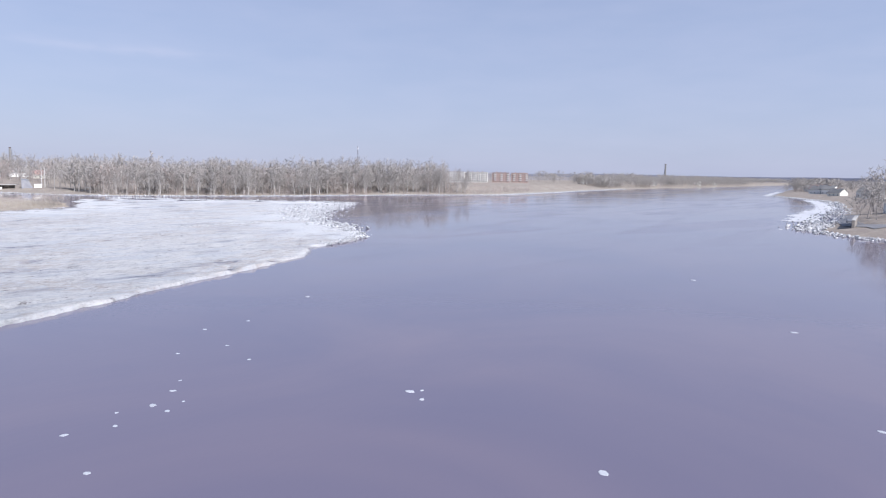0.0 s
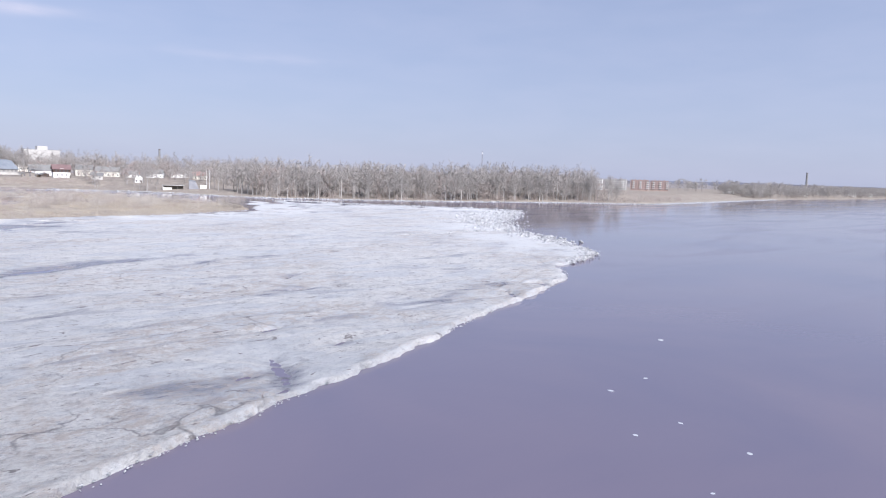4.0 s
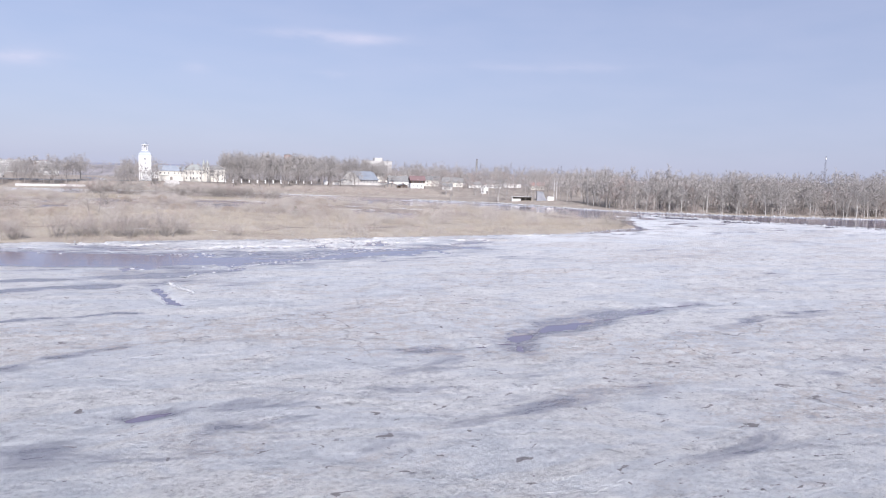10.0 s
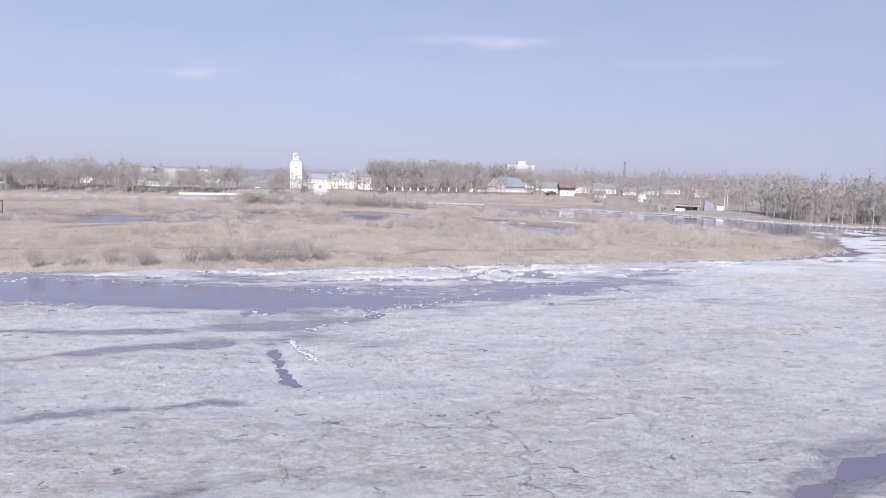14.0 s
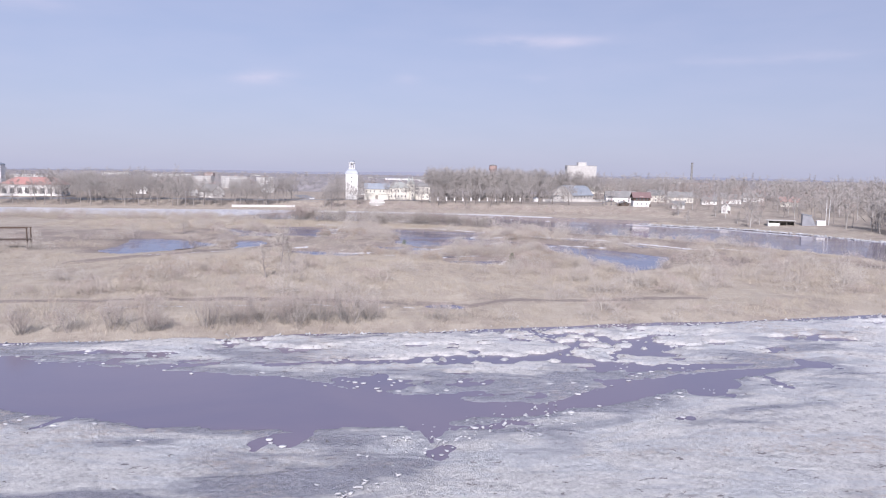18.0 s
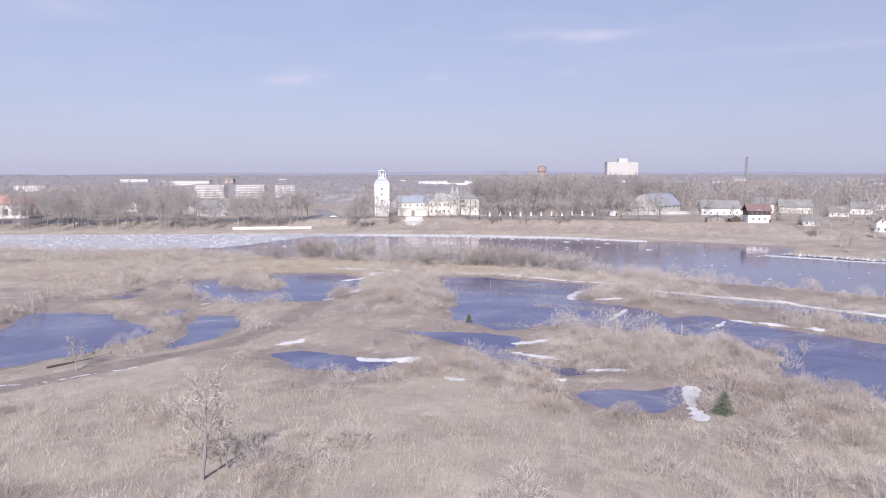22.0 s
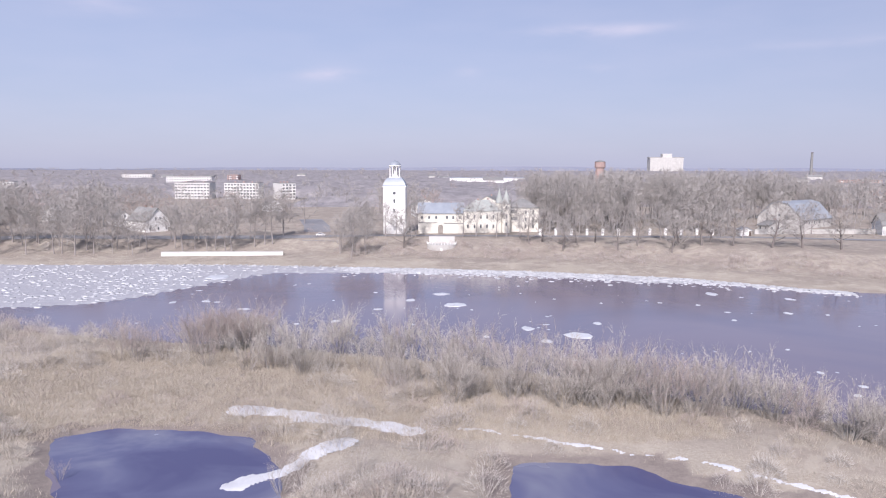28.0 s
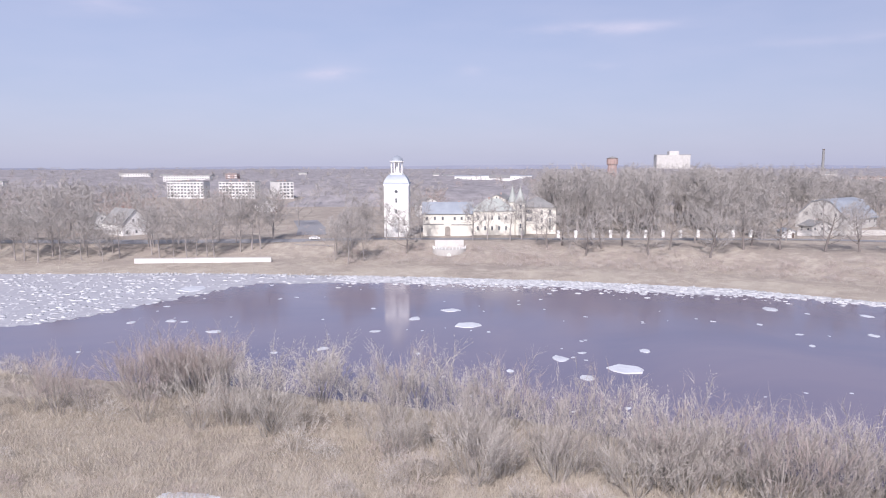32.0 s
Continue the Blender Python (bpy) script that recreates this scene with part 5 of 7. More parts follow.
def lattice_mast(at, h, label):
    t = thing("radio_mast", label, "mast", at)
    for sx, sy in ((-1, -1), (1, -1), (0, 1.2)):
        bm = bmesh.new()
        n = 8
        for k in range(n):
            m = Matrix.Translation((0, 0, h * (k + 0.5) / n))
            s = 2.4 - 1.9 * (k + 0.5) / n
            box(bm, sx * s - 0.22, sx * s + 0.22, sy * s - 0.22, sy * s + 0.22, h * k / n, h * (k + 1) / n)
        part("leg", bm, MAT["steel"], t)
    for k in range(12):
        z = h * (k + 0.5) / 12
        s = 2.4 - 1.9 * (k + 0.5) / 12
        part("brace", boxed(-s, s, -s, s * 1.2, z, z + 0.25), MAT["red_roof"] if k % 2 else MAT["frame"], t)
    part("antenna", boxed(-1.2, 1.2, -1.2, 1.2, h * 0.9, h * 0.96), MAT["frame"], t)


lattice_mast((1438, 1332, 10), 82, "red and white lattice radio mast above the trees")

# the shed by the mouth of the channel
sz = ground_z(228, 553)
s = thing("boathouse", "low boathouse with flat roof and open dark front", "shed", (228, 553, sz), -22)
part("back_wall", boxed(-9, 6, 5.6, 6, -1, 3.0), MAT["grey_wood"], s)
part("side_wall", boxed(-9, -8.6, 0, 5.6, -1, 3.0), MAT["plaster"], s)
part("side_wall", boxed(5.6, 6, 0, 5.6, -1, 3.0), MAT["grey_wood"], s)
part("front_wall", boxed(-8.6, -2.5, 0, 0.3, -1, 1.5), MAT["plaster"], s, "white front wall")
part("roof", boxed(-9.6, 6.6, -0.8, 6.6, 3.0, 3.35, bevel=0.05), MAT["concrete"], s)
for x in (-5.5, -2.5, 1.5):
    part("post", boxed(x - 0.12, x + 0.12, 0.02, 0.28, 1.5 if x < -3 else -1, 3.0), MAT["grey_wood"], s)
s = thing("ramp_tower", "grey-blue boarded ramp building with stair", "shed", (240, 547, ground_z(240, 547)), -22)
part("body", prism([(-3.5, -1), (4.5, -1), (1.2, 6.0), (-3.5, 6.8)], 0, 5), MAT["steel"], s, "grey-blue sheet cladding")
part("roof", prism([(-4.0, 6.9), (1.4, 6.0), (1.6, 6.3), (-4.0, 7.2)], -0.4, 5.4), MAT["tin"], s)
part("annex", boxed(4.6, 9.5, 0.6, 4.6, -1, 3.2, bevel=0.05), MAT["plaster"], s, "white annex")
for k in range(2):
    x, y = 250 + 3 * k, 546 + 1.5 * k
    t = thing("flagpole", "white flagpole beside the boathouse", "pole", (x, y, ground_z(x, y)), 0, "flagpoles")
    part("pole", lathe([(0.16, -0.5), (0.12, 12), (0.05, 15)], 8), MAT["frame"], t)

# old steel frame on the island meadow
fz = ground_z(-145, 400)
t = thing("steel_frame", "rusty open steel platform frame on the meadow", "frame", (-146, 400, fz), 8)
for x in (-5.2, 5.2):
    for y in (0, 4):
        part("post", boxed(x - 0.18, x + 0.18, y - 0.18, y + 0.18, -0.5, 7.4), MAT["dark_wood"], t)
part("deck", boxed(-5.6, 5.6, -0.4, 4.4, 3.0, 3.25), MAT["dark_wood"], t)
part("top_rail", boxed(-5.6, 5.6, -0.2, 0.1, 7.2, 7.5), MAT["dark_wood"], t)
part("top_rail", boxed(-5.6, 5.6, 3.9, 4.2, 7.2, 7.5), MAT["dark_wood"], t)

# ---- plants ----
class Sticks:
    """Collects tapered sticks and blades as triangles."""

    def __init__(self, seed):
        self.v, self.f, self.r = [], [], random.Random(seed)

    def tube(self, pts, radii, sides=5):
        base = len(self.v)
        for i, (p, r) in enumerate(zip(pts, radii)):
            d = (pts[min(i + 1, len(pts) - 1)] - pts[max(i - 1, 0)]).normalized()
            u = d.cross(Vector((0.31, 0.77, 0.55))).normalized()
            w = d.cross(u)
            for k in range(sides):
                a = 2 * math.pi * k / sides
                self.v.append(p + u * (r * math.cos(a)) + w * (r * math.sin(a)))
        for i in range(len(pts) - 1):
            for k in range(sides):
                a, b = base + i * sides + k, base + i * sides + (k + 1) % sides
                self.f += [(a, b, b + sides), (a, b + sides, a + sides)]

    def blade(self, a, b, w):
        """A thin pointed sliver from a to b."""
        u = (b - a).cross(Vector((self.r.uniform(-1, 1), self.r.uniform(-1, 1), self.r.uniform(-1, 1))))
        u = u.normalized() * (w / 2) if u.length > 1e-6 else Vector((w / 2, 0, 0))
        n = len(self.v)
        self.v += [a - u, a + u, b]
        self.f.append((n, n + 1, n + 2))

    def turn(self, d, spread):
        q = Vector((self.r.gauss(0, 1), self.r.gauss(0, 1), self.r.gauss(0, 1)))
        return (d + q * spread).normalized()

    def mesh(self, name, m):
        return mesh_of(name, self.v, self.f, m)


def tree_sticks(seed, h, spread=0.42, limbs=12, forks=6, twigs=7, tw=0.11, trunk_r=None, low=0.3, up=0.5, sides=6, far=False):
    """Trunk and crown of a bare broad tree: trunk, limbs, forks and a haze of fine twigs."""
    trunk, crown = Sticks(seed), Sticks(seed + 1000)
    r = trunk.r
    tr = trunk_r or h * 0.014
    pts, p = [Vector((0, 0, -0.4))], Vector((0, 0, -0.4))
    d = Vector((r.uniform(-0.08, 0.08), r.uniform(-0.08, 0.08), 1))
    for k in range(6):
        d = (d + Vector((r.uniform(-0.12, 0.12), r.uniform(-0.12, 0.12), 0.3))).normalized()
        p = p + d * (h * 0.15)
        pts.append(p.copy())
    rad = [tr * 1.25, tr, tr * 0.85, tr * 0.65, tr * 0.45, tr * 0.28, tr * 0.08]
    if far:
        trunk.tube([pts[0], pts[3], pts[6]], [rad[0], rad[3], rad[6]], 3)
    else:
        trunk.tube(pts, rad, sides)
    for k in range(limbs):
        t = low + (0.96 - low) * (k + r.random() * 0.8) / limbs
        i = min(5, int(t * 6))
        a = pts[i].lerp(pts[i + 1], t * 6 - i)
        ang = k * 2.4 + r.uniform(-0.5, 0.5)
        d = Vector((math.cos(ang), math.sin(ang), up + 0.7 * t)).normalized()
        ln = h * spread * (1.1 - 0.62 * t) * r.uniform(0.8, 1.2)
        b = a + d * ln * 0.5
        c = b + trunk.turn((d + Vector((0, 0, 0.4))).normalized(), 0.15) * ln * 0.55
        lr = tr * 0.36 * (1.1 - 0.6 * t)
        if far:
            trunk.blade(a, c, lr * 2)
        else:
            trunk.tube([a, b, c], [lr, lr * 0.6, lr * 0.2], 3)
        for j in range(forks):
            s = 0.25 + 0.75 * (j + 0.6) / forks
            q = a.lerp(b, s * 2) if s < 0.5 else b.lerp(c, s * 2 - 1)
            e = trunk.turn((d + Vector((0, 0, 0.35))).normalized(), 0.6)
            bl = ln * 0.5 * r.uniform(0.7, 1.2)
            tip = q + e * bl
            crown.blade(q, tip, max(lr * 0.7, tw))
            for n in range(twigs):
                g = q.lerp(tip, r.uniform(0.15, 1.0))
                w = crown.turn((e + Vector((0, 0, 0.2))).normalized(), 0.75)
                l2 = bl * r.uniform(0.45, 0.95)
                hgt = g + w * l2
                crown.blade(g, hgt, tw)
                if not far:
                    crown.blade(g.lerp(hgt, 0.45), g.lerp(hgt, 0.45) + crown.turn(w, 0.7) * l2 * 0.7, tw * 0.8)
    return trunk, crown


def make_tree(name, label, category, sticks, bark, twig, group):
    t = thing(name, label, category, (0, 0, 0), 0, group)
    link_part("trunk", sticks[0].mesh("trunk", MAT[bark]), t)
    link_part("crown", sticks[1].mesh("crown", MAT[twig]), t)
    return t


def willow_sticks(seed, h=4.4, stems=13, fan=0.62, tw=0.032, catkins=0):
    """A vase-shaped willow: forked stems, and twigs that rise from them."""
    s, c = Sticks(seed), Sticks(seed + 500)
    r = s.r
    for k in range(stems):
        ang = 2.4 * k + r.uniform(-0.4, 0.4)
        rad = 0.45 * math.sqrt(r.random())
        a = Vector((rad * math.cos(ang), rad * math.sin(ang), -0.25))
        lean = fan * (0.25 + 0.95 * math.sqrt(r.random()))
        d = Vector((math.cos(ang) * lean, math.sin(ang) * lean, 1)).normalized()
        ln = h * r.uniform(0.62, 1.0) * (1.12 - 0.18 * lean)
        b = a + d * ln * 0.42
        e = (d + Vector((0, 0, 0.25))).normalized()
        t = b + s.turn(e, 0.1) * ln * 0.5
        s.tube([a, b, t], [tw * 1.35, tw * 0.9, tw * 0.25], 3)
        for j in range(4):
            q = a.lerp(b, r.uniform(0.7, 1.0)) if j < 1 else b.lerp(t, r.uniform(0.05, 0.8))
            f = s.turn(e, 0.33)
            bl = ln * r.uniform(0.3, 0.5)
            tip = q + f * bl
            s.blade(q, tip, tw * 1.3)
            for n in range(6):
                g = q.lerp(tip, r.uniform(0.2, 1.0))
                w = c.turn((f + Vector((0, 0, 0.25))).normalized(), 0.34)
                u = g + w * bl * r.uniform(0.35, 0.75)
                c.blade(g, u, tw)
                c.blade(g.lerp(u, 0.4), g.lerp(u, 0.4) + c.turn(w, 0.45) * bl * 0.4, tw * 0.8)
                for m in range(catkins):
                    p = g.lerp(u, r.uniform(0.3, 1.05))
                    c.blade(p, p + c.turn(w, 0.5) * 0.12, 0.055)
    return s, c


def dome_sticks(seed, h=2.3, rad=1.9, n=430, tw=0.028, stems=14):
    """A low round brush: thin stems from the middle and a close haze of short twigs over a lumpy dome."""
    s = Sticks(seed)
    r = s.r
    lobes = [(r.uniform(0, 6.28), r.uniform(0.75, 1.1)) for k in range(5)]
    for k in range(stems):
        a, q = r.uniform(0, 6.28), r.uniform(0.2, 0.8)
        s.blade(Vector((0.25 * math.cos(a), 0.25 * math.sin(a), -0.2)), Vector((rad * q * math.cos(a), rad * q * math.sin(a), h * 0.9 * math.sqrt(1 - 0.8 * q * q))), tw * 1.6)
    for k in range(n):
        a, z = r.uniform(0, 6.28), r.uniform(0.0, 1.0)
        lump = 0.72 + 0.28 * max(g * math.cos(0.5 * ((a - b + 3.14) % 6.28 - 3.14)) ** 2 for b, g in lobes)
        o = math.sqrt(max(0.0, 1 - z * z))
        i = r.uniform(0.5, 1.0) ** 0.6 * lump
        p = Vector((rad * o * math.cos(a) * i, rad * o * math.sin(a) * i, h * z * i - 0.08))
        d = Vector((o * math.cos(a), o * math.sin(a), 0.45 + 0.7 * z))
        s.blade(p, p + s.turn(d.normalized(), 0.42) * r.uniform(0.3, 0.62), tw * r.uniform(0.8, 1.4))
    return s


def scatter(name, protos, spots, mats, label, category, attach=None):
    """One mesh of many small plants: spots are rows of x, y, z, turn, scale, kind."""
    vs, fs, mi, off = [], [], [], 0
    arrays = [(np.array([tuple(v) for v in s.v]), np.array(s.f), m) for s, m in protos]
    for x, y, z, a, k, kind in spots:
        V, F, m = arrays[kind]
        c, sn = math.cos(a) * k, math.sin(a) * k
        W = np.empty_like(V)
        W[:, 0] = V[:, 0] * c - V[:, 1] * sn + x
        W[:, 1] = V[:, 0] * sn + V[:, 1] * c + y
        W[:, 2] = V[:, 2] * k + z
        vs.append(W)
        fs.append(F + off)
        mi.append(np.full(len(F), m))
        off += len(V)
    V, F, M = np.concatenate(vs), np.concatenate(fs), np.concatenate(mi)
    me = bpy.data.meshes.new(name)
    me.vertices.add(len(V))
    me.vertices.foreach_set("co", V.astype(np.float32).reshape(-1))
    me.loops.add(len(F) * 3)
    me.loops.foreach_set("vertex_index", F.reshape(-1).astype(np.int32))
    me.polygons.add(len(F))
    me.polygons.foreach_set("loop_start", np.arange(0, len(F) * 3, 3, dtype=np.int32))
    me.polygons.foreach_set("material_index", M.astype(np.int32))
    me.update(calc_edges=True)
    for m in mats:
        me.materials.append(MAT[m])
    return tagged(new(name, me), label, category, kind="stuff")


rng = random.Random(5)


def heights(spots):
    xy = np.array(spots, float)
    return land(xy[:, 0], xy[:, 1])[0]


FOOT = [(-46, 761, 9), (-24, 768, 14), (-4, 769, 13), (15, 775, 11), (160, 798, 23), (-170, 775, 13), (-189, 794, 8), (185, 687, 10), (-311, 758, 28), (-340, 779, 8), (-88, 784, 16), (-100, 844, 14), (-23, 744, 9),
        (228, 556, 11), (240, 550, 9), (139, 771, 9), (116, 752, 5)] + [(hx, hy + hd / 2, max(hw, hd) * 0.7) for hx, hy, _, hw, hd, *_ in HOUSES]


def clear(x, y, extra=0.0):
    # open ground before the blocks of flats
    if 870 < y < 1100 and -0.36 * y + 108 < x < -0.24 * y + 105:
        return False
    if 525 < x < 1010 and y < 0.85 * x - 84:
        return False
    return all((x - a) ** 2 + (y - b) ** 2 > (r + extra) ** 2 for a, b, r in FOOT)


# trees on the castle bank, each a thing of its own
BROAD = [make_tree("bare_tree", "bare grey-brown broadleaf tree on the river bank", "tree", tree_sticks(11 + k, h, 0.46, 13, 6, 8), "bark", "tree_twig", "bare bank trees") for k, h in enumerate((18, 20, 16))]
POPLAR = [make_tree("bare_tree", "tall bare pale-limbed tree in the castle park", "tree", tree_sticks(31 + k, h, 0.36, 14, 6, 8, tw=0.15, low=0.25, up=0.8), "bark", "tree_twig", "park trees") for k, h in enumerate((25, 23, 27))]
OAK = [make_tree("bare_tree", "low spreading bare tree on the bank slope", "tree", tree_sticks(51 + k, 9.5, 0.62, 12, 6, 7, tw=0.09, low=0.2, up=0.3, trunk_r=0.26), "dark_bark", "tree_twig", "slope trees") for k in range(2)]
used = set()


def plant(protos, x, y, sink=0.0, scale=1.0):
    src = rng.choice(protos)
    m = pose(x, y, ground_z(x, y) - sink, 0, 0, rng.uniform(0, 360)) @ Matrix.Scale(scale, 4)
    if src.name not in used:
        used.add(src.name)
        src.matrix_world = m
        return src
    ob = copy_thing(src, pose(0, 0, 0))
    ob.matrix_world = m
    return ob


for k in range(84):
    x = -330 + 3.3 * k + rng.uniform(-1.5, 1.5)
    y = 726 + 9 * math.sin(k * 1.7) + rng.uniform(-5, 12) + (6 if x > -115 else 0)
    if not -93 < x < -70 and clear(x, y):
        plant(BROAD, x, y, scale=rng.uniform(0.7, 1.1) * (1.22 if x < -170 else 1))
for x, y, s in ((-60, 712, 1.0), (-66, 720, 0.8), (-55, 718, 0.9), (-49, 744, 0.8), (-44, 742, 0.7), (-37, 740, 0.8), (-35.5, 746, 0.9), (-14, 744, 0.9), (-8, 746, 0.8), (1, 741, 1.0), (6, 746, 0.9), (11, 738, 0.7), (-97, 750, 0.9), (-62, 735, 0.8), (-57, 742, 0.8)):
    plant(BROAD, x, y, scale=s)
for x, y in ((27, 718), (34, 724), (49, 714), (58, 719), (69, 708), (83, 714), (95, 712), (108, 706), (-40, 728), (14, 727), (20, 730), (42, 726), (76, 722), (90, 724), (120, 706), (132, 700)):
    plant(OAK, x, y, scale=rng.uniform(1.25, 1.7))
for x, y in ((126, 742), (149, 756), (172, 746), (180, 742)):
    plant(BROAD, x, y, scale=rng.uniform(0.7, 1.0))
count, park = 0, []
while count < 230:
    x, y = rng.uniform(24, 190), rng.uniform(731, 880)
    if clear(x, y, 2) and (y > 759 or rng.random() < 0.3) and not (x > 116 and y < 800 and rng.random() < 0.8):
        size = rng.uniform(0.8, 1.16) * (0.7 if y < 759 else 1)
        if count < 62 and y < 800:
            plant(POPLAR, x, y, scale=size)
        else:
            park.append((x, y, ground_z(x, y), rng.uniform(0, 6.28), size))
        count += 1

# far woods, one joined mass
FAR = [(tree_sticks(70 + k, h, sp + 0.1, 9, 4, 4, tw=0.3, low=lo - 0.1, far=True), tone) for k, (h, sp, lo, tone) in enumerate(((17, 0.36, 0.25, 1), (21, 0.3, 0.3, 1), (14, 0.42, 0.2, 2), (19, 0.3, 0.3, 1)))]
protos = []
for (tk, cr), tone in FAR:
    protos += [(tk, 0), (cr, tone)]
pal = tree_sticks(81, 20, 0.36, 10, 4, 5, tw=0.26, low=0.2, up=1.0, far=True)
protos += [(pal[0], 3), (pal[1], 1)]
dist_tree = tree_sticks(83, 15, 0.55, 8, 3, 4, tw=0.62, low=0.12, far=True)
protos += [(dist_tree[0], 0), (dist_tree[1], 1)]
deep = tree_sticks(85, 25, 0.36, 14, 6, 8, tw=0.15, low=0.25, up=0.8, far=True)
protos += [(deep[0], 0), (deep[1], 1)]
spots = [(*p, k) for p in park for k in (12, 13)]


def wood(n, x0, x1, y0, y1, s0, s1, test=None, pale=0.08):
    got = []
    tries = 0
    while len(got) < n and tries < n * 12:
        tries += 1
        x, y = rng.uniform(x0, x1), rng.uniform(y0, y1)
        if clear(x, y, 1) and (test is None or test(x, y)):
            got.append((x, y))
    if not got:
        return
    for (x, y), z in zip(got, heights(got)):
        if z < 0.6:
            continue
        k = 4 if rng.random() < pale else rng.randrange(4)
        k = 5 if x > 950 or y > 1700 else k
        a, s = rng.uniform(0, 6.28), rng.uniform(s0, s1)
        spots.append((x, y, z, a, s, 2 * k))
        spots.append((x, y, z, a, s, 2 * k + 1))


wood(300, -420, -30, 785, 1010, 0.7, 1.05, lambda x, y: not (-130 < x < -70 and y < 960 and x > -70 - (y - 760) * 0.35))
wood(200, 20, 420, 800, 1200, 0.85, 1.25)
wood(170, -700, -180, 730, 800, 0.9, 1.25, lambda x, y: y > 752)
wood(330, -1500, 1100, 1000, 2400, 0.75, 1.15)
def lower_shore(x):
    return float(np.interp(x, [234, 248, 326, 468, 560, 760, 1076, 1635, 4200], [458, 440, 400, 364, 330, 362, 418, 440, 590]))


wood(540, 250, 640, 335, 560, 0.7, 1.3, lambda x, y: 14 < y - lower_shore(x) < 95, 0.3)
wood(140, 255, 760, 440, 760, 0.9, 1.15, None, 0.15)
wood(90, 192, 345, 632, 745, 0.4, 0.7)
wood(230, 190, 520, 765, 930, 0.85, 1.25)
wood(130, 255, 520, 545, 700, 0.65, 1.05)
wood(160, 600, 1500, 420, 1000, 0.8, 1.1)
wood(560, 1020, 4200, 420, 1000, 0.8, 1.3, lambda x, y: 20 < y - lower_shore(x) < 60 + 0.1 * x)
wood(260, 640, 1120, 335, 640, 0.45, 0.85, lambda x, y: 8 < y - lower_shore(x) < 70)
wood(220, 330, 1500, -60, 240, 0.5, 0.85)
wood(330, 900, 4200, 100, 560, 0.7, 1.2)
wood(300, -3000, 3400, 2400, 4300, 0.9, 1.4)
wood(330, 1000, 2300, 400, 560, 0.8, 1.2, lambda x, y: 10 < y - lower_shore(x) < 60)
wood(420, 330, 2400, -60, 330, 0.75, 1.2, lambda x, y: 14 < float(np.interp(x, [310, 529, 696, 885, 1600, 2400], [31, 44, 72, 160, 258, 306])) - y < 70)
scatter("far_woods", protos, spots, ["bark", "tree_twig", "twig_red", "birch"], "far bare grey-brown woods and park trees", "woods")

# the closed canopy of the far woods, a rough crown layer under the single tree tops
cxs, cys = spaced(-700, 900, 9.0, -4300, 4300, 1.05), spaced(960, 1700, 9.0, 955, 4400, 1.05)
CX, CY = np.meshgrid(cxs, cys)
CH = land(CX, CY)[0]
bare_land = grain(CX, CY, 160, 50.0) + 0.4 * grain(CX, CY, 40, 51.0)
lots = np.full(CX.shape, 1e9)
for bx, by in ((-275, 1090), (-245, 1090), (-214, 1090), (-178, 1090), (-240, 1010), (-215, 950), (-265, 1040), (-190, 1030), (-424, 1500), (-560, 1250), (40, 1600), (255, 1050), (600, 1500), (-640, 1800)):
    lots = np.minimum(lots, np.hypot(CX - bx, (CY - by + 30) * 0.6) - 38)
edge = smooth(-0.42, -0.2, bare_land) * smooth(0, 16, lots) * smooth(958, 1000, CY)
CZ = CH - 0.3 + edge * (6.8 + 3.2 * grain(CX, CY, 22, 52.0, 3) + 3.5 * np.random.RandomState(4).rand(*CX.shape))
keepc = edge > 0.001
keepc = keepc[:-1, :-1] | keepc[1:, :-1] | keepc[:-1, 1:] | keepc[1:, 1:]
tagged(new("wood_canopy", grid_mesh("wood_canopy", cxs, cys, CZ, keepc, MAT["canopy"])), "dense grey-brown canopy of leafless far woods", "woods", kind="stuff")
# trees along the lower mainland shore
SHORE = [make_tree("bare_tree", "tall bare tree with pale trunk by the lower shore", "tree", tree_sticks(91 + k, 19, 0.34, 15, 6, 8, low=0.12, up=0.9, tw=0.11), "birch", "tree_twig", "lower shore trees") for k in range(3)]
for k in range(58):
    x = 258 + 5.0 * k + rng.uniform(-2, 2)
    y = np.interp(x, [234, 248, 326, 468, 560], [458, 440, 400, 364, 330]) + rng.uniform(10, 34)
    plant(SHORE, x, float(y), scale=rng.uniform(0.75, 1.3))
for k in range(16):
    x, y = 150 + rng.uniform(0, 70), rng.uniform(560, 640)
    if ground_z(x, y) > 0.6 and clear(x, y):
        plant(SHORE, x, y, scale=rng.uniform(0.35, 0.6))
plant(SHORE, 206, 552, scale=0.9)
plant(BROAD, 214, 570, scale=1.1)

# willow bushes on the island, in three tones
WIL = [("twig", "grey-brown leafless willow bush"), ("twig_red", "reddish leafless willow bush"), ("twig_pale", "pale leafless willow bush with catkins")]
BUSH = {}
for tone, lab in WIL:
    BUSH[tone] = []
    for k in range(3):
        t = thing("willow_bush", lab + " on the island", "bush", (0, 0, 0), 0, "island willow bushes")
        br_, tw_ = willow_sticks(120 + k + 7 * len(BUSH), 4.4, (12, 10, 14)[k], (0.5, 0.4, 0.62)[k], 0.022, 2 if tone == "twig_pale" else 0)
        link_part("trunk", br_.mesh("trunk", MAT[("willow_bark", "bark", "willow_bark")[k]]), t)
        link_part("crown", tw_.mesh("crown", MAT[tone]), t)
        BUSH[tone].append(t)


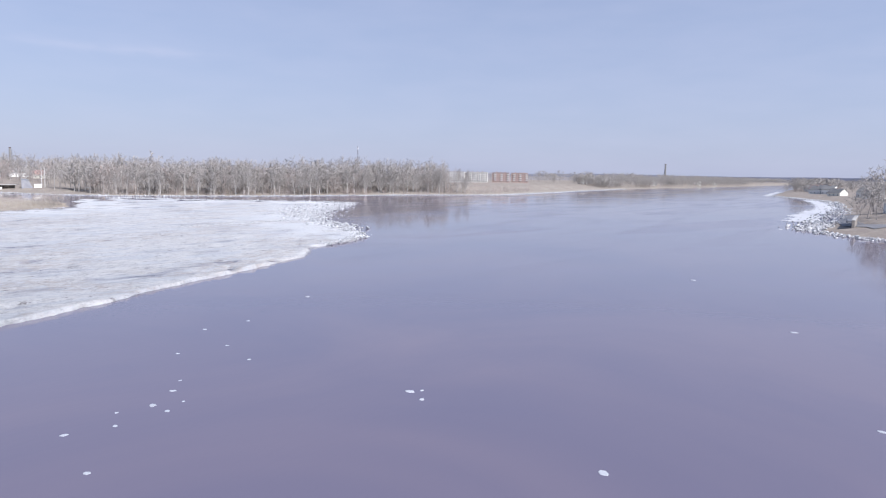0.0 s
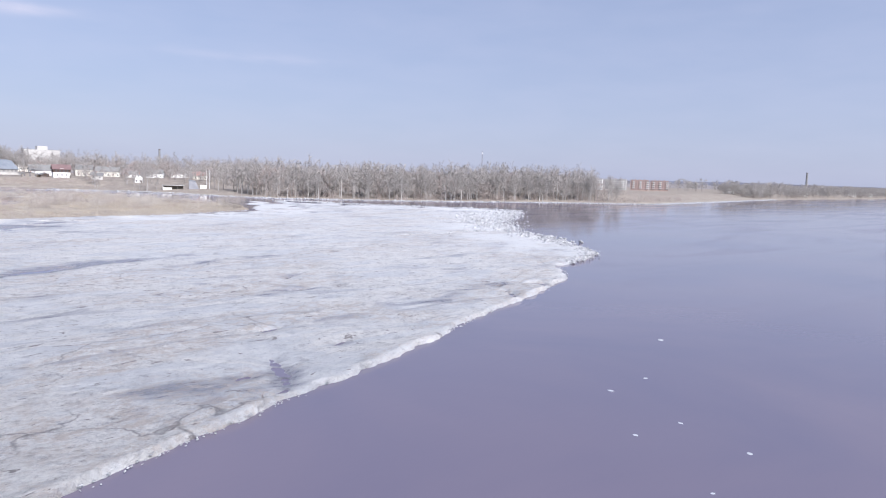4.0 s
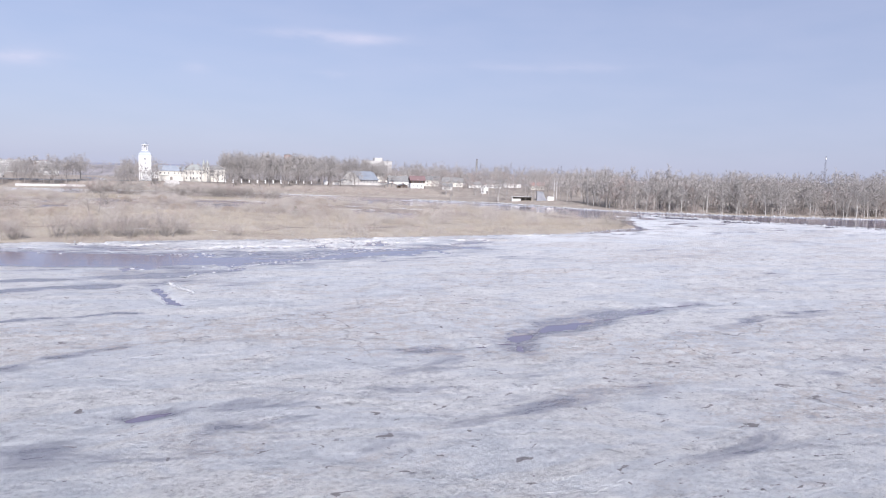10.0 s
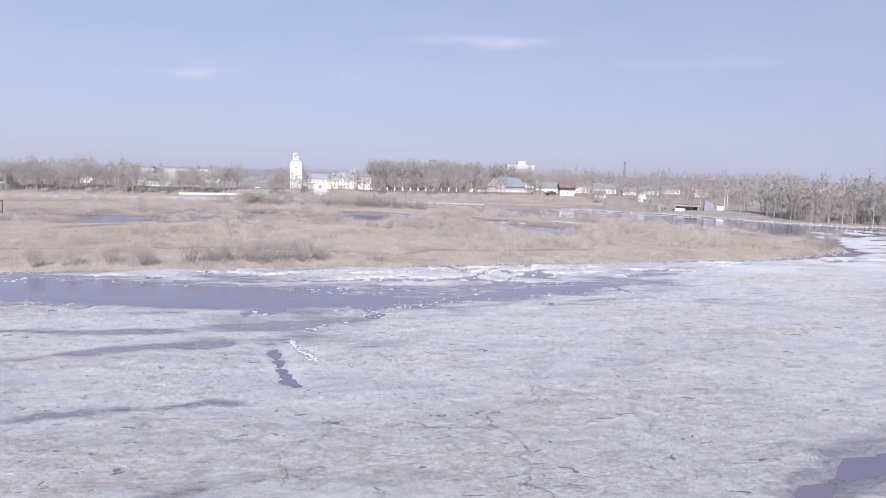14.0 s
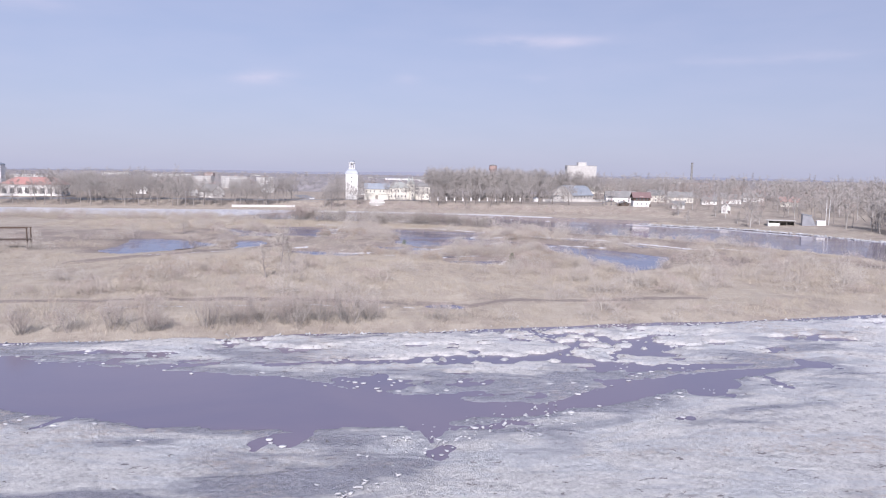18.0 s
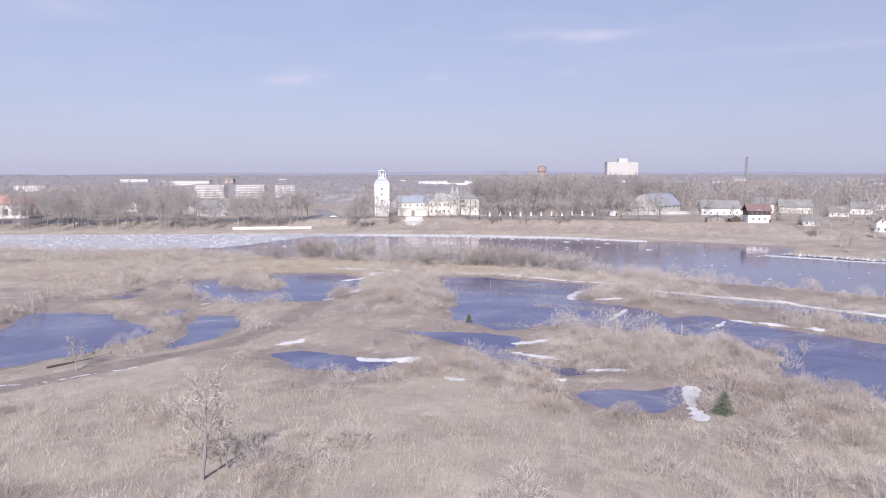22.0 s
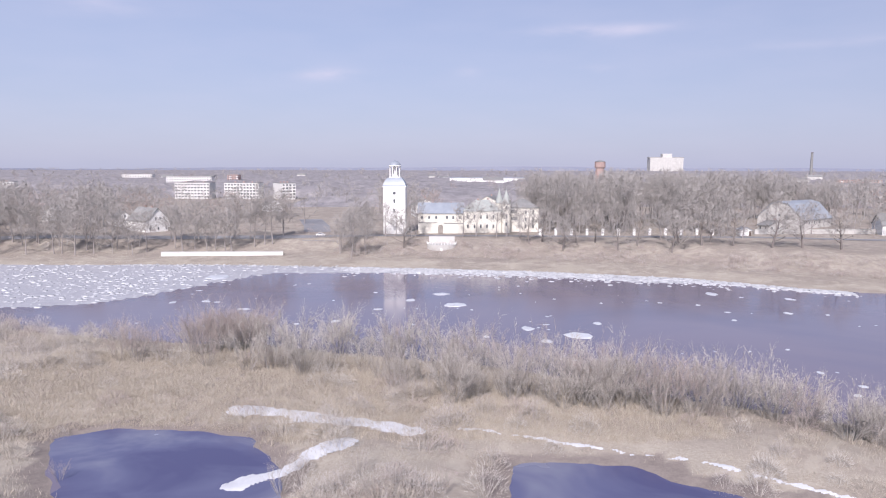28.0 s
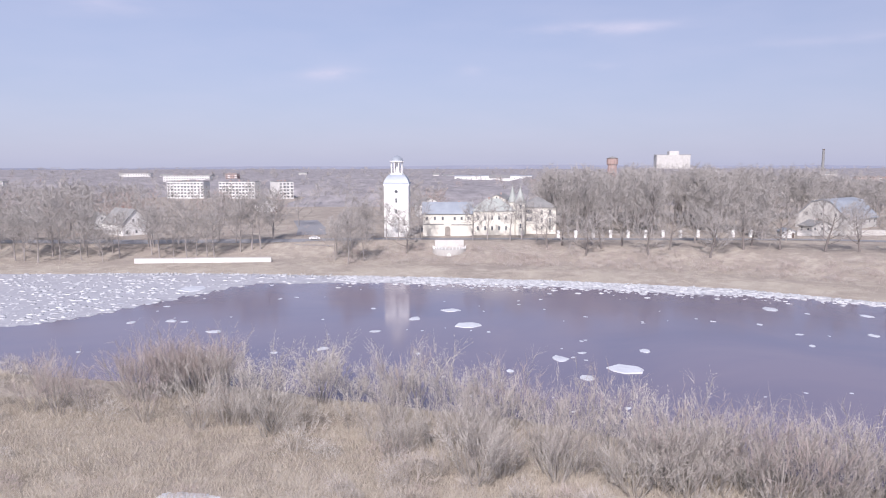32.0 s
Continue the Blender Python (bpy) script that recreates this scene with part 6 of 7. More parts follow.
LOW = [(dome_sticks(160, 2.3, 1.9), 0), (dome_sticks(161, 2.0, 2.1), 1), (dome_sticks(162, 2.6, 1.8), 2), (dome_sticks(163, 2.9, 1.7), 0), (dome_sticks(164, 1.7, 2.2), 3),
       (dome_sticks(165, 2.2, 2.2, 120, 0.055, 6), 0), (dome_sticks(166, 2.5, 2.0, 120, 0.055, 6), 1)]
thicket, made_bushes = [], [0]


def bush(x, y, tone=None, s=1.0, joined=False):
    if ground_z(x, y) < -0.12:
        return
    if joined or made_bushes[0] > 290:
        far = joined == "far"
        thicket.append((x, y, ground_z(x, y) - 0.05, rng.uniform(0, 6.28), s if joined else s * 1.4, rng.choice((5, 6) if far else (0, 1, 2, 2, 3, 4, 4))))
    else:
        made_bushes[0] += 1
        plant(BUSH[tone or rng.choice(("twig", "twig", "twig_red", "twig_pale", "twig_pale"))], x, y, scale=s)


# the belt along the castle channel
belt = [(-235, 608), (-155, 590), (-112, 570), (-86, 568), (-60, 562), (-30, 555), (0, 545), (20, 536), (41, 522), (63, 506), (92, 484), (121, 455), (145, 425)]
for (ax, ay), (bx, by) in zip(belt, belt[1:]):
    n = int(math.hypot(bx - ax, by - ay) / (2.6 if -115 < ax < 60 else 3.4))
    for k in range(n):
        for row in range(2 if -100 < ax < 50 else 1):
            x = ax + (bx - ax) * (k + rng.random()) / n
            y = ay + (by - ay) * (k + rng.random()) / n + rng.uniform(-8, 13)
            near = -95 < x < 45
            s = rng.uniform(1.0, 1.95) * (1.15 if -75 < x < 30 else 0.85) if near else rng.uniform(0.7, 1.4)
            bush(x, y, "twig_red" if -80 < x < -62 and rng.random() < 0.7 else ("twig_pale" if -52 < x < -30 and rng.random() < 0.7 else None), s if near else s * 1.3, not near)
for x, y, s in ((-63, 273, 1.3), (-58, 272, 1.2), (-55, 273, 1.0), (-46, 275, 1.5), (-42, 277, 1.3), (-37, 279, 1.3), (-33, 279, 1.4), (-29, 279, 1.5), (-25, 279, 1.6), (-20, 279, 1.7), (-17, 281, 1.2), (-30, 276, 1.0), (-70, 272, 1.1), (-78, 271, 1.2), (-90, 271, 1.0), (-2, 281, 0.9),
                (156, 321, 1.6), (153, 319, 1.4), (150, 316, 1.3), (159, 325, 1.5), (162, 331, 1.4), (157, 329, 1.5), (160, 339, 1.3), (146, 315, 1.0), (140, 312, 0.9), (150, 324, 1.2), (154, 334, 1.3)):
    bush(x, y, "twig" if s > 1.1 else None, s)
    if x < 0:
        bush(x + rng.uniform(-2, 2), y + rng.uniform(0, 4), "twig", s * 0.95)
        bush(x + rng.uniform(-3, 3), y + rng.uniform(-1, 3), "twig_red", s * 0.8)
for x, y in ((-39, 508), (-27, 503), (-24, 498), (-18, 493), (-29, 490), (-22, 486), (-16, 484), (-11, 480), (-7, 476), (-9, 473), (-67, 511), (-80, 508), (-73, 490), (-75, 498), (-71, 479), (-44, 482), (-30, 510), (-20, 506), (-16, 498), (-25, 493), (-21, 500), (-31, 500), (-27, 484),
             (18, 396), (22, 400), (12, 402), (26, 396), (34, 402), (40, 398), (45, 394), (-44, 385), (-40, 382), (34, 357), (38, 354), (-28, 413), (-20, 410), (16, 418), (8, 420), (-14, 396), (-8, 390), (2, 386), (30, 404), (37, 406), (24, 404)):
    bush(x, y, rng.choice(("twig_red", "twig", "twig")), rng.uniform(0.55, 1.0))
# taller willows by the channel, and the near rows towards the dyke
for k in range(16):
    bush(-62 + rng.gauss(0, 4), 570 + rng.gauss(0, 2), "twig_red", rng.uniform(1.6, 2.2))
for k in range(62):
    x = rng.uniform(-34, 42)
    bush(x, float(np.interp(x, [-34, -9, 10, 24, 42], [543, 534, 533, 528, 518])) + rng.uniform(0, 12), rng.choice(("twig", "twig", "twig_pale")), rng.uniform(1.0, 1.9))
# low scrub: on the near shore, the dunes and the meadow, but not on the tracks and the flooded turf
def open_way(x, y):
    px, py = np.array([x]), np.array([y])
    for line, w in (([(-110, 366), (-76, 397), (-61, 414), (-50, 442), (-47, 466)], 5.0), ([(-76, 397), (-40, 425), (-18, 440), (-6, 452)], 7.0), ([(-52, 442), (-30, 452), (-24, 470)], 6.0), ([(-130, 297), (-10, 299), (62, 304)], 2.5), ([(-40, 312), (-8, 318), (20, 330), (40, 345)], 5.0), ([(-64, 330), (-50, 340)], 5.0)):
        if seg_dist(px, py, line)[0] < w:
            return False
    return True



# soft brush on the hummocks: clumps of close stems
HUMPS = [(-54, 367, 6), (-56, 428, 5), (-41, 479, 6), (70, 477, 5), (77, 436, 6), (66, 389, 6), (60, 363, 5), (33, 340, 4), (27, 392, 8), (36, 396, 6), (-35, 347, 7), (-28, 352, 6), (-46, 352, 6), (-74, 348, 7), (-66, 342, 6), (-72, 310, 6), (-35, 291, 5), (-62, 290, 6), (-18, 288, 5), (44, 402, 5), (52, 396, 5), (10, 400, 5),
         (-10, 404, 4), (18, 428, 6), (-30, 446, 6), (-22, 462, 6), (-26, 488, 7), (-98, 330, 7), (-120, 318, 6), (-84, 372, 5), (-110, 440, 5), (-92, 476, 6), (-60, 456, 5), (62, 330, 5), (84, 344, 6), (104, 330, 5), (96, 380, 6), (110, 400, 6), (122, 380, 6), (48, 462, 5), (64, 452, 5), (86, 420, 4), (-8, 336, 6), (12, 342, 5), (-16, 322, 5), (30, 306, 4), (70, 300, 5), (100, 310, 5), (-104, 296, 6), (-130, 350, 6), (-138, 400, 7), (-126, 440, 6), (20, 470, 4), (-4, 448, 4), (-82, 440, 5), (-60, 492, 4)]
for x, y, r in HUMPS:
    for k in range(int(r * r * 0.15)):
        a, q = rng.uniform(0, 6.28), abs(rng.gauss(0, 0.55))
        bush(x + 1.3 * r * q * math.cos(a), y + 0.8 * r * q * math.sin(a), None, rng.uniform(0.9, 1.7) * (1.25 - 0.45 * min(q, 1.4)), True)
for k in range(1800):
    x, y = rng.uniform(-165, 160), rng.uniform(276, 560)
    g = float(grain(np.array([x]), np.array([y]), 30, 40.0)[0])
    h = float(grain(np.array([x]), np.array([y]), 11, 41.0)[0])
    if open_way(x, y) and (y < 292 or g + 0.6 * h > (0.08 if y < 352 else -0.02)):
        bush(x, y, None, rng.uniform(0.8, 1.5) * (0.75 if y < 300 else 1) * (1.3 if g > 0.2 else 1) * (1.2 if x > 25 else 1), True)
for k in range(300):
    x, y = rng.uniform(-95, 75), rng.uniform(440, 545)
    if open_way(x, y) and grain(np.array([x]), np.array([y]), 14, 42.0)[0] > -0.05:
        bush(x, y, None, rng.uniform(0.7, 1.4), True)
for x, y, rx, ry, n in ((-26, 494, 13, 16, 110), (-20, 472, 10, 8, 40), (44, 372, 18, 12, 90), (42, 350, 22, 10, 70), (24, 398, 16, 6, 70), (2, 396, 14, 8, 40), (36, 408, 12, 8, 60), (78, 424, 10, 8, 40), (-84, 494, 15, 18, 230), (26, 452, 16, 10, 44), (40, 474, 10, 6, 40), (-96, 520, 16, 10, 60), (66, 404, 12, 10, 60), (52, 372, 14, 10, 60), (84, 446, 14, 10, 50), (22, 408, 14, 9, 50), (24, 470, 10, 4, 26), (10, 484, 14, 2.5, 26), (-74, 478, 5, 14, 36)):
    for k in range(int(n * 0.5)):
        a, q = rng.uniform(0, 6.28), math.sqrt(rng.random())
        px_, py_ = x + rx * q * math.cos(a), y + ry * q * math.sin(a)
        if ground_z(px_, py_) > (-0.5 if x < -60 else -0.15):
            thicket.append((px_, py_, max(ground_z(px_, py_), -0.25), rng.uniform(0, 6.28), rng.uniform(0.7, 1.5) * (0.75 if ground_z(px_, py_) < 0 else 1), rng.choice((0, 1, 2, 2, 3, 4))))
# broad round osier domes, each one apart
OSIER = []
for k, (tone, h, rad) in enumerate((("osier_twig", 3.0, 3.3), ("straw_twig", 2.5, 3.6), ("twig_red", 3.3, 3.0), ("osier_twig", 2.8, 2.7))):
    t = thing("osier_bush", ("warm buff", "straw-coloured", "reddish-brown", "warm buff")[k] + " leafless round osier bush on the meadow", "bush", (0, 0, 0), 0, "round osier bushes")
    link_part("stem", dome_sticks(180 + k, h, rad, 0, 0.03, 40).mesh("stem", MAT["willow_bark"]), t)
    link_part("crown", dome_sticks(190 + k, h, rad, 1900, 0.026, 0).mesh("crown", MAT[tone]), t)
    OSIER.append(t)
for x, y in ((17.8, 401), (24, 402), (30, 401), (36, 403), (44, 404.5), (41, 376.5), (46, 379), (50, 375), (-6.4, 384), (1.8, 381), (1, 367.6), (12, 367), (35, 396.5), (35, 374), (26.6, 356), (37.6, 362), (32, 366), (39.5, 355.6), (-13, 393), (-18.7, 391), (11, 406), (43, 459.5), (54, 455), (54.5, 424), (67.6, 424), (62, 385), (70, 389), (-34.6, 471), (-26, 462), (-43, 471.6),
             (-70, 336), (-63, 340), (-54, 331), (-73, 332), (-49, 362), (-77.6, 328), (-65, 322), (-35, 341.6), (45.5, 406.4), (35, 420), (70.5, 393.6), (66, 374), (53, 349), (45, 359), (58, 356), (48, 367), (-115, 500), (-98, 505), (-86, 493.6)):
    if ground_z(x, y) > -0.2:
        plant(OSIER, x, y, scale=rng.uniform(0.9, 1.4))
# tall willow brush towards the upper end of the channel
for k in range(190):
    x = rng.uniform(-250, -92)
    y = float(np.interp(x, [-250, -185, -142, -102, -92], [572, 556, 558, 566, 572])) + rng.uniform(-6, 26)
    if ground_z(x, y) > 0.1:
        bush(x, y, None, rng.uniform(1.2, 2.1), True)
# brush on the castle bank slope
for k in range(680):
    x = rng.uniform(-70, 185)
    bush(x, float(np.interp(x, [-70, -41, 14, 62, 93, 132, 185], [716, 711, 703, 690, 672, 656, 646])) + rng.uniform(0, 24), None, rng.uniform(0.5, 1.2), "far")
for k in range(120):
    x = rng.uniform(-330, -70)
    bush(x, rng.uniform(745, 800), None, rng.uniform(0.5, 1.1), "far")
for k in range(420):
    x = rng.uniform(250, 680)
    bush(x, float(np.interp(x, [234, 248, 326, 468, 560, 760], [458, 440, 400, 364, 330, 362])) + rng.uniform(8, 50), None, rng.uniform(0.9, 2.4), "far")
scatter("willow_scrub", LOW, thicket, ["twig", "twig_red", "twig_pale", "straw_twig"], "low leafless grey and reddish scrub", "bushes")

# single trees on the island
THIN = [make_tree("young_tree", "thin bare young tree on the island meadow", "tree", tree_sticks(141 + k, 8.5, 0.36, 11, 5, 6, tw=0.075, trunk_r=0.15, low=0.25, up=0.8), "bark", "twig" if k else "twig_pale", "island trees") for k in range(2)]
for x, y, s in ((-44, 323, 1.0), (-43.6, 344, 1.5), (-41.5, 347, 0.8), (-82, 394, 0.8), (-111, 484, 1.1), (-129, 470, 0.6), (60, 405, 0.5)):
    plant(THIN, x, y, scale=s)
DEAD = make_tree("fallen_tree", "dark fallen dead tree lying on the meadow", "tree", tree_sticks(155, 12, 0.3, 8, 3, 3, tw=0.08, trunk_r=0.16), "dark_wood", "dark_wood", "")
DEAD.matrix_world = pose(-88, 396, ground_z(-88, 396) + 0.3, 0, 82, 35)


def spruce(x, y, h):
    s = Sticks(int(h * 10))
    tk = Sticks(3)
    tk.tube([Vector((0, 0, -0.2)), Vector((0, 0, h))], [h * 0.02, 0.01], 5)
    for k in range(int(h * 110)):
        z = h * (0.06 + 0.94 * s.r.random())
        r = (h - z) * 0.55 + 0.4
        a = s.r.uniform(0, 6.28)
        p = Vector((0, 0, z))
        e = p + Vector((math.cos(a) * r, math.sin(a) * r, -0.15 * r + 0.12))
        s.blade(p.lerp(e, 0.15), e, 0.12)
        for j in range(3):
            g = p.lerp(e, s.r.uniform(0.3, 0.9))
            s.blade(g, g + Vector((s.r.uniform(-1, 1), s.r.uniform(-1, 1), s.r.uniform(-0.3, 0.6))) * 0.16 * r, 0.07)
    t = thing("spruce", "small dark green spruce on the dry meadow", "tree", (x, y, ground_z(x, y)))
    link_part("trunk", tk.mesh("trunk", MAT["bark"]), t)
    link_part("crown", s.mesh("crown", MAT["needle"]), t)


spruce(27.2, 368, 3.6)
spruce(-6.5, 441, 2.1)
t = thing("post", "thin white stake standing in the pond", "post", (4, 491, 0))
part("stake", lathe([(0.07, -0.5), (0.05, 3.0)], 6), MAT["birch"], t)
for x, y, h in ((-127, 470, 5.5), (-125.8, 470.4, 5.0), (27, 425, 4.2), (41, 422, 3.6)):
    t = thing("birch_stem", "white bare birch stem without crown", "tree", (x, y, ground_z(x, y)), 0, "birch stems")
    part("trunk", lathe([(0.11, -0.3), (0.08, h * 0.6), (0.02, h)], 6), MAT["birch"], t)

# dry grass and reeds
def tuft(seed, n, h, spread, w):
    s = Sticks(seed)
    for k in range(n):
        a = Vector((s.r.gauss(0, spread), s.r.gauss(0, spread), -0.05))
        s.blade(a, a + Vector((s.r.gauss(0.4, 0.25), s.r.gauss(0.15, 0.25), 1)) * h * s.r.uniform(0.5, 1.1), w)
    return s


blades = [(tuft(1, 7, 0.5, 0.45, 0.05), 0), (tuft(2, 7, 0.4, 0.5, 0.055), 0), (tuft(3, 8, 1.0, 0.5, 0.05), 0), (tuft(4, 7, 0.9, 0.5, 0.045), 1), (tuft(5, 9, 0.65, 0.4, 0.04), 0)]
gr = np.random.RandomState(9)
N = 105000
cx, cy = gr.uniform(-190, 172, N), gr.uniform(268, 590, N)
cz, cb = land(cx, cy)
dens = 0.25 * (cy > 515) + 0.6 * np.exp(-((cx + 36) / 34) ** 2 - ((cy - 356) / 26) ** 2) + grain(cx, cy, 26, 20.0) + 0.5 * grain(cx, cy, 7, 21.0) - (cb - 0.4) * 1.2
ok = (cz > 0.12) & (dens > -0.25 + 0.3 * gr.rand(N))
gs = []
for x, y, z, d in zip(cx[ok], cy[ok], cz[ok], dens[ok]):
    tall = d > 0.35 or z < 0.35
    gs.append((x, y, z, gr.uniform(0, 6.28), gr.uniform(0.7, 1.3), (2 + (gr.rand() < 0.25)) if tall and gr.rand() < 0.7 else int(gr.rand() < 0.5)))
N = 26000
cx, cy = gr.uniform(-98, 20, N), gr.uniform(522, 566, N)
cz, cb = land(cx, cy)
for x, y, z in zip(cx[cz > 0.15], cy[cz > 0.15], cz[cz > 0.15]):
    gs.append((x, y, z, gr.uniform(0, 6.28), gr.uniform(0.7, 1.3), 4))
N = 26000
cx, cy = gr.uniform(-420, 200, N), gr.uniform(640, 760, N)
cz, cb = land(cx, cy)
ok = (cz > 0.3) & (cz < 6.6) & (grain(cx, cy, 18, 22.0) > -0.3)
for x, y, z in zip(cx[ok], cy[ok], cz[ok]):
    gs.append((x, y, z, gr.uniform(0, 6.28), gr.uniform(0.7, 1.4), int(gr.rand() < 0.5)))
for line, n in (([(-8, 485), (5, 484), (20, 477), (32, 468)], 420), ([(2, 498), (14, 496), (22, 493)], 260), ([(14, 467), (26, 459), (36, 452)], 260), ([(60, 420), (76, 405), (80, 390)], 260), ([(45, 432), (60, 436)], 160), ([(0, 435.5), (7, 437), (14.5, 431)], 260), ([(14, 463), (18, 461), (24, 458)], 240), ([(64, 435), (73, 431), (81, 428)], 320), ([(52, 438.5), (54, 421)], 180), ([(46, 446), (60, 449), (72, 452)], 240), ([(-76, 500), (-68, 485), (-72, 470)], 200)):
    for k in range(n):
        i = gr.randint(len(line) - 1)
        t = gr.rand()
        gs.append((line[i][0] + (line[i + 1][0] - line[i][0]) * t + gr.normal(0, 2.0), line[i][1] + (line[i + 1][1] - line[i][1]) * t + gr.normal(0, 2.0), -0.05, gr.uniform(0, 6.28), gr.uniform(0.25, 0.6), 2 + int(gr.rand() < 0.3)))
scatter("dry_grass", blades, gs, ["reed", "twig"], "dry straw-coloured grass and reed stalks", "grass")

# ---- snow, floes and broken ice ----
def snow_patch(line, width, lift=0.14, seed=0):
    """An old snow patch lying along a line, thick in the middle and ragged at the rim."""
    xs = [p[0] for p in line]
    ys = [p[1] for p in line]
    st = 0.4 if width < 6 else (0.8 if width < 7 else 2.0)
    gx = np.arange(min(xs) - width, max(xs) + width, st)
    gy = np.arange(min(ys) - width, max(ys) + width, st)
    X, Y = np.meshgrid(gx, gy)
    d = width / 2 - seg_dist(X, Y, line) + grain(X, Y, 4, 30 + seed) * width * 0.34 + grain(X, Y, 1.3, 31 + seed) * 0.7 - 0.2
    Z = np.maximum(land(X, Y)[0], -0.02) + smooth(-0.1, 0.8, d) * lift * (0.7 + 0.6 * grain(X, Y, 1.0, 33.0)) - 0.05 * (d < 0)
    keep = d > -0.15
    keep = keep[:-1, :-1] & keep[1:, :-1] & keep[:-1, 1:] & keep[1:, 1:]
    if keep.sum() < 4:
        return
    tagged(new("snow_patch", grid_mesh("snow_patch", gx, gy, Z, keep, MAT["snow"])), "patch of old white snow on the wet meadow", "snow", "snow patches")


SNOW = [([(-52, 533), (-45, 532.5), (-33, 528.5), (-24, 525.5)], 3.8), ([(-33, 521), (-40, 514.5), (-45, 510)], 3.8), ([(-46, 473), (-40, 483), (-36, 491)], 4.0), ([(32, 484), (28.5, 479), (26, 472)], 3.2), ([(33, 469), (40, 467)], 1.8), ([(-95, 499), (-94.8, 506), (-89, 497)], 1.3), ([(-83, 461), (-78.6, 465)], 1.2),
        ([(-18, 526), (-6, 523), (12, 517), (33, 503), (50, 493)], 1.3), ([(56, 483), (85, 462), (110, 432), (135, 405)], 2.6), ([(138, 575), (164, 553), (185, 540), (208, 500)], 5.0),
        ([(-50, 416), (-45, 419)], 2.2), ([(-31, 406), (-20, 404)], 4.0), ([(1, 410), (10, 402)], 2.2), ([(28.5, 384.5), (26, 378), (24.3, 372), (23.5, 367)], 3.0), ([(14, 396), (19, 394.5)], 2.8),
        ([(52, 431), (58, 438)], 2.6), ([(-14, 388), (-12, 386)], 2.4), ([(6, 388), (8, 390)], 1.8), ([(-72, 396), (-84, 388), (-96, 384)], 1.2), ([(-72, 290), (-30, 293), (-6, 293)], 1.0), ([(2, 418), (8, 417)], 2.4),
        ([(-95, 490), (-90, 494)], 1.4), ([(30, 442), (38, 455)], 2.0), ([(60, 440), (76, 426)], 2.0),
        ([(225, 478), (236, 455), (250, 438), (326, 398), (468, 362), (560, 328)], 7.5), ([(560, 328), (660, 343), (760, 360), (1076, 416)], 11.0), ([(345, 44), (420, 52), (529, 58), (640, 76), (720, 96)], 16.0), ([(720, 84), (885, 165), (1200, 210)], 10.0)]
for k, (ln, w) in enumerate(SNOW):
    snow_patch(ln, w, seed=k)


def floe_sticks(seed, size=1.0, thick=0.16):
    s = Sticks(seed)
    r = s.r
    n = r.randrange(6, 9)
    pts = [(math.cos(2 * math.pi * k / n) * size * r.uniform(0.55, 1.05), math.sin(2 * math.pi * k / n) * size * 0.75 * r.uniform(0.55, 1.05)) for k in range(n)]
    s.v = [Vector((x, y, -0.1)) for x, y in pts] + [Vector((x * 0.94, y * 0.94, thick * r.uniform(0.5, 0.9))) for x, y in pts] + [Vector((0, 0, thick))]
    for k in range(n):
        j = (k + 1) % n
        s.f += [(k, j, n + j), (k, n + j, n + k), (n + k, n + j, 2 * n)]
    return s


FLOE = [floe_sticks(200 + k) for k in range(6)]
floe_mesh = [f.mesh("ice_floe", MAT["floe"]) for f in FLOE]


def floe(x, y, s, zs=0.7):
    ob = tagged(new("ice_floe", rng.choice(floe_mesh)), "drifting white ice floe on the dark river", "ice floe", "drifting floes")
    ob.matrix_world = pose(x, y, 0.0, 0, 0, rng.uniform(0, 360)) @ Matrix.Diagonal((s, s, s * 0.5 * zs, 1))


for x, y, s in ((-100, 668, 6), (-98, 623, 1.8), (-89, 625, 2), (-48, 600, 1.8), (-31, 628, 2.4), (-18, 621, 4.0), (-22, 638, 3.4), (10, 586, 4.2), (17, 599, 1.8), (-1, 593, 2.6), (-11, 585, 1.2), (-75, 614, 2.2), (2, 581, 2.0), (-39, 615, 1.6), (70, 612, 2.0), (92, 600, 2.4), (60, 640, 3), (80, 632, 2)):
    floe(x, y, s)
for k in range(150):
    x = rng.uniform(-130, 150)
    lo, hi = float(np.interp(x, [-130, -60, 0, 72, 104, 150], [600, 585, 560, 512, 490, 440])), float(np.interp(x, [-130, -41, 61, 130, 165], [690, 690, 665, 630, 560]))
    floe(x, rng.uniform(lo, hi), rng.choice((0.35, 0.45, 0.6, 0.8, 1.1)))
for x, y, s in ((46, 26, 0.6), (45, 24, 0.35), (46.8, 25.4, 0.3), (41, 7, 0.5), (92, 5, 0.6), (127, 27, 0.7), (31, 39, 0.45), (31, 37, 0.3), (34, 41, 0.35), (27, 37, 0.3), (24, 38, 0.4), (22, 31, 0.3), (46, 50, 0.3),
                (44, 44, 0.3), (49, 58, 0.35), (55, 58, 0.3), (71, 65, 0.5), (60, -6, 0.4), (41, 51, 0.3), (281, 41, 1.2), (28.5, 39.5, 0.25), (33, 38, 0.2), (36, 43, 0.2)):
    floe(x, y, s)

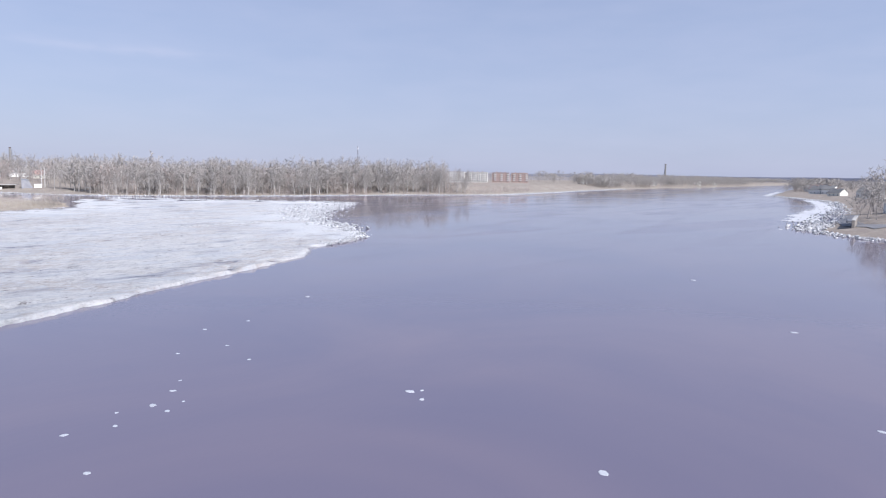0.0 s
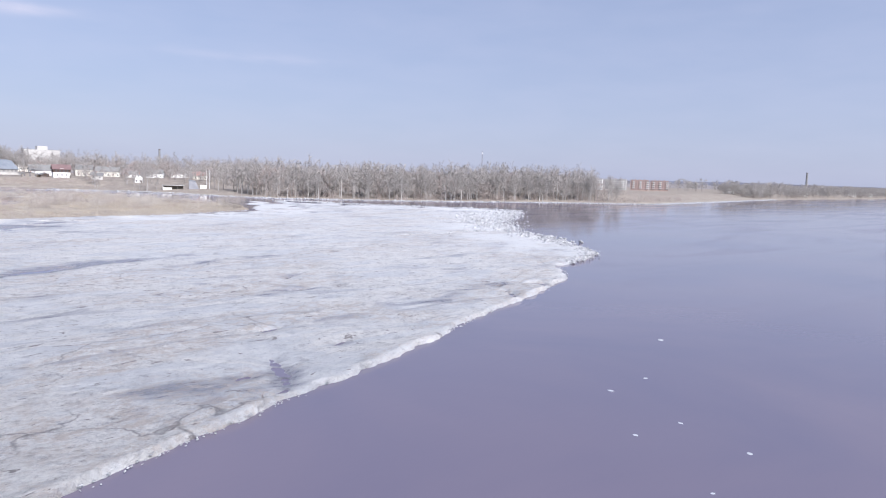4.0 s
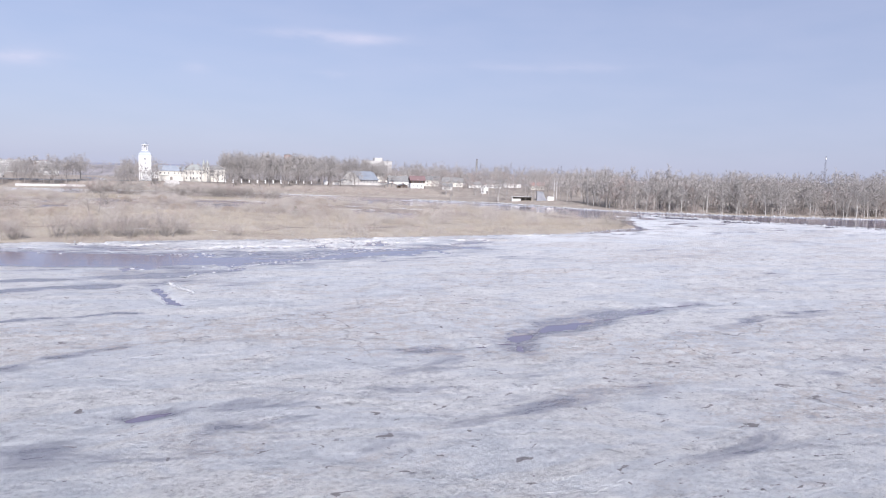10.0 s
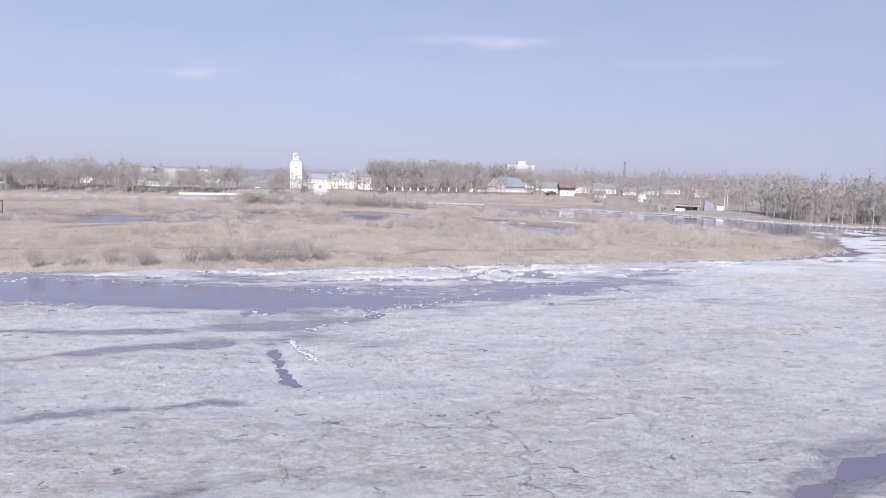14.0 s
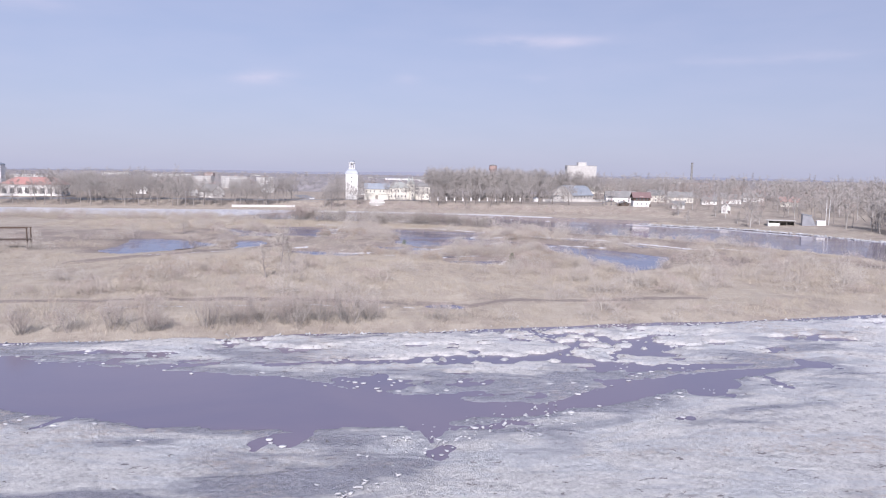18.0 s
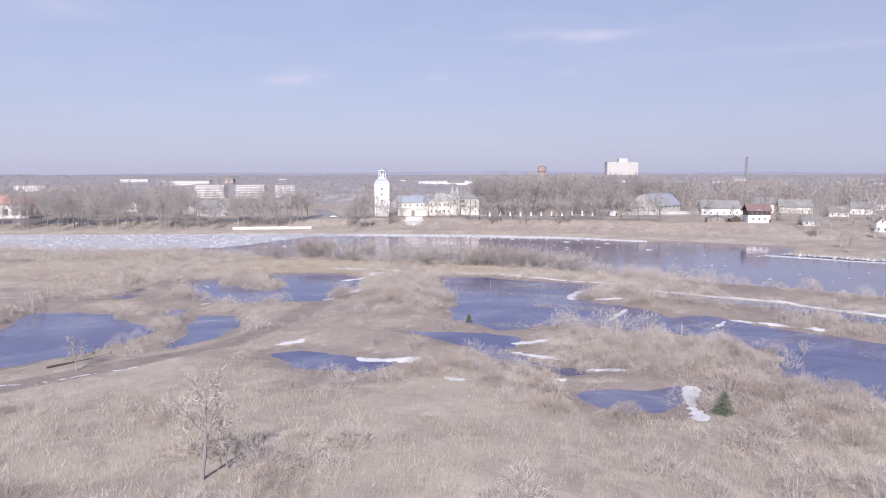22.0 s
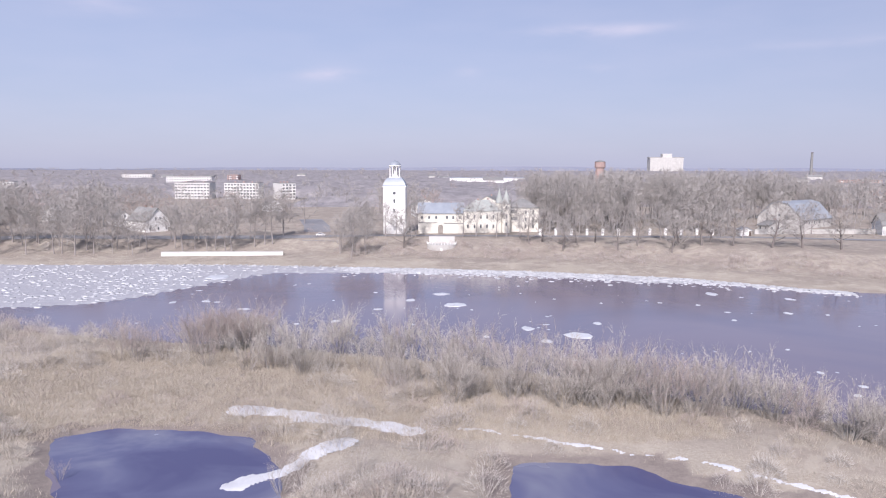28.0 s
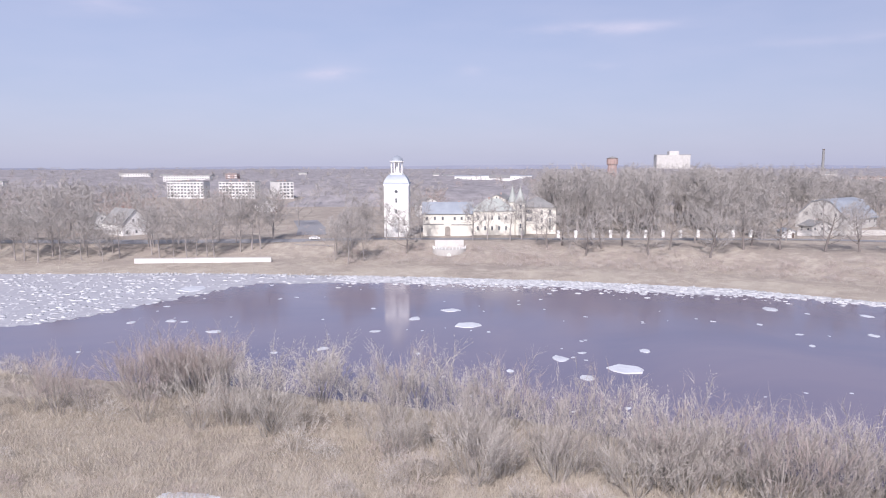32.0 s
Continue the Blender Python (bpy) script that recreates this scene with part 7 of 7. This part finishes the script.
# grey slush between the packed floes
sxs, sys_ = np.arange(-420, 70, 3.0), np.arange(596, 704, 1.5)
SX, SY = np.meshgrid(sxs, sys_)
SD = SY - np.interp(SX, [-420, -150, -121, -111, -96, -82, -39, 10, 45, 60], [606, 610, 618, 629, 656, 677, 680, 671, 660, 660]) + 3 * grain(SX, SY, 14, 60.0)
SD = np.minimum(SD, -signed(SX, SY, MAINLAND) + 2)
sk = SD > 0
sk = sk[:-1, :-1] & sk[1:, :-1] & sk[:-1, 1:] & sk[1:, 1:]
tagged(new("slush_ice", grid_mesh("slush_ice", sxs, sys_, 0.02 + 0.03 * grain(SX, SY, 4, 61.0), sk, MAT["slush"])), "grey slush sheet between packed floes", "ice", kind="structure")
pack = []
for k in range(10500):
    x, y = rng.uniform(-330, 60), rng.uniform(600, 701)
    far = float(np.interp(x, [-330, -175, -99, -41, 14, 62], [697, 698, 699, 692, 683, 669]))
    near = float(np.interp(x, [-330, -150, -121, -111, -96, -82, -39, 10, 45, 60], [608, 610, 618, 629, 656, 677, 679, 669, 658, 658]))
    if near < y < far + 1:
        pack.append((x, y, 0.0, rng.uniform(0, 6.28), rng.choice((0.2, 0.28, 0.35, 0.45, 0.6, 0.8, 1.2)), rng.randrange(6)))
for k in range(5200):
    x = rng.uniform(-60, 104)
    far = float(np.interp(x, [-60, -41, 14, 62, 93, 104], [694, 692, 683, 669, 649, 644]))
    y = far + 1 - abs(rng.gauss(0, 6.5 if x < 70 else 3.5))
    pack.append((x, y, 0.0, rng.uniform(0, 6.28), rng.choice((0.2, 0.3, 0.4, 0.6, 0.8, 1.2)), rng.randrange(6)))
scatter("floe_pack", [(f, 0) for f in FLOE], pack, ["rubble"], "dense white pack of broken ice floes", "ice")


def block_sticks(seed):
    s = Sticks(seed)
    r = s.r
    q = Euler((r.uniform(-0.7, 0.7), r.uniform(-0.7, 0.7), r.uniform(0, 6.28))).to_matrix()
    a, b, c = r.uniform(0.5, 1.0), r.uniform(0.35, 0.8), r.uniform(0.12, 0.3)
    for sx, sy, sz in ((-1, -1, -1), (1, -1, -1), (1, 1, -1), (-1, 1, -1), (-1, -1, 1), (1, -1, 1), (1, 1, 1), (-1, 1, 1)):
        s.v.append(q @ Vector((sx * a * r.uniform(0.8, 1.1), sy * b * r.uniform(0.8, 1.1), sz * c)))
    for f in ((0, 3, 2, 1), (4, 5, 6, 7), (0, 1, 5, 4), (1, 2, 6, 5), (2, 3, 7, 6), (3, 0, 4, 7)):
        s.f += [(f[0], f[1], f[2]), (f[0], f[2], f[3])]
    return s


BLOCKS = [(block_sticks(300 + k), 0) for k in range(8)]
rub = []


def ridge(line, width, per_m, s0, s1, z=0.25):
    for (ax, ay), (bx, by) in zip(line, line[1:]):
        ln = math.hypot(bx - ax, by - ay)
        for k in range(int(ln * per_m)):
            t = rng.random()
            rub.append((ax + (bx - ax) * t + rng.gauss(0, width / 2), ay + (by - ay) * t + rng.gauss(0, width / 2), z + rng.uniform(0, 0.3), rng.uniform(0, 6.28), rng.uniform(s0, s1), rng.randrange(8)))


ridge([(9, 67), (19, 70.5), (29, 74), (52, 82), (70, 89), (103, 101), (111, 107), (116, 113), (133, 117), (146, 123)], 0.4, 5, 0.05, 0.12, 0.12)
ridge([(-60, 36), (-20, 53), (9, 67)], 0.4, 4, 0.05, 0.12, 0.12)
ridge([(123, 114.5), (133, 118), (146, 124), (154, 132), (160, 143), (171, 158)], 2.4, 9, 0.12, 0.45)
ridge([(128, 184), (150, 182), (181, 186)], 2.0, 4, 0.15, 0.5)
ridge([(158, 142), (171, 158), (184, 185), (222, 220), (264, 250), (302, 278)], 6, 9, 0.25, 0.75, 0.2)
ridge([(190, 195), (224, 240), (268, 265)], 14, 8, 0.25, 0.8, 0.2)
ridge([(304, 280), (288, 309), (252, 352), (229, 406)], 5, 8, 0.3, 0.9, 0.2)
ridge([(215, 504), (234, 458), (248, 439), (326, 399), (468, 363), (560, 330), (760, 361), (1076, 416)], 4, 3, 0.3, 0.9, 0.1)
ridge([(250, 6), (280, 32), (310, 33), (350, 36)], 5, 8, 0.2, 0.6, 0.1)
ridge([(290, 34), (400, 40), (529, 47), (696, 76), (885, 162)], 8, 2, 0.3, 0.9, 0.1)
ridge([(-120, 262), (-80, 266), (-45, 269), (-10, 274), (40, 280), (75, 285), (113, 292), (156, 315)], 2.6, 3, 0.12, 0.4, -0.05)
ridge([(-150, 696), (-99, 697), (-41, 690), (14, 681), (62, 667), (93, 647)], 3.0, 3, 0.2, 0.5, 0.0)
ridge([(147, 577), (170, 556), (192, 543), (216, 504)], 2.5, 4, 0.3, 1.0, 0.3)
ridge([(-13, 216), (-3, 223), (4, 227), (10, 231)], 3.5, 5, 0.08, 0.26, 0.0)
ridge([(-19, 200.5), (-17.5, 194.5), (-15.5, 190.5)], 0.4, 8, 0.15, 0.4, 0.25)
ridge([(-17, 207), (-12, 211)], 0.8, 3, 0.15, 0.4, 0.25)
scatter("ice_rubble", BLOCKS, rub, ["rubble"], "heaped white ice blocks along the sheet edges", "ice")
shore = []
for k in range(900):
    x = rng.uniform(-150, 110)
    y0 = float(np.interp(x, [-150, -80, -45, -10, 38, 70, 110], [259, 267, 270, 275, 281, 285, 292]))
    y = y0 - abs(rng.gauss(0, 6)) - 0.5
    shore.append((x, y, 0.0, rng.uniform(0, 6.28), rng.choice((0.2, 0.25, 0.35, 0.5, 0.8)), rng.randrange(6)))
for k in range(420):
    x = rng.uniform(-75, 75)
    lo = float(np.interp(x, [-75, -42, -15, 10, 30, 54, 75], [236, 226, 225, 230, 239, 249, 256]))
    y = lo - abs(rng.gauss(0, 10)) if rng.random() < 0.6 else lo + float(np.interp(x, [-75, -42, -15, 10, 30, 54], [20, 22, 14, 4, 7, 4])) + abs(rng.gauss(0, 8))
    shore.append((x, y, 0.1, rng.uniform(-0.4, 0.6), rng.choice((0.15, 0.25, 0.35, 0.5)), rng.randrange(6)))
scatter("shore_floes", [(f, 0) for f in FLOE], shore, ["dirty_floe"], "dirty broken floes along the island shore", "ice")

# the town bank with its promenade wall
tw_ = thing("promenade_wall", "brown stone embankment wall of the town promenade", "wall", (288, 18, 0), 4)
for k in range(8):
    part("stone_block", boxed(-2 + k * 5.02, 3 + k * 5.02, 0, 1.0, -0.5, 4.2, bevel=0.06), MAT["grey_wood"], tw_)
part("coping", boxed(-2.1, 38.3, -0.12, 1.1, 4.2, 4.4), MAT["concrete"], tw_)
strip("promenade", [(276, 8), (306, 20), (350, 27), (420, 32)], 7, "asphalt", 0.2, "grey asphalt promenade by the river", "road")
car((330, 24, ground_z(330, 24) + 0.25), 10, "dark car parked on the promenade", "steel")
for k in range(22):
    x = 305 + 16 * k + rng.uniform(-4, 4)
    y = float(np.interp(x, [310, 529, 696], [31, 44, 72])) - rng.uniform(14, 50)
    plant(BROAD, x, y, scale=rng.uniform(0.6, 0.9))
for x, y, tr, lab in ((500, -20, 160, "white town house with grey roof"), (620, 10, 150, "cream town house with grey roof"), (760, 60, 150, "white town house with grey roof"), (900, 120, 150, "white town house with grey roof"), (1060, 150, 160, "white town house with grey roof"), (1260, 175, 160, "cream town house with grey roof")):
    cottage("house", lab + " by the river", (x, y, ground_z(x, y) - 0.2), tr, 11, 14, 5.5, 4, "cream" if "cream" in lab else "plaster", "slate", 3, 1, 3, 1, group="town houses")
for k in range(18):
    x = 430 + 75 * k + rng.uniform(-18, 18)
    y = float(np.interp(x, [310, 529, 696, 885, 1600, 2400], [31, 44, 72, 160, 258, 306])) - rng.uniform(22, 60)
    lab = rng.choice(("white town house with grey roof", "cream town house with grey roof", "pale town house with dark red roof"))
    cottage("house", lab + " among riverside trees", (x, y, ground_z(x, y) - 0.2), rng.uniform(120, 175), rng.uniform(9, 14), rng.uniform(10, 16), rng.uniform(4, 7), 4, "cream" if "cream" in lab else "plaster", "dark_red" if "red" in lab else "slate", 3, 1, 3, 1, group="town houses")
for k in range(9):
    x = 1040 + 160 * k + rng.uniform(-40, 40)
    y = lower_shore(x) + rng.uniform(30, 80)
    cottage("house", "pale town house with grey roof on the far lower bank", (x, y, ground_z(x, y) - 0.2), rng.uniform(-80, -30), rng.uniform(10, 16), 14, rng.uniform(5, 8), 4, "panel", "slate", 3, 1, 3, 1, group="town houses")
